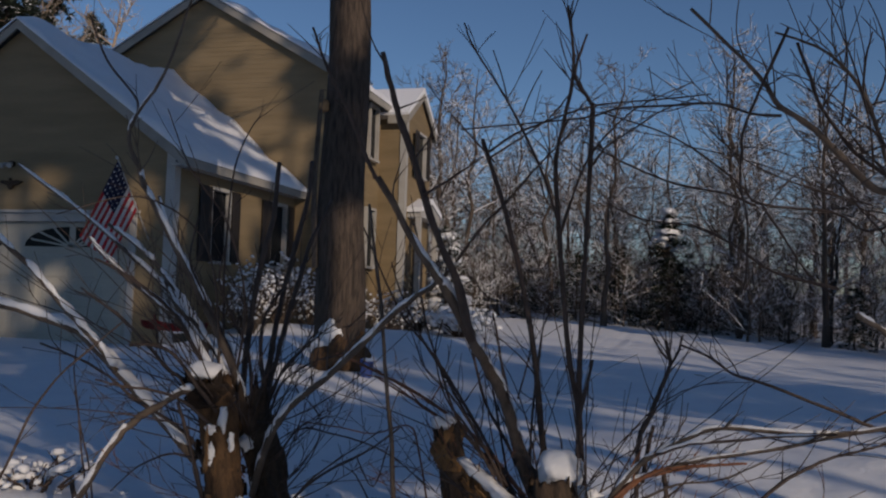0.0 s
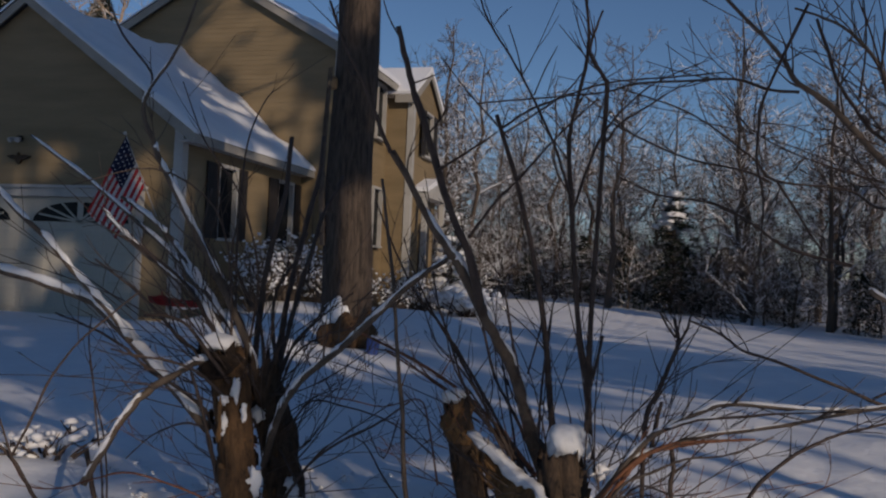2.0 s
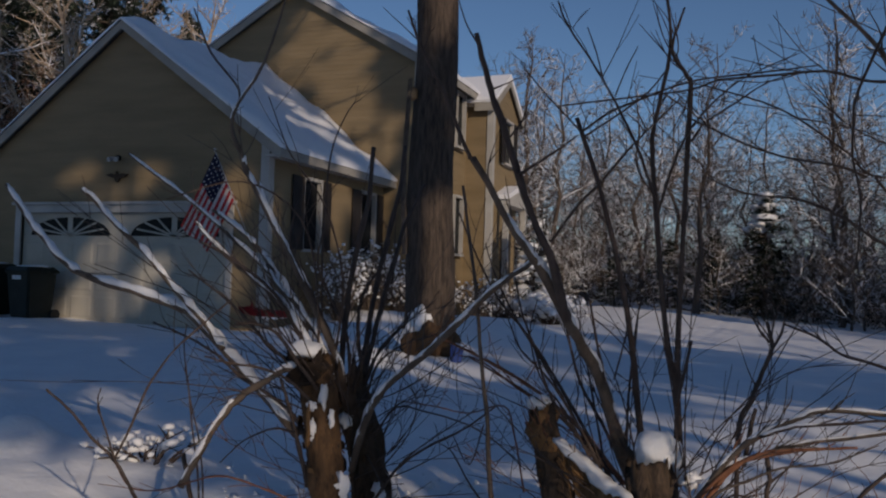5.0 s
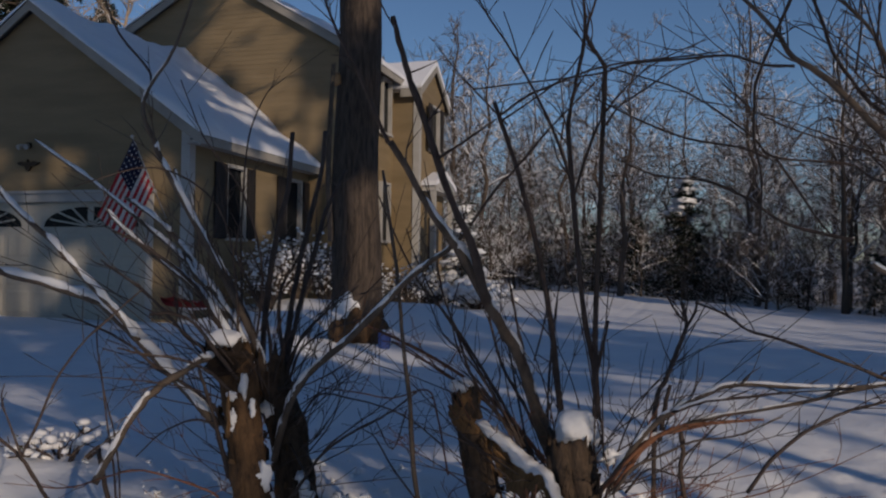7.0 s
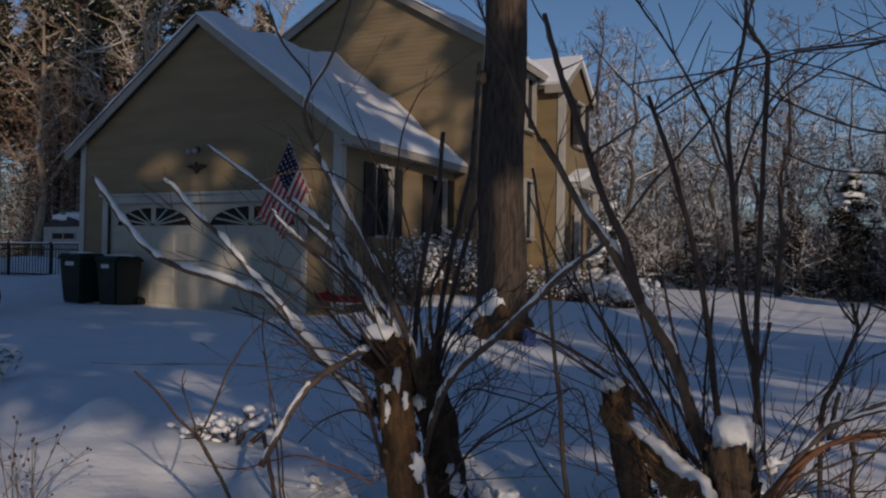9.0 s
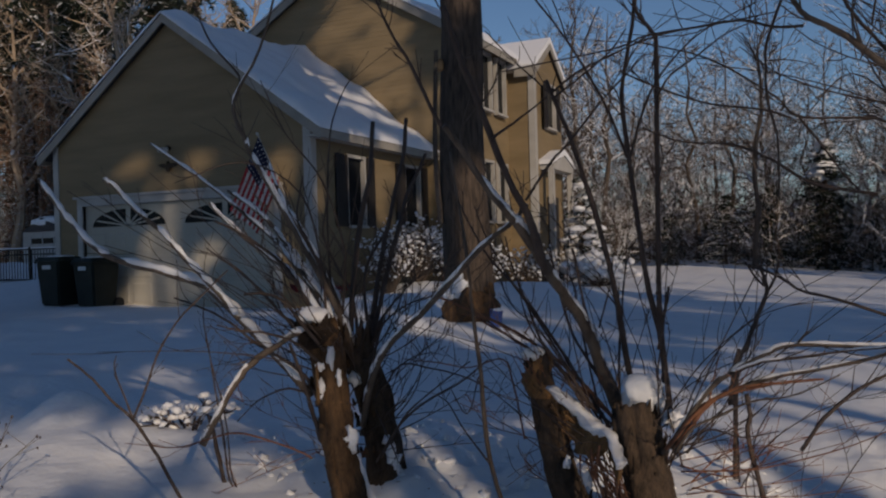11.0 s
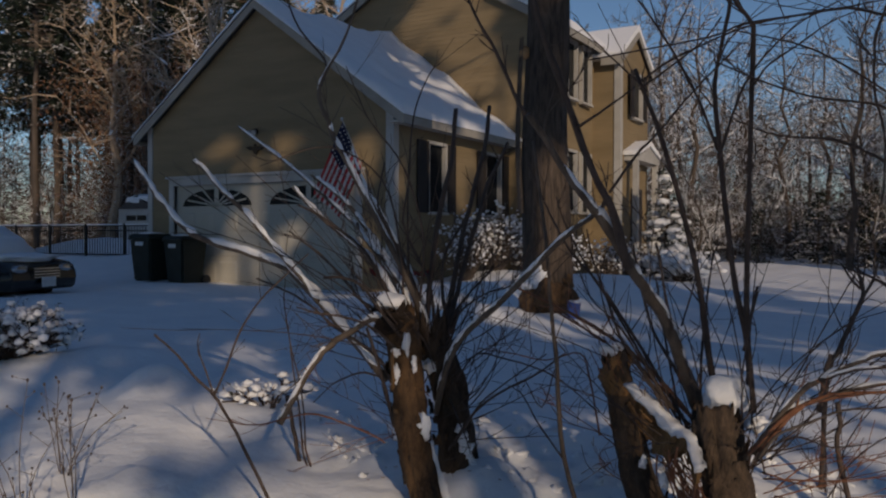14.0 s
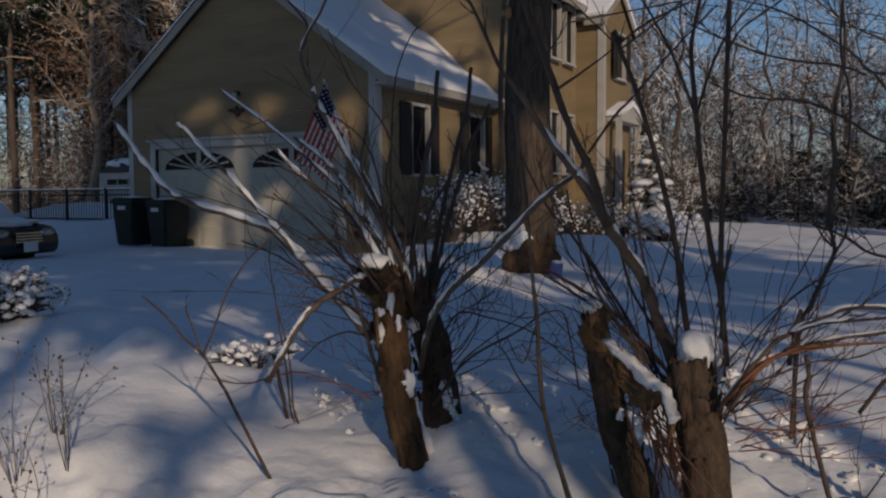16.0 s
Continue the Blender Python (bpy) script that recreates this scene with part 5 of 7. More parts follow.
fan(S, (0.74, 3.14, 1.50), 12, 58, (-0.35, -0.1, 0.7), 0.55, SHOOT_BARK, 0.0028)
fan(S, (0.60, 3.02, 1.62), 9, 59, (0.5, -0.1, 0.4), 0.5, SHOOT_BARK, 0.0025)
fan(C, (-0.05, 3.95, 0.22), 9, 61, (0.9, 0.2, 0.25), 0.9, SHOOT_RED, 0.003)
fan(C, (-0.28, 4.0, 0.30), 8, 62, (-0.9, 0.2, 0.55), 0.9, SHOOT_BARK, 0.003)
fan(P, (0.1, 4.4, 0.0), 6, 63, (0.2, 0.0, 0.9), 0.7, SHOOT_BARK, 0.003)
fan(P, (0.35, 4.2, -0.1), 4, 64, (0.5, 0.1, 0.6), 0.7, SHOOT_BARK, 0.003)
fan(A, (-1.62, 3.85, 0.66), 10, 65, (-0.8, -0.1, 0.55), 0.8, SHOOT_BARK, 0.0032)
fan(A, (-1.50, 3.95, 0.40), 11, 66, (0.6, 0.2, 0.7), 0.95, SHOOT_BARK, 0.003)
fan(A, (-1.62, 3.88, 0.55), 9, 67, (-0.15, 0.1, 1.0), 1.0, SHOOT_BARK, 0.003)
fan(C, (-0.30, 4.00, 0.30), 9, 68, (-0.3, 0.2, 0.9), 1.25, SHOOT_BARK, 0.0032)
fan(C, (-0.18, 3.95, 0.35), 8, 69, (0.35, 0.1, 0.9), 1.25, SHOOT_BARK, 0.0032)
fan(B, (-0.60, 4.05, 0.20), 7, 57, (-0.3, 0.1, 0.8), 0.7, SHOOT_RED, 0.003)

# ---- trees ----
def branch_tree(seed, h, r, first=0.25, spread=0.45, limbs=14, fine=5, droop=0.0, lean=0.03, crown_mat=None):
    """A bare tree: its trunk and its crown, each as one mesh at the origin."""
    rng = random.Random(seed)
    top = Vector((rng.uniform(-lean, lean) * h, rng.uniform(-lean, lean) * h, h))
    line = [top * (i / 9) + Vector((rng.uniform(-1, 1), rng.uniform(-1, 1), 0)) * 0.022 * h * min(i, 3) / 3 for i in range(10)]
    trunk, crown = bmesh.new(), bmesh.new()
    rad = [r * (1.35 if i == 0 else 1.0) * (1 - i / 9) ** 0.8 + 0.012 for i in range(10)]
    tube(trunk, line, rad, 7, 0.1, rng)
    for k in range(limbs):
        t = first + (0.97 - first) * (k + rng.random()) / limbs
        i = min(int(t * 9), 8)
        o = line[i].lerp(line[i + 1], t * 9 - i)
        az = rng.uniform(0, 2 * math.pi)
        up = rng.uniform(0.5, 1.3) - droop
        ln = h * spread * (1.15 - t) * rng.uniform(0.6, 1.2) + 0.5
        d = Vector((math.cos(az), math.sin(az), up)).normalized()
        pts = [o]
        for q in range(5):
            d = (d + Vector((rng.uniform(-1, 1), rng.uniform(-1, 1), rng.uniform(-0.6, 0.9) - droop * 0.4)) * 0.28).normalized()
            pts.append(pts[-1] + d * ln / 5)
        lr = rad[i] * rng.uniform(0.3, 0.55)
        tube(crown, pts, taper(6, lr, 0.012), 4, 0, rng, False)
        for q in range(fine + 2):
            j = rng.randrange(1, 6)
            d2 = (d * 0.4 + Vector((rng.uniform(-1, 1), rng.uniform(-1, 1), rng.uniform(-0.4, 1.0) - droop * 0.5))).normalized()
            l2 = ln * rng.uniform(0.2, 0.5)
            p2 = [pts[j], pts[j] + d2 * l2 * 0.5 + Vector((0, 0, rng.uniform(-0.1, 0.1) * l2)), pts[j] + d2 * l2 + Vector((0, 0, rng.uniform(-0.1, 0.2) * l2))]
            tube(crown, p2, [lr * 0.4 + 0.006, lr * 0.25 + 0.008, 0.008], 3, 0, rng, False)
            for w2 in range(fine):
                b = p2[1].lerp(p2[2], rng.random())
                d3 = (d2 * 0.5 + Vector((rng.uniform(-1, 1), rng.uniform(-1, 1), rng.uniform(-0.5, 1.0)))).normalized() * l2 * rng.uniform(0.25, 0.7)
                tube(crown, [b, b + d3 * 0.55 + Vector((0, 0, -0.04 * l2)), b + d3], [0.010, 0.008, 0.005], 3, 0, rng, False)
    return trunk, crown


def tuft(bm, c, r, rng, blades=11, flat=0.6):
    for k in range(blades):
        d = Vector((rng.uniform(-1, 1), rng.uniform(-1, 1), rng.uniform(-flat, flat)))
        d = d.normalized() * r * rng.uniform(0.6, 1.1)
        s = d.cross(Vector((rng.uniform(-0.4, 0.4), rng.uniform(-0.4, 0.4), 1))).normalized() * r * 0.16
        bm.faces.new([bm.verts.new(q) for q in (c - s, c + s, c + d)])


def pine_tree(seed, h, r, first, spread, whorls, per, tufts, size, top_power=0.8):
    rng = random.Random(seed)
    trunk, limbs, crown = bmesh.new(), bmesh.new(), bmesh.new()
    line = [Vector((rng.uniform(-1, 1) * 0.06, rng.uniform(-1, 1) * 0.06, h * i / 9)) for i in range(10)]
    tube(trunk, line, [r * (1 - i / 9) ** 0.8 + 0.015 for i in range(10)], 8, 0.1, rng)
    for k in range(whorls):
        t = first + (0.98 - first) * k / (whorls - 1)
        for b in range(per):
            az = rng.uniform(0, 2 * math.pi)
            ln = h * spread * (1.02 - t) ** top_power * rng.uniform(0.55, 1.15) + 0.15
            o = Vector((0, 0, h * (t + rng.uniform(-0.02, 0.02))))
            out = Vector((math.cos(az), math.sin(az), 0))
            pts = [o, o + out * ln * 0.5 + Vector((0, 0, 0.04 * ln)), o + out * ln + Vector((0, 0, rng.uniform(-0.22, 0.05) * ln))]
            tube(limbs, pts, [0.035 * h / 14 + 0.01, 0.02, 0.008], 4, 0, rng, False)
            for q in range(tufts):
                s = rng.uniform(0.25, 1.05)
                c = pts[0].lerp(pts[1], s * 2) if s < 0.5 else pts[1].lerp(pts[2], s * 2 - 1)
                c = c + Vector((rng.uniform(-1, 1), rng.uniform(-1, 1), rng.uniform(-0.3, 0.3))) * ln * 0.17
                tuft(crown, c, size * rng.uniform(0.7, 1.3), rng)
    return trunk, limbs, crown


def make_tree(name, label, category, group, parts):
    ob = thing(name, (0, 0, -60), label, category, group)
    for nm, bm, material in parts:
        tagged(part(nm, bm, material, ob), kind="stuff" if nm == "branchwork" else "")
    return ob


def place(model, x, y, scale=1.0, turn=0.0, tall=1.0, sink=0.15, first=[]):
    """Sets the model itself down once, then copies of it."""
    m = Matrix.Translation((x, y, height(x, y) - sink)) @ Matrix.Rotation(turn, 4, "Z") @ Matrix.Diagonal((scale, scale, scale * tall, 1))
    if model.name not in first:
        first.append(model.name)
        model.matrix_basis = m
        return model
    made = copy_thing(model, Matrix.Identity(4))
    made.matrix_basis = m
    return made


woods = []
for k, (hh, rr, ff, sp, li) in enumerate(((11, 0.11, 0.30, 0.30, 17), (12.5, 0.14, 0.35, 0.28, 18), (9.5, 0.09, 0.2, 0.34, 16), (13, 0.16, 0.4, 0.30, 18), (8, 0.08, 0.15, 0.36, 16), (11.5, 0.12, 0.25, 0.32, 18))):
    tr, cr = branch_tree(100 + k, hh, rr, ff, sp, li + 4, 5, 0.1, 0.07)
    woods.append(make_tree("bare_tree", "slender bare woodland tree dusted with snow", "tree", "woodland trees", [("trunk", tr, WOOD_BARE), ("crown", cr, WOOD_SNOWY)]))
thickets = []
for k in range(3):
    tr, cr = branch_tree(140 + k, 4.6, 0.045, 0.08, 0.5, 18, 5, 0.25, 0.1)
    thickets.append(make_tree("snowy_sapling", "low snow-laden woodland sapling", "sapling", "woodland saplings", [("trunk", tr, WOOD_BARE), ("crown", cr, WOOD_SNOWY)]))
tr, cr = branch_tree(171, 14, 0.24, 0.28, 0.42, 20, 6, 0.0)
dead = bmesh.new()
orng = random.Random(9)
for k in range(1500):
    a, q, z = orng.uniform(0, 6.28), 3.4 * orng.random() ** 0.6, orng.uniform(1.2, 9.5)
    tuft(dead, Vector((math.cos(a) * q, math.sin(a) * q, z)), 0.17, orng, 7, 0.8)
oak = make_tree("pale_tree", "tall tree with limbs coloured sunlit pale and rusty dead leaves", "tree", "pale trees behind the garage", [("trunk", tr, WOOD_SUNLIT), ("crown", cr, WOOD_SUNLIT), ("foliage", dead, OAK_LEAF)])
tr, lm, cr = pine_tree(200, 17, 0.15, 0.42, 0.22, 16, 6, 7, 0.42)
pine = make_tree("pine_tree", "tall dark pine with a snowy crown", "pine", "pines", [("trunk", tr, WOOD_BARE), ("branchwork", lm, WOOD_BARE), ("crown", cr, NEEDLES)])
tr, lm, cr = pine_tree(203, 15, 0.14, 0.55, 0.24, 14, 6, 7, 0.42)
pine_b = make_tree("pine_tree", "tall thin pine with a high snowy crown", "pine", "pines", [("trunk", tr, WOOD_BARE), ("branchwork", lm, WOOD_BARE), ("crown", cr, NEEDLES)])
tr, lm, cr = pine_tree(207, 17, 0.09, 0.44, 0.20, 18, 7, 9, 0.48)
pine_c = make_tree("pine_tree", "slender pine with a dense dark crown", "pine", "pines", [("trunk", tr, WOOD_BARE), ("branchwork", lm, WOOD_BARE), ("crown", cr, NEEDLES)])
tr, lm, cr = pine_tree(223, 17, 0.08, 0.34, 0.20, 20, 7, 9, 0.46)
pine_e = make_tree("pine_tree", "pine with a deep dense crown", "pine", "pines", [("trunk", tr, WOOD_BARE), ("branchwork", lm, WOOD_BARE), ("crown", cr, NEEDLES)])
tr, lm, cr = pine_tree(219, 14, 0.10, 0.2, 0.18, 13, 3, 4, 0.36)
pine_d = make_tree("pine_tree", "open pine with low sparse boughs", "pine", "pines", [("trunk", tr, WOOD_BARE), ("branchwork", lm, WOOD_BARE), ("crown", cr, NEEDLES)])
tr, lm, cr = pine_tree(211, 5.9, 0.10, 0.05, 0.33, 20, 8, 8, 0.22)
spruce = make_tree("spruce", "dense dark spruce with a snow-capped top", "spruce", "spruces", [("trunk", tr, WOOD_BARE), ("branchwork", lm, WOOD_BARE), ("crown", cr, NEEDLES_SHADED)])
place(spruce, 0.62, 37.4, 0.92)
snow_top = bmesh.new()
srng = random.Random(6)
for k in range(46):
    dz = 5.9 - 1.7 * srng.random() ** 1.3
    a, q = srng.uniform(0, 6.28), (6.1 - dz) * 0.42 * srng.uniform(0.3, 1.1)
    lump(snow_top, (math.cos(a) * q, math.sin(a) * q, dz - 0.2 * q), srng.uniform(0.10, 0.24), k + 2.2, (1.5, 1.5, 0.6), 1.0, 2)
tagged(part("snow", snow_top, SNOW_CAP, spruce, "cap of sunlit snow", True), kind="stuff")

tr, lm, cr = pine_tree(229, 4.2, 0.06, 0.03, 0.42, 13, 7, 8, 0.20, 0.6)
hemlock = make_tree("hemlock", "low spreading dark hemlock with snow along its boughs", "hemlock", "hemlocks at the wood edge", [("trunk", tr, WOOD_BARE), ("branchwork", lm, WOOD_SNOWY), ("crown", cr, NEEDLES_SHADED)])
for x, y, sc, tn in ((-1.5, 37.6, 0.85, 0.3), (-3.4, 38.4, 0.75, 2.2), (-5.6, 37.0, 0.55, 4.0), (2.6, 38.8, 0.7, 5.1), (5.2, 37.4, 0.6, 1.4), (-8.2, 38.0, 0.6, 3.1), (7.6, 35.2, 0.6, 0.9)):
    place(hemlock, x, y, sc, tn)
tr, lm, cr = pine_tree(233, 13, 0.16, 0.3, 0.26, 14, 6, 8, 0.34)
snow_pine = make_tree("pine_tree", "pine with boughs bent under sunlit snow", "pine", "pines", [("trunk", tr, WOOD_BARE), ("branchwork", lm, WOOD_SNOWY), ("crown", cr, NEEDLES_SNOW)])
for x, y, sc, tn in ((-28.4, 27.0, 1.0, 0.4), (-33.9, 29.5, 1.1, 2.6)):
    place(snow_pine, x, y, sc, tn)
rng = random.Random(21)
# woodland behind the lawn
k = 0
for row, (y0, step, n0) in enumerate(((36, 2.3, 13), (41, 1.9, 17), (47, 2.0, 20), (54, 2.2, 22), (63, 2.6, 24))):
    for i in range(n0):
        y = y0 + rng.uniform(-2, 3.5)
        x = -15 - (y - 36) * 0.55 + step * i + rng.uniform(-0.9, 0.9)
        if abs(x - 0.7) < 1.8 and y < 46:
            continue
        place(woods[k % 6], x, y, rng.uniform(0.8, 1.12), rng.uniform(0, 6.28), rng.uniform(0.9, 1.1))
        k += 1
for i in range(34):
    y = rng.uniform(34, 46)
    x = rng.uniform(-17, 15)
    place(thickets[i % 3], x, y, rng.uniform(0.6, 1.2), rng.uniform(0, 6.28))
# edge of the wood to the side of the lawn
for i in range(16):
    y = rng.uniform(20, 36)
    x = 9 + (36 - y) * 0.25 + rng.uniform(0, 6)
    place(woods[i % 6], x, y, rng.uniform(0.75, 1.05), rng.uniform(0, 6.28))
for i in range(8):
    place(thickets[i % 3], 8.5 + rng.uniform(0, 4), rng.uniform(22, 36), rng.uniform(0.6, 1.0), rng.uniform(0, 6.28))
# pines and pale trees beyond the garage
for i in range(40):
    y = rng.uniform(27, 50)
    x = -19.5 - (y - 24) * 0.80 - rng.uniform(-2.5, 19)
    place((pine, pine_b)[i % 2], x, y, rng.uniform(0.85, 1.2), rng.uniform(0, 6.28))
for x, y in ((-43, 19), (-48, 22), (-52, 27), (-50, 33), (-55, 30), (-47, 36), (-53, 38), (-58, 34), (-44, 40), (-33, 22), (-36, 25), (-30, 28), (-38, 21), (-41, 27), (-34, 31), (-44, 23), (-40, 33), (-29, 24.5), (-46, 30), (-37, 36), (-32.5, 26.5)):
    place((pine, pine_b)[int(x * 3) % 2], x, y, rng.uniform(0.95, 1.25), rng.uniform(0, 6.28))
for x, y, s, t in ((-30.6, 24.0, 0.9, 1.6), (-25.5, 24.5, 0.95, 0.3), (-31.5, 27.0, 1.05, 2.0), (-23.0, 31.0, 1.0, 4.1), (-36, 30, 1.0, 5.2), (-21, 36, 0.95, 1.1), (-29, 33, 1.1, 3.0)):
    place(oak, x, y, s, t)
for i in range(22):
    y = rng.uniform(28, 44)
    place(woods[i % 6], -18 - (y - 24) * 0.8 - rng.uniform(-2, 16), y, rng.uniform(0.8, 1.1), rng.uniform(0, 6.28))
for i in range(10):
    place(thickets[i % 3], -20 - rng.uniform(0, 18), rng.uniform(24, 32), rng.uniform(0.6, 1.0), rng.uniform(0, 6.28))
# unseen wood behind the viewer, added between low sun and garden for shade
SX, PX = SUN_DIR.xy, Vector((-SUN_DIR.y, SUN_DIR.x))
RISE = math.tan(SUN_EL)
# crowns are cut open so sun patches land here: x, y, z of the spot, half its breadth and half its height across the
# light
WALL_SPOTS = [(-12.61, 13.27, 2.9, 0.42, 0.22), (-11.35, 13.27, 2.72, 0.62, 0.36), (-8.84, 13.27, 2.55, 0.27, 0.6), (-11.53, 13.27, 1.98, 0.42, 0.28), (-11.83, 13.27, 1.4, 0.52, 0.36), (-11.9, 13.27, 0.42, 0.85, 0.55),
              (-8.77, 13.27, 1.0, 0.16, 0.45), (-10.53, 13.27, 1.15, 0.22, 0.26), (-8.13, 14.6, 2.98, 0.45, 0.22), (-8.13, 13.6, 2.1, 0.22, 0.42), (-8.13, 16.15, 2.75, 0.3, 0.5), (-8.13, 16.0, 1.9, 0.28, 0.35), (-8.13, 18.1, 2.6, 0.2, 0.55)]
HIGH_SPOTS = [(-9.84, 18.16, 6.96, 0.8, 0.26), (-9.5, 18.16, 6.2, 0.9, 0.32), (-9.2, 18.16, 5.6, 0.6, 0.26), (-8.84, 18.16, 4.9, 0.5, 0.45), (-10.81, 18.16, 6.5, 0.5, 0.3), (-8.3, 18.16, 4.0, 0.36, 0.45), (-10.3, 18.16, 7.5, 0.45, 0.2),
              (-10.2, 16.8, 5.1, 0.55, 0.24), (-9.5, 17.0, 4.6, 0.7, 0.24), (-8.7, 16.6, 4.1, 0.8, 0.2), (-9.0, 15.4, 4.3, 0.4, 0.16), (-8.4, 17.6, 3.9, 0.5, 0.24), (-3.6, 10.0, 1.2, 0.16, 0.7)]
BED_SPOTS = [(-6.5, 13.0, 0.3, 0.5, 0.42), (-5.2, 11.6, 0.2, 0.4, 0.3), (-6.9, 15.0, 0.9, 0.5, 0.6), (-4.4, 10.4, 0.2, 0.22, 0.3), (-7.4, 12.6, 0.2, 0.45, 0.32), (-6.6, 16.8, 0.8, 0.6, 0.5), (-5.6, 13.6, 0.1, 0.3, 0.3),
             (-8.13, 14.0, 2.4, 0.3, 0.5), (-8.13, 15.6, 2.5, 0.35, 0.6), (-8.13, 17.0, 2.3, 0.3, 0.6)]
DRIVE_SPOTS = [(-4.76, 6.08, 0.00, 0.16, 0.20), (-4.00, 6.33, 0.00, 0.14, 0.22), (-3.96, 6.25, 0.00, 0.12, 0.20), (-4.77, 5.91, 0.01, 0.16, 0.20), (-6.2, 14.35, 0.4, 0.6, 0.5), (-5.86, 18.9, 0.2, 0.6, 0.5), (-3.8, 9.3, 0.1, 0.3, 0.3), (-2.5, 9.2, 0.1, 0.3, 0.25)]
LAWN_STREAKS = [(3.15, 0.44, 2.35, 0.98), (4.45, 0.14, 3.0, 1.3), (5.2, 0.16, 3.6, 1.2), (5.9, 0.10, 3.6, 1.4), (6.3, 0.16, 3.6, 1.6), (7.05, 0.12, 3.0, 1.6), (8.4, 0.09, 3.2, 1.4), (10.2, 0.10, 3.6, 1.4), (11.8, 0.14, 3.8, 1.4)]
GAPS = np.array([((x * PX.x + y * PX.y), z - RISE * (x * SX.x + y * SX.y), w2, h2) for x, y, z, w2, h2 in WALL_SPOTS + HIGH_SPOTS + BED_SPOTS + DRIVE_SPOTS] + LAWN_STREAKS)


def thin_out(tree):
    """Cuts the boughs of one tree away where a sun patch is wanted."""
    m = np.array(tree.matrix_basis)
    for ch in tree.children:
        if not ch.name.startswith(("crown", "branchwork", "snow")):
            continue
        me = ch.data
        co = np.empty(len(me.vertices) * 3)
        me.vertices.foreach_get("co", co)
        co = co.reshape(-1, 3)
        w3 = co @ m[:3, :3].T + m[:3, 3]
        polys = [tuple(p.vertices) for p in me.polygons]
        keep = np.ones(len(polys), bool)
        corner = np.array([p[:4] if len(p) > 3 else p[:3] + p[:1] for p in polys])
        for k0, k1, k2 in ((1, 0, 0), (0.75, 0.25, 0), (0.5, 0.5, 0), (0.25, 0.75, 0), (0.34, 0.33, 0.33), (0, 1, 0)):
            mid = w3[corner[:, 0]] * k0 + w3[corner[:, 2]] * k1 + w3[corner[:, 1]] * k2
            across, up = mid[:, 0] * PX.x + mid[:, 1] * PX.y, mid[:, 2] - RISE * (mid[:, 0] * SX.x + mid[:, 1] * SX.y)
            edge2 = 1 + 0.32 * np.sin(across * 9 + 2 * np.sin(up * 5)) * np.sin(up * 8 + across * 3)
            for o, u, w2, h2 in GAPS:
                keep &= (((across - o) / w2) ** 2 + ((up - u) / h2) ** 2) * edge2 > 1
        if keep.all():
            continue
        thin = bpy.data.meshes.new(me.name)
        thin.from_pydata(co.tolist(), [], [p for p, k2 in zip(polys, keep) if k2])
        thin.materials.append(me.materials[0])
        ch.data = thin


shade_trees = []


def behind(model, d, o, scale=1.0, turn=0.0, tall=1.0):
    q = SX * d + PX * o
    shade_trees.append(place(model, 0.2 + q.x, 0.8 + q.y, scale, turn, tall))


for d, o, sc in ((10.0, 1.75, 1.0), (7.5, 4.2, 0.95), (12.5, 3.1, 1.0), (20, 7.4, 0.9), (17.5, 10.0, 0.85), (27, 4.9, 0.8), (11, -5.5, 0.9)):
    behind(pine_c, d, o, sc, d * 1.3, 1.35 if d < 12 else (1.5 if d < 13 else 1.0))
for i, (d, o) in enumerate(((9, 8.2), (12, 6.6), (15, 10.4), (19, 12.5), (13, 14.0), (24, 9.4), (28, 15), (21, 17), (30, 20), (24, 22), (12, -9), (18, -10), (13, 1.45))):
    behind(woods[i % 6], d, o, 1.15, i * 1.1)
for d, o, sc, tall in ((9, -1.4, 0.95, 1.23), (11.5, 1.4, 1.0, 1.20), (9.5, -4.4, 0.95, 1.25), (12, -3.0, 1.02, 1.3)):
    behind(pine_e, d, o, sc, d * 1.3, tall)
for d, o, sc in ((12, 7.4, 0.95), (14, -0.8, 0.95), (16, -2.5, 0.95), (18, 1.8, 0.95), (17, 1.5, 1.0), (20, 4.95, 0.95), (22, -0.75, 1.0)):
    behind(pine_c, d, o, sc, d * 1.9, 1.75)
# low unseen spruces, added to darken the near ground
for d, o, sc in ((14, 3.0, 1.1), (9.2, 3.2, 1.05), (10.5, 3.0, 1.3), (11, 4.9, 1.0), (13, 6.6, 1.15), (8.5, 2.5, 0.62)):
    behind(spruce, d, o, sc, d * 1.1)
for d, o, sc in ((13, 1.25, 1.0), (15, 3.9, 1.0), (12.5, 5.95, 0.95), (18, 7.6, 1.0)):
    behind(pine_d, d, o, sc, d * 1.7)
for tree in shade_trees:
    thin_out(tree)
# unseen belt of pines beyond the lawn's side, added to shade the wood edge
for i, (x, y) in enumerate(((19.5, 14.5), (24, 17), (17, 18), (21, 20), (18, 22.5), (26, 22), (23, 25), (28, 27), (20, 28), (33, 25))):
    place((pine_d, pine_e, pine_c)[i % 3], x, y, 0.72 + 0.06 * (i % 4), i * 1.7)
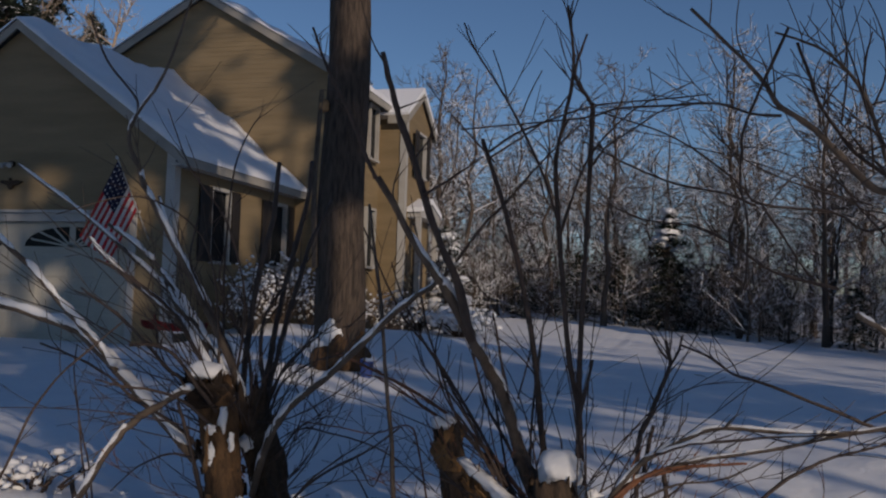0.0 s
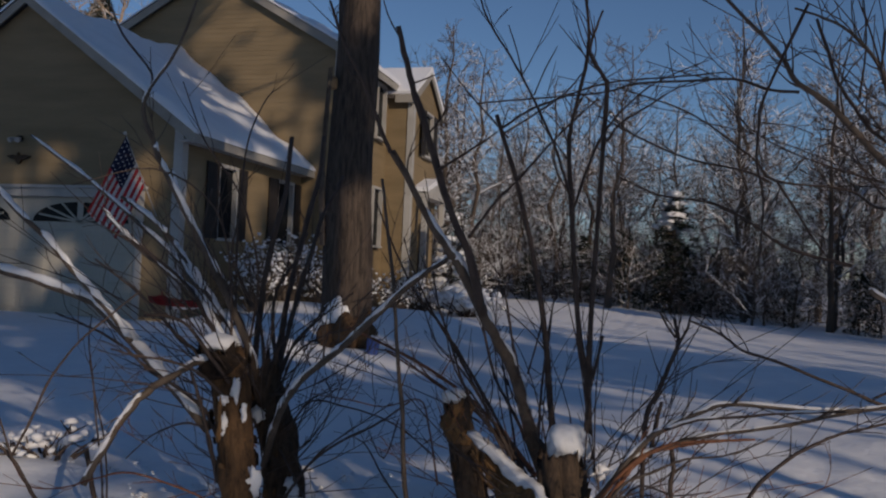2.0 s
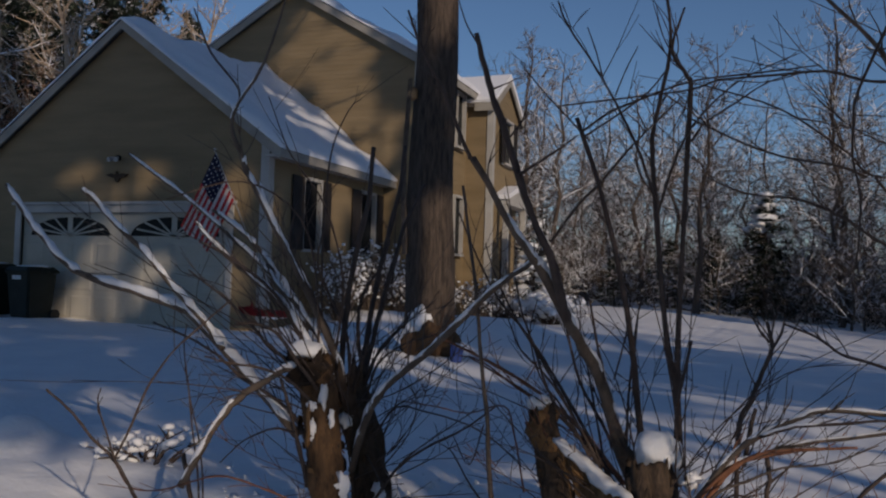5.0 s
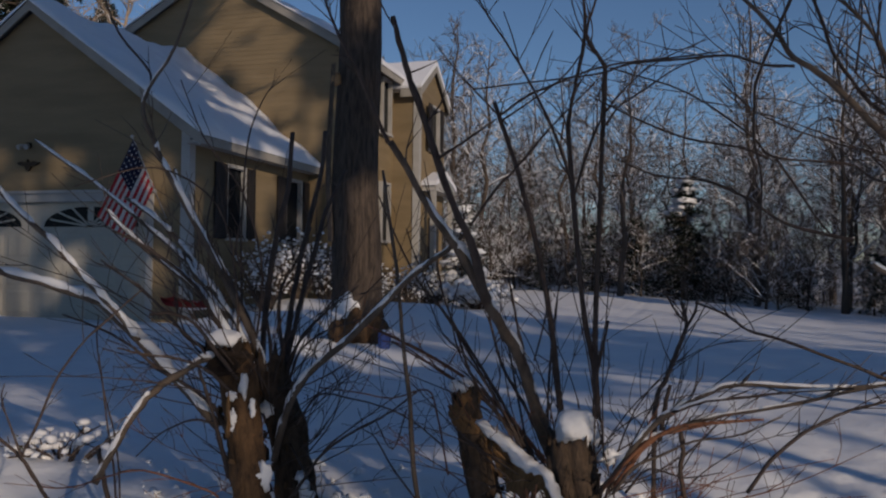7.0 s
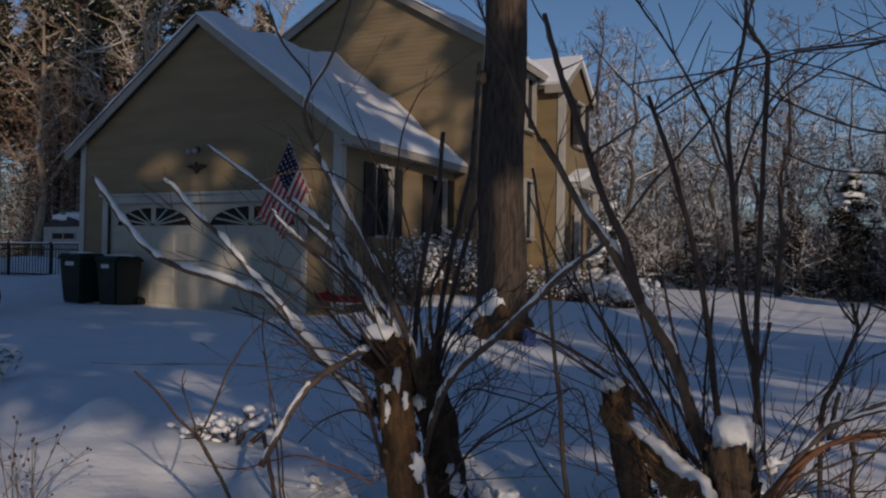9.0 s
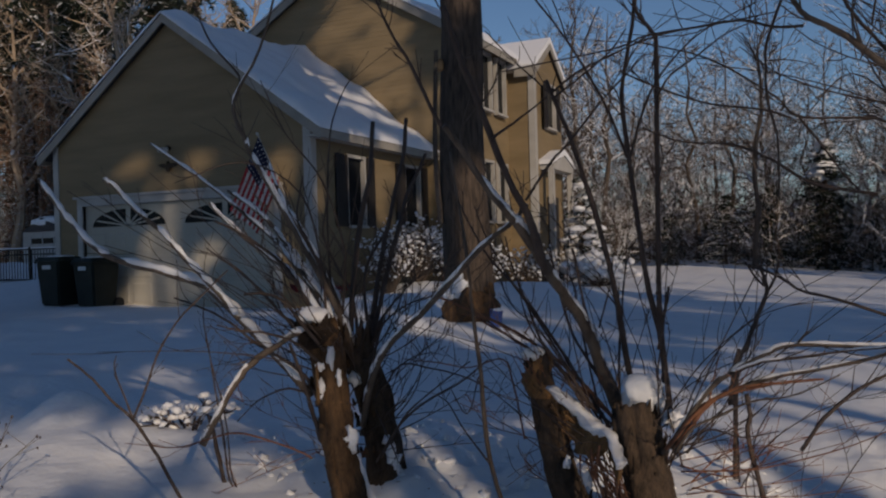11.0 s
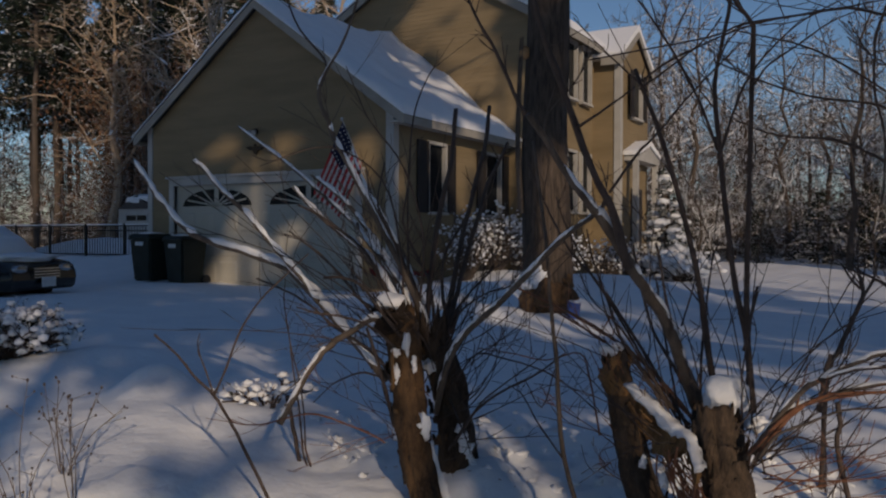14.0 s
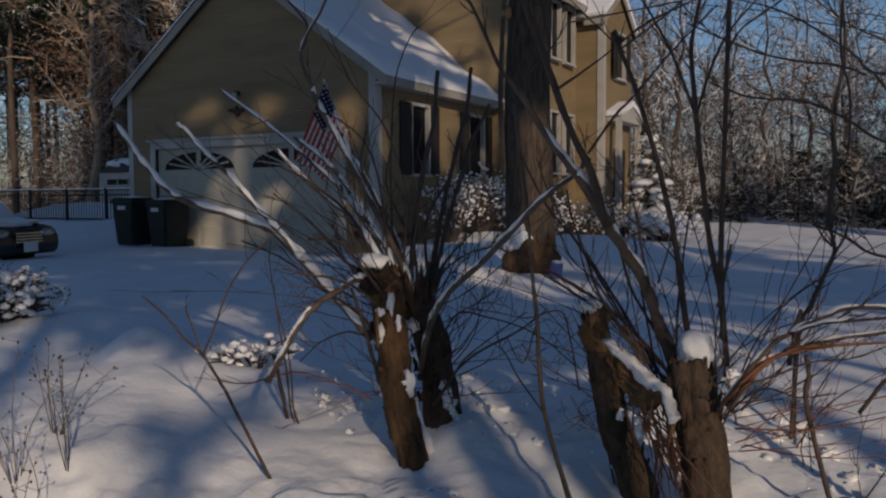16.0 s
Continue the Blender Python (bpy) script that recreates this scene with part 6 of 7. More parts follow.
# far wood that closes the view
far = bmesh.new()
frng = random.Random(5)
for i in range(420):
    a = frng.uniform(-2.3, 1.2)
    d = frng.uniform(72, 110)
    x, y = math.sin(a) * d, math.cos(a) * d
    z, hh = height(x, y), frng.uniform(7, 13)
    b = Vector((x, y, z - 0.3))
    tp = b + Vector((frng.uniform(-1, 1), frng.uniform(-1, 1), hh))
    tube(far, [b, b.lerp(tp, 0.5) + Vector((frng.uniform(-0.6, 0.6), 0, 0)), tp], [0.09, 0.06, 0.02], 3, 0, frng, False)
    for w2 in range(16):
        o = b.lerp(tp, frng.uniform(0.25, 1))
        dd = Vector((frng.uniform(-1, 1), frng.uniform(-1, 1), frng.uniform(0.1, 1.3))) * frng.uniform(0.8, 2.2)
        tube(far, [o, o + dd * 0.6, o + dd], [0.05, 0.04, 0.02], 3, 0, frng, False)
tagged(new("far_woods", finish(far, "far_woods", WOOD_SNOWY)), "distant bare snowy woodland closing the view", "woods", kind="stuff")

# tangled brush under the trees
def brush(name, count, x0, x1, y0, y1, top, seed, material, label, thick=1.0):
    g = np.random.RandomState(seed)
    c = np.stack([g.uniform(x0, x1, count), g.uniform(y0, y1, count), g.uniform(0, 1, count) ** 1.6 * top], 1)
    c[:, 2] += [height(x, y) for x, y in c[:, :2]]
    d = g.normal(0, 1, (count, 3))
    d[:, 2] = np.abs(d[:, 2]) * 0.9 - 0.15
    d *= (g.uniform(0.4, 1.1, count) / np.linalg.norm(d, axis=1))[:, None]
    side = np.cross(d, g.normal(0, 1, (count, 3)))
    side *= (thick * g.uniform(0.008, 0.02, count) / np.linalg.norm(side, axis=1))[:, None]
    side2 = np.cross(d, side)
    side2 *= np.linalg.norm(side, axis=1)[:, None] / np.linalg.norm(side2, axis=1)[:, None]
    bend = g.normal(0, 0.12, (count, 3))
    v = np.stack([c - side, c + side, c + side2, c + d + bend], 1).reshape(-1, 3)
    f = []
    for i in range(count):
        a = i * 4
        f += [(a, a + 1, a + 3), (a + 1, a + 2, a + 3), (a + 2, a, a + 3)]
    me = bpy.data.meshes.new(name)
    me.from_pydata(v.tolist(), [], f)
    me.materials.append(material)
    return tagged(new(name, me), label, "brush", kind="stuff")


brush("undergrowth", 70000, -34, 26, 39, 68, 9.0, 3, WOOD_SNOWY, "tangled snowy undergrowth among the trees")
brush("undergrowth", 30000, -36, 7, 45, 72, 3.6, 13, WOOD_BARE, "dark dense undergrowth deep in the wood", 2.2)
brush("undergrowth", 21000, -66, -26, 26, 48, 8.5, 15, WOOD_BARE, "dark dense undergrowth among the pines", 2.0)
brush("undergrowth", 3500, 9, 20, 20, 42, 3.0, 4, WOOD_SNOWY, "tangled snowy undergrowth beside the lawn")
brush("undergrowth", 30000, -62, -17, 27, 50, 6.0, 6, WOOD_SNOWY, "tangled snowy undergrowth behind the garage")

# big tree on the lawn
big = thing("big_tree", (-3.70, 10.2, height(-3.7, 10.2)), "large grey-barked tree with a brown burl at its foot", "tree")
bm = bmesh.new()
line = [Vector((0.02 * math.sin(i * 1.3), 0.02 * math.cos(i), -0.2 + i * 0.65)) for i in range(20)]
tube(bm, line, [0.37 if i == 0 else 0.318 - 0.0085 * i for i in range(20)], 28, 0.05, random.Random(3))
for v in bm.verts:
    a = math.atan2(v.co.y, v.co.x)
    k = 1 + 0.045 * noise.noise((a * 4, v.co.z * 0.4, 2)) + 0.03 * math.sin(a * 11 + 2 * noise.noise((a * 2, v.co.z * 0.5, 4)))
    v.co.x, v.co.y = v.co.x * k, v.co.y * k
part("trunk", bm, BARK, big, "", True)
bm = bmesh.new()
for k, (x, y, z, rr) in enumerate(((0.16, -0.26, 0.16, 0.20), (0.30, -0.16, 0.10, 0.18), (-0.05, -0.30, 0.08, 0.16), (0.26, -0.05, 0.32, 0.12))):
    lump(bm, (x, y, z), rr, k + 1.5, (1, 1, 1.15), 0.35, 3)
part("burl", bm, STUMP_BARK, big, "shaggy brown burl", True)
bm = bmesh.new()
lump(bm, (0.03, -0.27, 0.36), 0.13, 3.3, (0.85, 0.45, 1.5), 1.2, 3)
lump(bm, (-0.03, -0.29, 0.26), 0.14, 5.1, (1.2, 0.5, 0.9), 1.0, 3)
part("snow", bm, SNOW_CAP, big, "snow plastered on the trunk", True)
bm = bmesh.new()
lump(bm, (-0.20, -0.24, 3.2), 0.07, 5.0, (0.9, 0.7, 1.2), 0.4, 2)
part("knot", bm, CUT_WOOD, big, "pale knot where a limb was cut", True)
rngb = random.Random(77)
bm = bmesh.new()
for k in range(16):
    z = rngb.uniform(4.6, 11)
    az = rngb.uniform(0, 6.28)
    d = Vector((math.cos(az), math.sin(az), rngb.uniform(0.2, 0.9))).normalized()
    pts = [Vector((0, 0, z)) + d * 0.15]
    for q in range(6):
        d = (d + Vector((rngb.uniform(-1, 1), rngb.uniform(-1, 1), rngb.uniform(-0.7, 0.7))) * 0.3).normalized()
        pts.append(pts[-1] + d * rngb.uniform(0.35, 0.6))
    tube(bm, pts, taper(7, 0.055, 0.012), 6, 0.1, rngb)
    for q in range(10):
        j = rngb.randrange(1, 7)
        dd = Vector((rngb.uniform(-1, 1), rngb.uniform(-1, 1), rngb.uniform(-0.6, 0.8))) * rngb.uniform(0.3, 1.0)
        tube(bm, [pts[j], pts[j] + dd * 0.5 + Vector((0, 0, 0.05)), pts[j] + dd], [0.012, 0.008, 0.004], 4, 0, rngb, False)
part("crown", bm, BARK, big)
for k in range(3):
    bm = bmesh.new()
    pts = [(-0.28, -0.2, 1.2), (-0.32, -0.22, 2.2), (-0.26, -0.24, 3.4)]
    pts = [Vector(p) + Vector((0.03 * k, -0.02 * k, 0)) for p in pts]
    tube(bm, spline(pts, 5), taper(11, 0.02, 0.008), 5, 0.3, rngb)
    part("vine", bm, SHOOT_GREY, big)
ball = thing("blue_bucket", (-3.15, 9.75, height(-3.15, 9.75) - 0.08), "small blue plastic bucket half sunk in snow", "bucket")
bm = bmesh.new()
tube(bm, [Vector((0, 0, -0.05)), Vector((0, 0, 0.1)), Vector((0.01, 0, 0.26)), Vector((0.012, 0, 0.27))], [0.06, 0.07, 0.08, 0.086], 18)
part("pail", bm, BLUE, ball, "", True)
bm = bmesh.new()
lump(bm, (0.01, 0, 0.27), 0.07, 2.0, (1, 1, 0.4), 0.2)
part("snow", bm, SNOW_CAP, ball, "", True)


# ---- shrubs by the house ----
def bush(name, x, y, r, h, seed, twigs, leaves, label, leaf=None, snow_lumps=0, group="", lump_size=1.0, wood=None):
    """Twigs fanning from a root, with leaf clumps and small caps of snow at their ends."""
    rng = random.Random(seed)
    ob = thing(name, (x, y, height(x, y) - 0.03), label, "shrub", group)
    tw, lf, sn = bmesh.new(), bmesh.new(), bmesh.new()
    ends = []
    for k in range(twigs):
        a, q = rng.uniform(0, 6.28), rng.random() ** 0.6
        tip = Vector((math.cos(a) * r * q, math.sin(a) * r * q, h * rng.uniform(0.45, 1.0) * (1 - 0.35 * q * q)))
        mid = tip * 0.5 + Vector((rng.uniform(-1, 1), rng.uniform(-1, 1), 0.4)) * 0.12 * r
        line = spline([Vector((tip.x * 0.12, tip.y * 0.12, -0.05)), mid, tip], 4)
        tube(tw, line, taper(len(line), 0.011, 0.004), 4, 0, rng, False)
        for j in range(3):
            b = line[rng.randrange(3, len(line))]
            d = Vector((rng.uniform(-1, 1), rng.uniform(-1, 1), rng.uniform(-0.2, 1))) * r * 0.28
            tube(tw, [b, b + d * 0.5, b + d], [0.005, 0.004, 0.002], 3, 0, rng, False)
            ends.append(b + d)
        ends.append(tip)
    tagged(part("stem_tangle", tw, wood or SHOOT_BARK, ob), kind="stuff")
    for k in range(leaves):
        c = rng.choice(ends) + Vector((rng.uniform(-1, 1), rng.uniform(-1, 1), rng.uniform(-0.6, 0.6))) * 0.06
        tuft(lf, c, 0.055, rng, 5, 0.5)
    if leaves:
        tagged(part("foliage", lf, leaf or BUSH_LEAF, ob), kind="stuff")
    else:
        lf.free()
    for k in range(snow_lumps):
        lump(sn, rng.choice(ends) + Vector((0, 0, 0.01)), rng.uniform(0.018, 0.05) * lump_size, k * 0.7, (1.1, 1.1, 0.75), 0.8, 1)
    if snow_lumps:
        tagged(part("snow", sn, SNOW_CAP, ob, "small caps of snow", True), kind="stuff")
    else:
        sn.free()
    return ob


SHR = "snow-dusted twiggy shrub beside the garage wall"
bush("wall_shrub", -7.3, 14.6, 0.6, 1.35, 31, 120, 160, SHR, None, 620, "shrubs along the wall", 0.8, SHOOT_GREY)
bush("wall_shrub", -7.2, 15.7, 0.7, 1.5, 32, 120, 160, SHR, None, 620, "shrubs along the wall", 0.8, SHOOT_GREY)
bush("wall_shrub", -7.1, 16.9, 0.7, 1.4, 33, 120, 160, SHR, None, 620, "shrubs along the wall", 0.8, SHOOT_GREY)
bush("wall_shrub", -6.7, 18.1, 0.7, 1.2, 34, 120, 160, SHR, None, 620, "shrubs along the wall", 0.8, SHOOT_GREY)
bush("wall_shrub", -6.1, 19.6, 0.7, 1.1, 35, 120, 160, SHR, None, 620, "shrubs along the wall", 0.8, SHOOT_GREY)
bush("wall_shrub", -5.9, 20.9, 0.7, 1.0, 36, 120, 160, SHR, None, 620, "shrubs along the wall", 0.8, SHOOT_GREY)
bush("snowy_bush", -5.87, 4.55, 0.50, 0.41, 41, 130, 520, "low leafy bush loaded with fresh snow", None, 420, "", 0.85)
bush("snowy_bush", -2.95, 4.35, 0.34, 0.19, 42, 16, 14, "small snowy tuft of dead stems", None, 60, "", 0.7)
bush("low_evergreen", -4.35, 19.6, 0.9, 0.75, 44, 60, 420, "low rounded evergreen under thick snow", NEEDLES_SNOW, 420, "", 2.2)
conifer = thing("dwarf_conifer", (-5.05, 20.8, height(-5.05, 20.8)), "layered dwarf conifer carrying shelves of snow", "conifer")
tr, lm, cr = pine_tree(301, 2.7, 0.05, 0.06, 0.24, 11, 8, 7, 0.12, 0.7)
part("trunk", tr, WOOD_BARE, conifer)
part("branchwork", lm, WOOD_BARE, conifer)
part("crown", cr, NEEDLES_SNOW, conifer)
bm = bmesh.new()
crng = random.Random(8)
for k in range(46):
    t = crng.uniform(0.08, 0.95)
    a = crng.uniform(0, 6.28)
    q = 0.62 * (1.05 - t) ** 0.7 * crng.uniform(0.5, 1.0)
    lump(bm, (math.cos(a) * q, math.sin(a) * q, 2.7 * t), 0.20 * (1.15 - t * 0.6), k * 1.3, (1.2, 1.2, 0.5), 0.5, 2)
tagged(part("snow", bm, SNOW_CAP, conifer, "shelves of snow", True), kind="stuff")


def weed(x, y, h, seed):
    rng = random.Random(seed)
    ob = thing("dry_weed", (x, y, height(x, y) - 0.03), "thin dry brown weed stalk with seed heads", "weed", "dry weeds in the snow")
    heads = bmesh.new()
    for k in range(5):
        bm = bmesh.new()
        tip = Vector((rng.uniform(-0.2, 0.2), rng.uniform(-0.2, 0.2), h * rng.uniform(0.6, 1.0)))
        line = spline([Vector((0, 0, -0.05)), tip * 0.5 + Vector((rng.uniform(-0.04, 0.04), rng.uniform(-0.04, 0.04), 0)), tip], 4)
        tube(bm, line, taper(len(line), 0.0032, 0.0013), 4)
        for j in range(3):
            b = line[rng.randrange(3, len(line))]
            d = Vector((rng.uniform(-1, 1), rng.uniform(-1, 1), rng.uniform(0.1, 1))) * 0.07
            tube(bm, [b - d * 0.05, b + d], [0.0016, 0.001], 3)
            lump(heads, b + d, 0.0045, j, (1, 1, 1.4), 0.3, 1)
        lump(heads, tip, 0.0055, k, (1, 1, 1.5), 0.3, 1)
        part("stalk", bm, SHOOT_GREY, ob)
    tagged(part("seed_fluff", heads, SHOOT_BARK, ob), kind="stuff")


for k, (x, y, h) in enumerate(((-2.45, 2.72, 0.52), (-2.52, 2.55, 0.62), (-2.72, 2.85, 0.45), (-2.22, 2.38, 0.35))):
    weed(x, y, h, 60 + k)

# lumps of snow fallen from the branches
lrng = random.Random(14)
bm = bmesh.new()
for k in range(260):
    x, y = lrng.choice(((-0.9, 3.2), (-0.5, 3.0), (0.5, 3.9), (0.7, 4.3), (-2.0, 3.95), (-1.75, 4.15), (-1.2, 4.1), (-1.5, 4.6), (-0.9, 4.3), (-0.3, 4.7), (0.3, 4.6), (-2.5, 4.4)))
    x, y = x + lrng.gauss(0, 0.22), y + lrng.gauss(0, 0.16)
    r = lrng.uniform(0.006, 0.026)
    lump(bm, (x, y, height(x, y) - r * 0.25), r, k * 0.9, (1.2, 1.1, 0.95), 1.2, 2)
tagged(new("fallen_snow", finish(bm, "fallen_snow", SNOW, True)), "scattered small lumps of fallen snow", "snow", kind="stuff")

# bits of leaf and bark lying on the crust
lrng = random.Random(23)
bm = bmesh.new()
for k in range(170):
    x, y = lrng.choice(((-1.1, 3.15), (-0.8, 3.0), (-0.6, 3.1), (-1.45, 3.95), (-0.4, 3.4)))
    x, y = x + lrng.gauss(0, 0.2), y + lrng.gauss(0, 0.14)
    a, r = lrng.uniform(0, 6.28), lrng.uniform(0.004, 0.013)
    o = Vector((x, y, height(x, y) + 0.004))
    u, v = Vector((math.cos(a), math.sin(a), lrng.uniform(-0.3, 0.3))) * r, Vector((-math.sin(a), math.cos(a), lrng.uniform(-0.3, 0.3))) * r * 0.45
    top = [bm.verts.new(o + q) for q in (u, v, -u, -v)]
    bot = [bm.verts.new(o + q - Vector((0, 0, 0.003))) for q in (u, v, -u, -v)]
    bm.faces.new(top)
    bm.faces.new(bot[::-1])
    for i in range(4):
        bm.faces.new((top[i], bot[i], bot[(i + 1) % 4], top[(i + 1) % 4]))
tagged(new("leaf_litter", finish(bm, "leaf_litter", OAK_LEAF)), "scattered brown bits of leaf and bark on snow", "litter", kind="stuff")

# ---- things in front of the garage ----
def wheeled_bin(x, y, turn):
    ob = thing("wheeled_bin", (x, y, height(x, y) - 0.03), "dark plastic wheeled bin with closed lid", "bin", "bins by the garage")
    bm = bmesh.new()
    v = box(bm, -0.31, -0.34, 0.04, 0.31, 0.34, 0.95)
    for q in v:
        if q.co.z < 0.1:
            q.co.x *= 0.80
            q.co.y *= 0.80
    bmesh.ops.bevel(bm, geom=bm.edges[:], offset=0.035, segments=2, affect="EDGES")
    part("body", bm, BIN_PLASTIC, ob)
    bm = bmesh.new()
    box(bm, -0.335, -0.365, 0.925, 0.335, 0.365, 0.965)
    bmesh.ops.bevel(bm, geom=bm.edges[:], offset=0.012, segments=2, affect="EDGES")
    part("rim", bm, BIN_PLASTIC, ob)
    bm = bmesh.new()
    v = box(bm, -0.325, -0.38, 0.968, 0.325, 0.36, 1.05)
    for q in v:
        if q.co.z > 1.0:
            q.co.x *= 0.86
            q.co.y *= 0.82
    bmesh.ops.bevel(bm, geom=bm.edges[:], offset=0.02, segments=2, affect="EDGES")
    lid = part("lid", bm, BIN_PLASTIC, ob)
    bm = bmesh.new()
    lump(bm, (0, 0.02, 1.055), 0.27, x, (1, 1, 0.1), 0.3, 3)
    part("snow", bm, SNOW_CAP, lid, "thin snow on the lid", True)
    bm = bmesh.new()
    tube(bm, [Vector((-0.25, 0.39, 0.97)), Vector((0.25, 0.39, 0.97))], [0.016, 0.016], 8)
    part("handle", bm, BIN_PLASTIC, ob)
    for sx in (-0.27, 0.27):
        bm = bmesh.new()
        tube(bm, [Vector((sx - 0.03, 0.32, 0.11)), Vector((sx + 0.03, 0.32, 0.11))], [0.11, 0.11], 16)
        part("wheel", bm, RUBBER, ob)
    bm = bmesh.new()
    box(bm, -0.11, -0.352, 0.80, 0.11, -0.336, 0.88)
    part("label_plate", bm, PLATE, ob, "small pale label")
    ob.rotation_euler.z = turn
    return ob


wheeled_bin(-13.98, 12.55, 0.06)
wheeled_bin(-13.10, 12.7, -0.05)

# fence
fence = thing("iron_fence", (-17.0, 17.2, 0), "black iron picket fence with flat rails in snow", "fence")
for k in range(12):
    x = -15.2 - k * 1.9
    z = height(x, 17.2)
    bm = bmesh.new()
    box(bm, x + 17 - 0.035, -0.035, z - 0.2, x + 17 + 0.035, 0.035, 1.42)
    part("post", bm, METAL_DARK, fence)
    if k == 11:
        break
    for zr in (0.45, 1.20, 1.36):
        bm = bmesh.new()
        box(bm, x + 17 - 1.865, -0.018, zr - 0.02, x + 17 - 0.036, 0.018, zr + 0.02)
        rail = part("rail", bm, METAL_DARK, fence)
        if zr > 1.3:
            bm = bmesh.new()
            box(bm, x + 17 - 1.85, -0.02, zr + 0.022, x + 17 - 0.05, 0.02, zr + 0.05)
            part("snow", bm, SNOW_CAP, rail, "thin line of snow")
    for j in range(1, 15):
        bm = bmesh.new()
        xx = x + 17 - 1.9 * j / 15
        box(bm, xx - 0.009, -0.009 - 0.03, z - 0.15, xx + 0.009, 0.009 - 0.03, 1.34)
        part("picket", bm, METAL_DARK, fence)

# shed beyond the fence
shed = thing("garden_shed", (-25.45, 22.2, height(-25.45, 22.2)), "small pale garden shed with snow on its roof", "shed")
bm = bmesh.new()
box(bm, -1.1, -0.9, -0.2, 1.1, 0.9, 2.0)
part("wall", bm, TRIM, shed)
bm = bmesh.new()
prism(bm, [(-1.05, 2.003), (1.05, 2.003), (0, 2.5)], "y", -0.98, 0.98)
roof_ob = part("roof", bm, ROOFING, shed)
bm = bmesh.new()
lump(bm, (0, 0, 2.33), 1.2, 4.4, (1.0, 0.9, 0.24), 0.15, 3)
part("snow", bm, SNOW_CAP, roof_ob, "rounded snow cap", True)
bm = bmesh.new()
box(bm, -0.6, -0.93, 1.55, 0.6, -0.905, 1.75)
part("window", bm, GLASS, shed)
for xx in (-0.62, 0.0, 0.60):
    bm = bmesh.new()
    box(bm, xx - 0.02, -0.95, 1.5, xx + 0.02, -0.932, 1.8)
    part("mullion", bm, TRIM, shed)


# parked car, nose to the drive
def car(x, y, turn):
    ob = thing("parked_car", (x, y, -0.22), "black saloon car half buried in snow", "car")
    prof = [(-2.2, 0.30), (-2.25, 0.55), (-2.15, 0.78), (-1.45, 0.88), (-0.75, 1.36), (0.55, 1.38), (1.15, 0.98), (2.05, 0.90), (2.2, 0.70), (2.2, 0.30)]
    bm = bmesh.new()
    rows = []
    for w2, sc in ((-0.88, 0.96), (-0.80, 1.0), (0.80, 1.0), (0.88, 0.96)):
        rows.append([bm.verts.new((px, w2 * (0.82 if pz > 1.1 else 1.0), 0.3 + (pz - 0.3) * sc)) for px, pz in prof])
    for a, b in zip(rows, rows[1:]):
        for i in range(len(prof)):
            j = (i + 1) % len(prof)
            bm.faces.new((a[i], a[j], b[j], b[i]))
    bm.faces.new(rows[0][::-1])
    bm.faces.new(rows[-1])
    bmesh.ops.bevel(bm, geom=bm.edges[:], offset=0.04, segments=2, affect="EDGES")
    part("body", bm, CAR_PAINT, ob, "", True)
    for sy in (-0.60, 0.60):
        bm = bmesh.new()
        lump(bm, (-2.20, sy, 0.68), 0.14, 2.0, (0.35, 1.5, 0.55), 0.1, 2)
        part("headlight", bm, CHROME, ob, "clear headlight", True)
    bm = bmesh.new()
    for k in range(4):
        box(bm, -2.275, -0.34, 0.52 + k * 0.05, -2.255, 0.34, 0.545 + k * 0.05)
    part("grille", bm, CHROME, ob)
    bm = bmesh.new()
    box(bm, -2.305, -0.18, 0.36, -2.29, 0.18, 0.53)
    part("number_plate", bm, PLATE, ob, "pale number plate")
    for sx in (-1.35, 1.35):
        for sy in (-0.86, 0.86):
            bm = bmesh.new()
            tube(bm, [Vector((sx, sy - 0.1, 0.30)), Vector((sx, sy + 0.1, 0.30))], [0.31, 0.31], 20)
            wheel = part("wheel", bm, RUBBER, ob)
            bm = bmesh.new()
            tube(bm, [Vector((sx, sy * 1.12, 0.30)), Vector((sx, sy * 1.13, 0.30))], [0.19, 0.18], 16)
            part("rim", bm, CHROME, wheel)
    bm = bmesh.new()
    prism(bm, [(-1.40, 0.905), (-0.80, 1.31), (-0.80, 1.33), (-1.42, 0.93)], "y", -0.62, 0.62)
    part("windscreen", bm, GLASS, ob)
    bm = bmesh.new()
    lump(bm, (-1.75, 0.0, 0.86), 0.45, 3.0, (0.95, 1.75, 0.20), 0.4, 3)
    part("snow", bm, SNOW_CAP, ob, "deep snow on the bonnet", True)
    bm = bmesh.new()
    lump(bm, (-0.1, 0.0, 1.40), 0.75, 5.0, (1.0, 0.95, 0.16), 0.2, 3)
    part("snow", bm, SNOW_CAP, ob, "snow on the car roof", True)
    bm = bmesh.new()
    prism(bm, [(-1.62, 0.90), (-1.40, 0.90), (-0.72, 1.37), (-0.80, 1.46), (-1.2, 1.22)], "y", -0.72, 0.72)
    bmesh.ops.bevel(bm, geom=bm.edges[:], offset=0.05, segments=3, affect="EDGES")
    part("snow", bm, SNOW_CAP, ob, "snow covering the windscreen", True)
    ob.rotation_euler.z = turn
    return ob


car(-14.98, 8.61, radians(200))

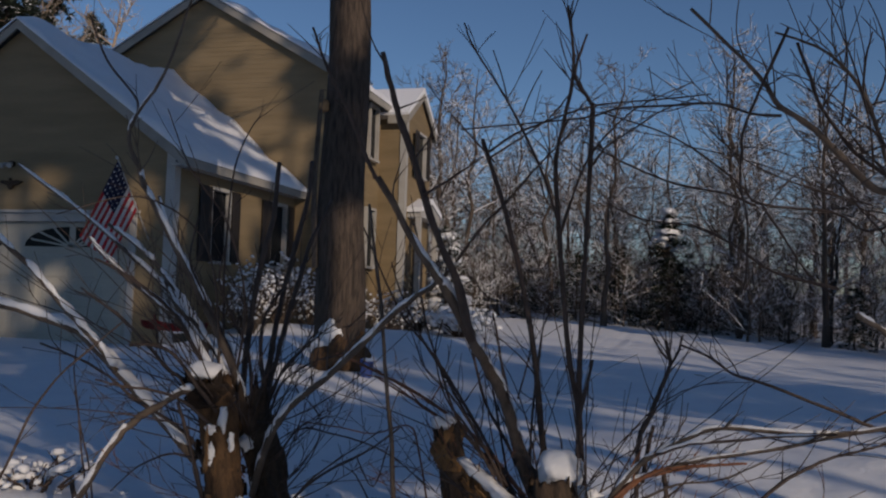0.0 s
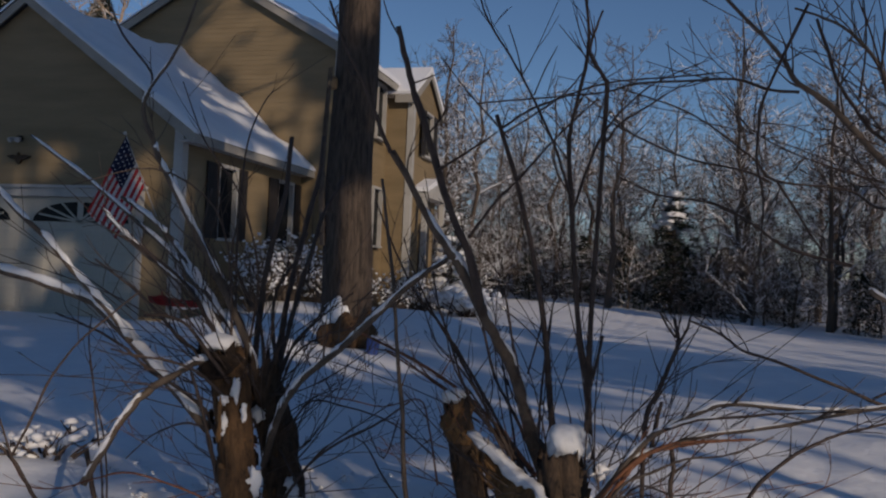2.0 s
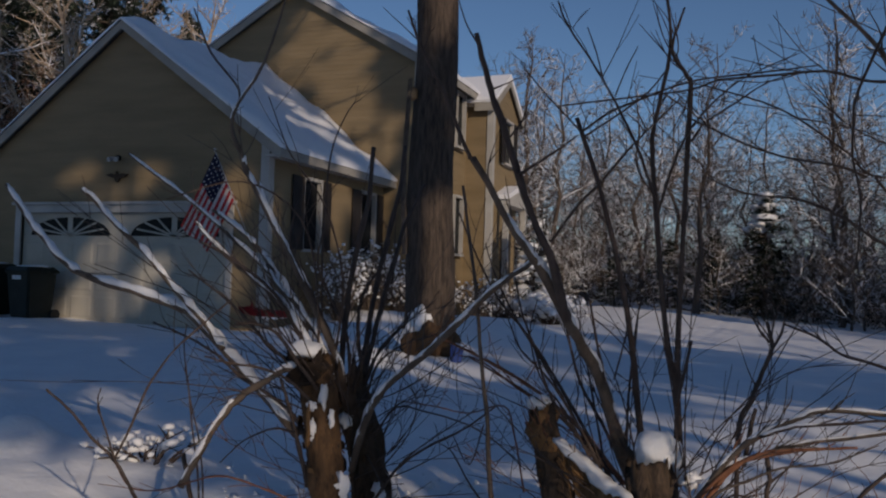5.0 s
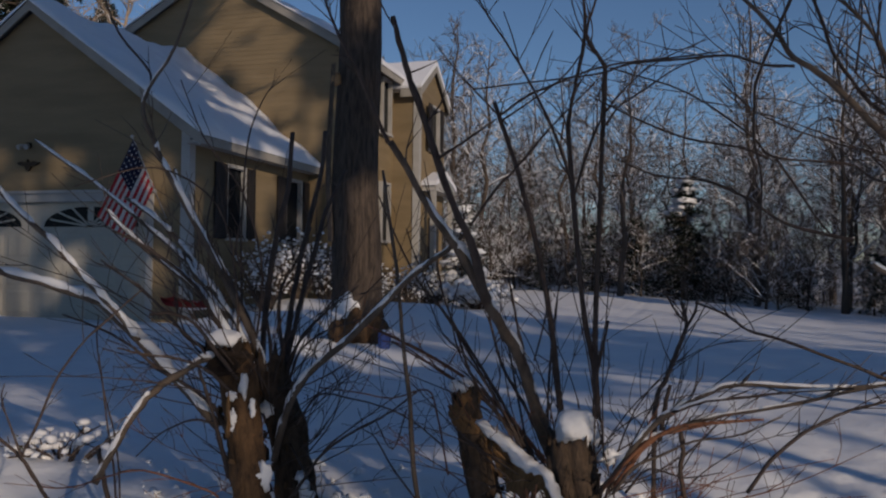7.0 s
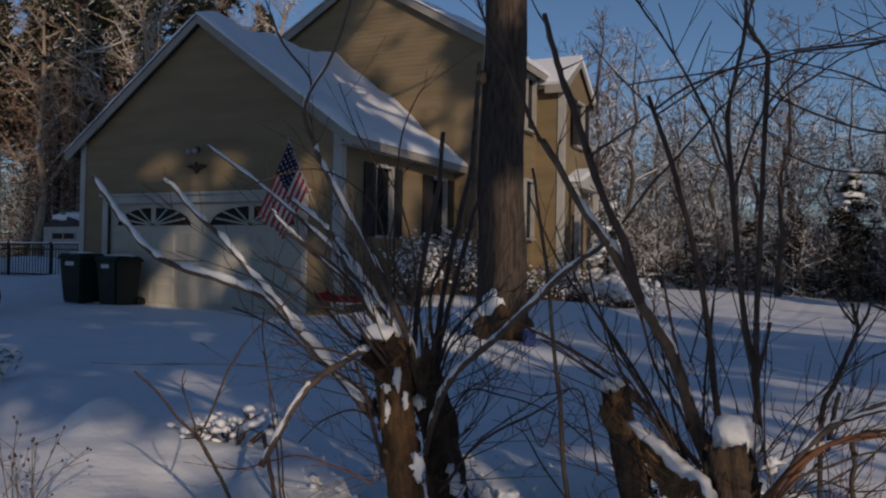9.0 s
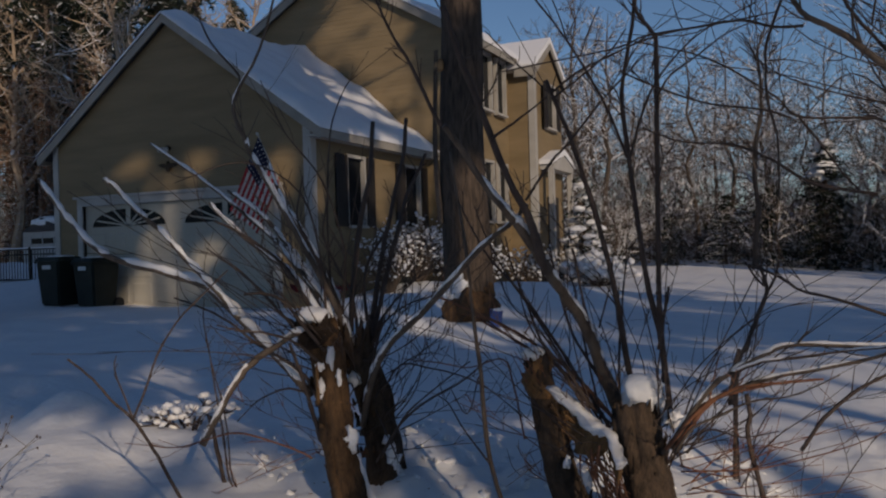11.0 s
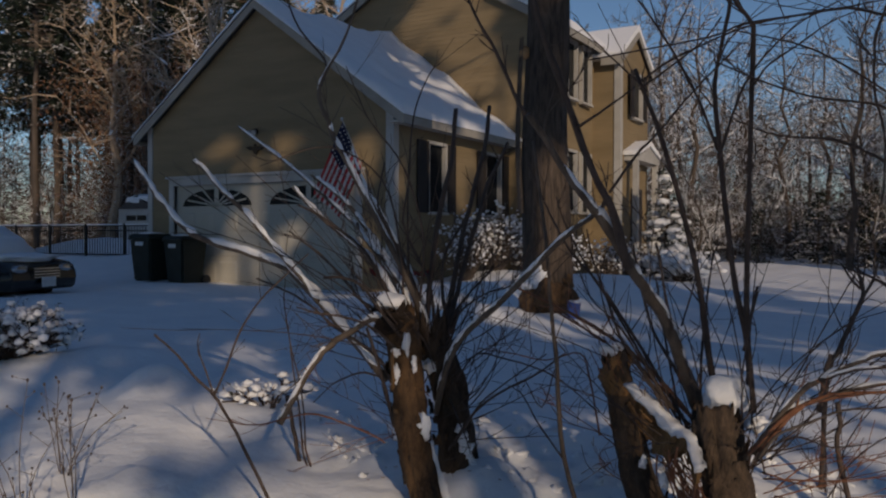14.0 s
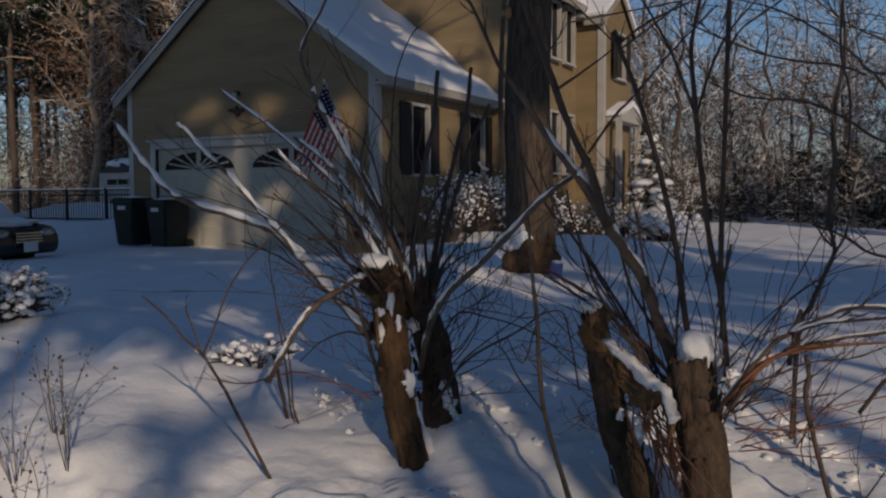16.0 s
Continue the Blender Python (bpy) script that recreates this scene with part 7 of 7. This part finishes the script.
# flag on the garage corner
flag = thing("flag", (-8.62, 13.28, 1.95), "striped flag hanging from a pole on the garage", "flag")
tip = Vector((-8.8, 12.56, 3.2)) - flag.location
bm = bmesh.new()
tube(bm, [Vector((0.03, -0.02, -0.1)), tip], [0.013, 0.011], 8)
part("pole", bm, TRIM, flag, "slim white pole", True)
bm = bmesh.new()
lump(bm, tip, 0.03, 1.0, (1, 1, 1.2), 0.05, 2)
part("finial", bm, TRIM, flag, "", True)
along, fall = tip.normalized(), Vector((-0.40, -0.10, -0.90)).normalized()


def cloth(s, t):
    """s along the pole from the tip (0 to 1), t down the hanging cloth."""
    p = tip * (1 - 0.64 * s) * 0.97
    fold = 0.10 * math.sin(8 * s + 2.6 * t) * (0.25 + t)
    return p + fall * 1.45 * t * (1 - 0.25 * s) + Vector((fold * 0.6, -0.5 * fold, 0.0))


def strip(bm, s0, s1, t0, t1, n=3, m=18, lift=0.0):
    rows = [[bm.verts.new(cloth(s0 + (s1 - s0) * i / n, t0 + (t1 - t0) * j / m) + Vector((0.3, -1, 0)).normalized() * lift) for i in range(n + 1)] for j in range(m + 1)]
    for a, b in zip(rows, rows[1:]):
        for i in range(n):
            bm.faces.new((a[i], a[i + 1], b[i + 1], b[i]))


for k in range(13):
    bm = bmesh.new()
    strip(bm, k / 13, (k + 1) / 13, 0.42 if k < 7 else 0.0, 1.0)
    part("stripe", bm, WHITE_CLOTH if k % 2 else RED_CLOTH, flag)
bm = bmesh.new()
strip(bm, 0, 7 / 13, 0, 0.42, 10, 10)
canton = part("canton", bm, BLUE_CLOTH, flag, "navy corner with pale stars")
for r in range(6):
    for c in range(5):
        bm = bmesh.new()
        o = cloth((r + 0.6) * 7 / 13 / 6.2, (c + 0.6) * 0.42 / 5.2) + Vector((0.3, -1, 0)).normalized() * 0.012
        star = []
        for q in range(10):
            rr = 0.026 if q % 2 == 0 else 0.011
            star.append(bm.verts.new(o + Vector((math.sin(q * math.pi / 5) * rr, 0, math.cos(q * math.pi / 5) * rr))))
        bm.faces.new(star)
        part("star", bm, WHITE_CLOTH, canton)

# eagle plaque and lamp over the door
plaque = thing("eagle_plaque", (-11.61, GY0 - 0.05, 2.87), "dark metal spread-wing eagle plaque on the wall", "plaque")
bm = bmesh.new()
wing = [(0, 0.07), (0.05, 0.045), (0.14, 0.06), (0.27, 0.035), (0.20, -0.005), (0.12, -0.03), (0.07, -0.035), (0.05, -0.09), (0.0, -0.12)]
prism(bm, wing + [(-x, z) for x, z in wing[-2:0:-1]], "y", -0.02, 0.015)
part("body", bm, BRASS, plaque)
bm = bmesh.new()
lump(bm, (0, -0.02, 0.075), 0.03, 1.0, (1, 1, 1), 0.2, 2)
part("head", bm, BRASS, plaque, "", True)
lamp = thing("wall_lamp", (-11.63, GY0 - 0.03, 3.24), "small dark floodlight over the garage door", "lamp")
bm = bmesh.new()
tube(bm, [Vector((0, 0.02, 0)), Vector((0, -0.03, 0))], [0.06, 0.055], 16)
part("mount", bm, BRASS, lamp)
for sx in (-1, 1):
    bm = bmesh.new()
    tube(bm, [Vector((0.02 * sx, -0.03, 0)), Vector((0.07 * sx, -0.1, -0.03)), Vector((0.09 * sx, -0.17, -0.06))], [0.018, 0.04, 0.05], 12)
    part("spotlight", bm, TRIM, lamp)

# red sled by the corner of the garage
sled = thing("red_sled", (-7.78, 12.95, height(-7.78, 12.95)), "dull red plastic sled half buried beside the wall", "sled")
bm = bmesh.new()
pan = spline([(-0.55, 0, 0.42), (-0.48, 0, 0.30), (-0.2, 0, 0.26), (0.25, 0, 0.26), (0.5, 0, 0.30)], 4)
rows = []
for q in pan:
    rows.append([bm.verts.new(q + Vector((0, yy, zz))) for yy, zz in ((-0.22, 0.12), (-0.19, 0.02), (0, 0), (0.19, 0.02), (0.22, 0.12))])
for a, c in zip(rows, rows[1:]):
    for i in range(4):
        bm.faces.new((a[i], a[i + 1], c[i + 1], c[i]))
bmesh.ops.solidify(bm, geom=bm.faces[:], thickness=0.012)
part("pan", bm, SLED_RED, sled, "", True)
bm = bmesh.new()
lump(bm, (0.05, 0, 0.30), 0.2, 3.0, (1.6, 0.8, 0.35), 0.4, 2)
part("snow", bm, SNOW_CAP, sled, "snow lying in the sled", True)
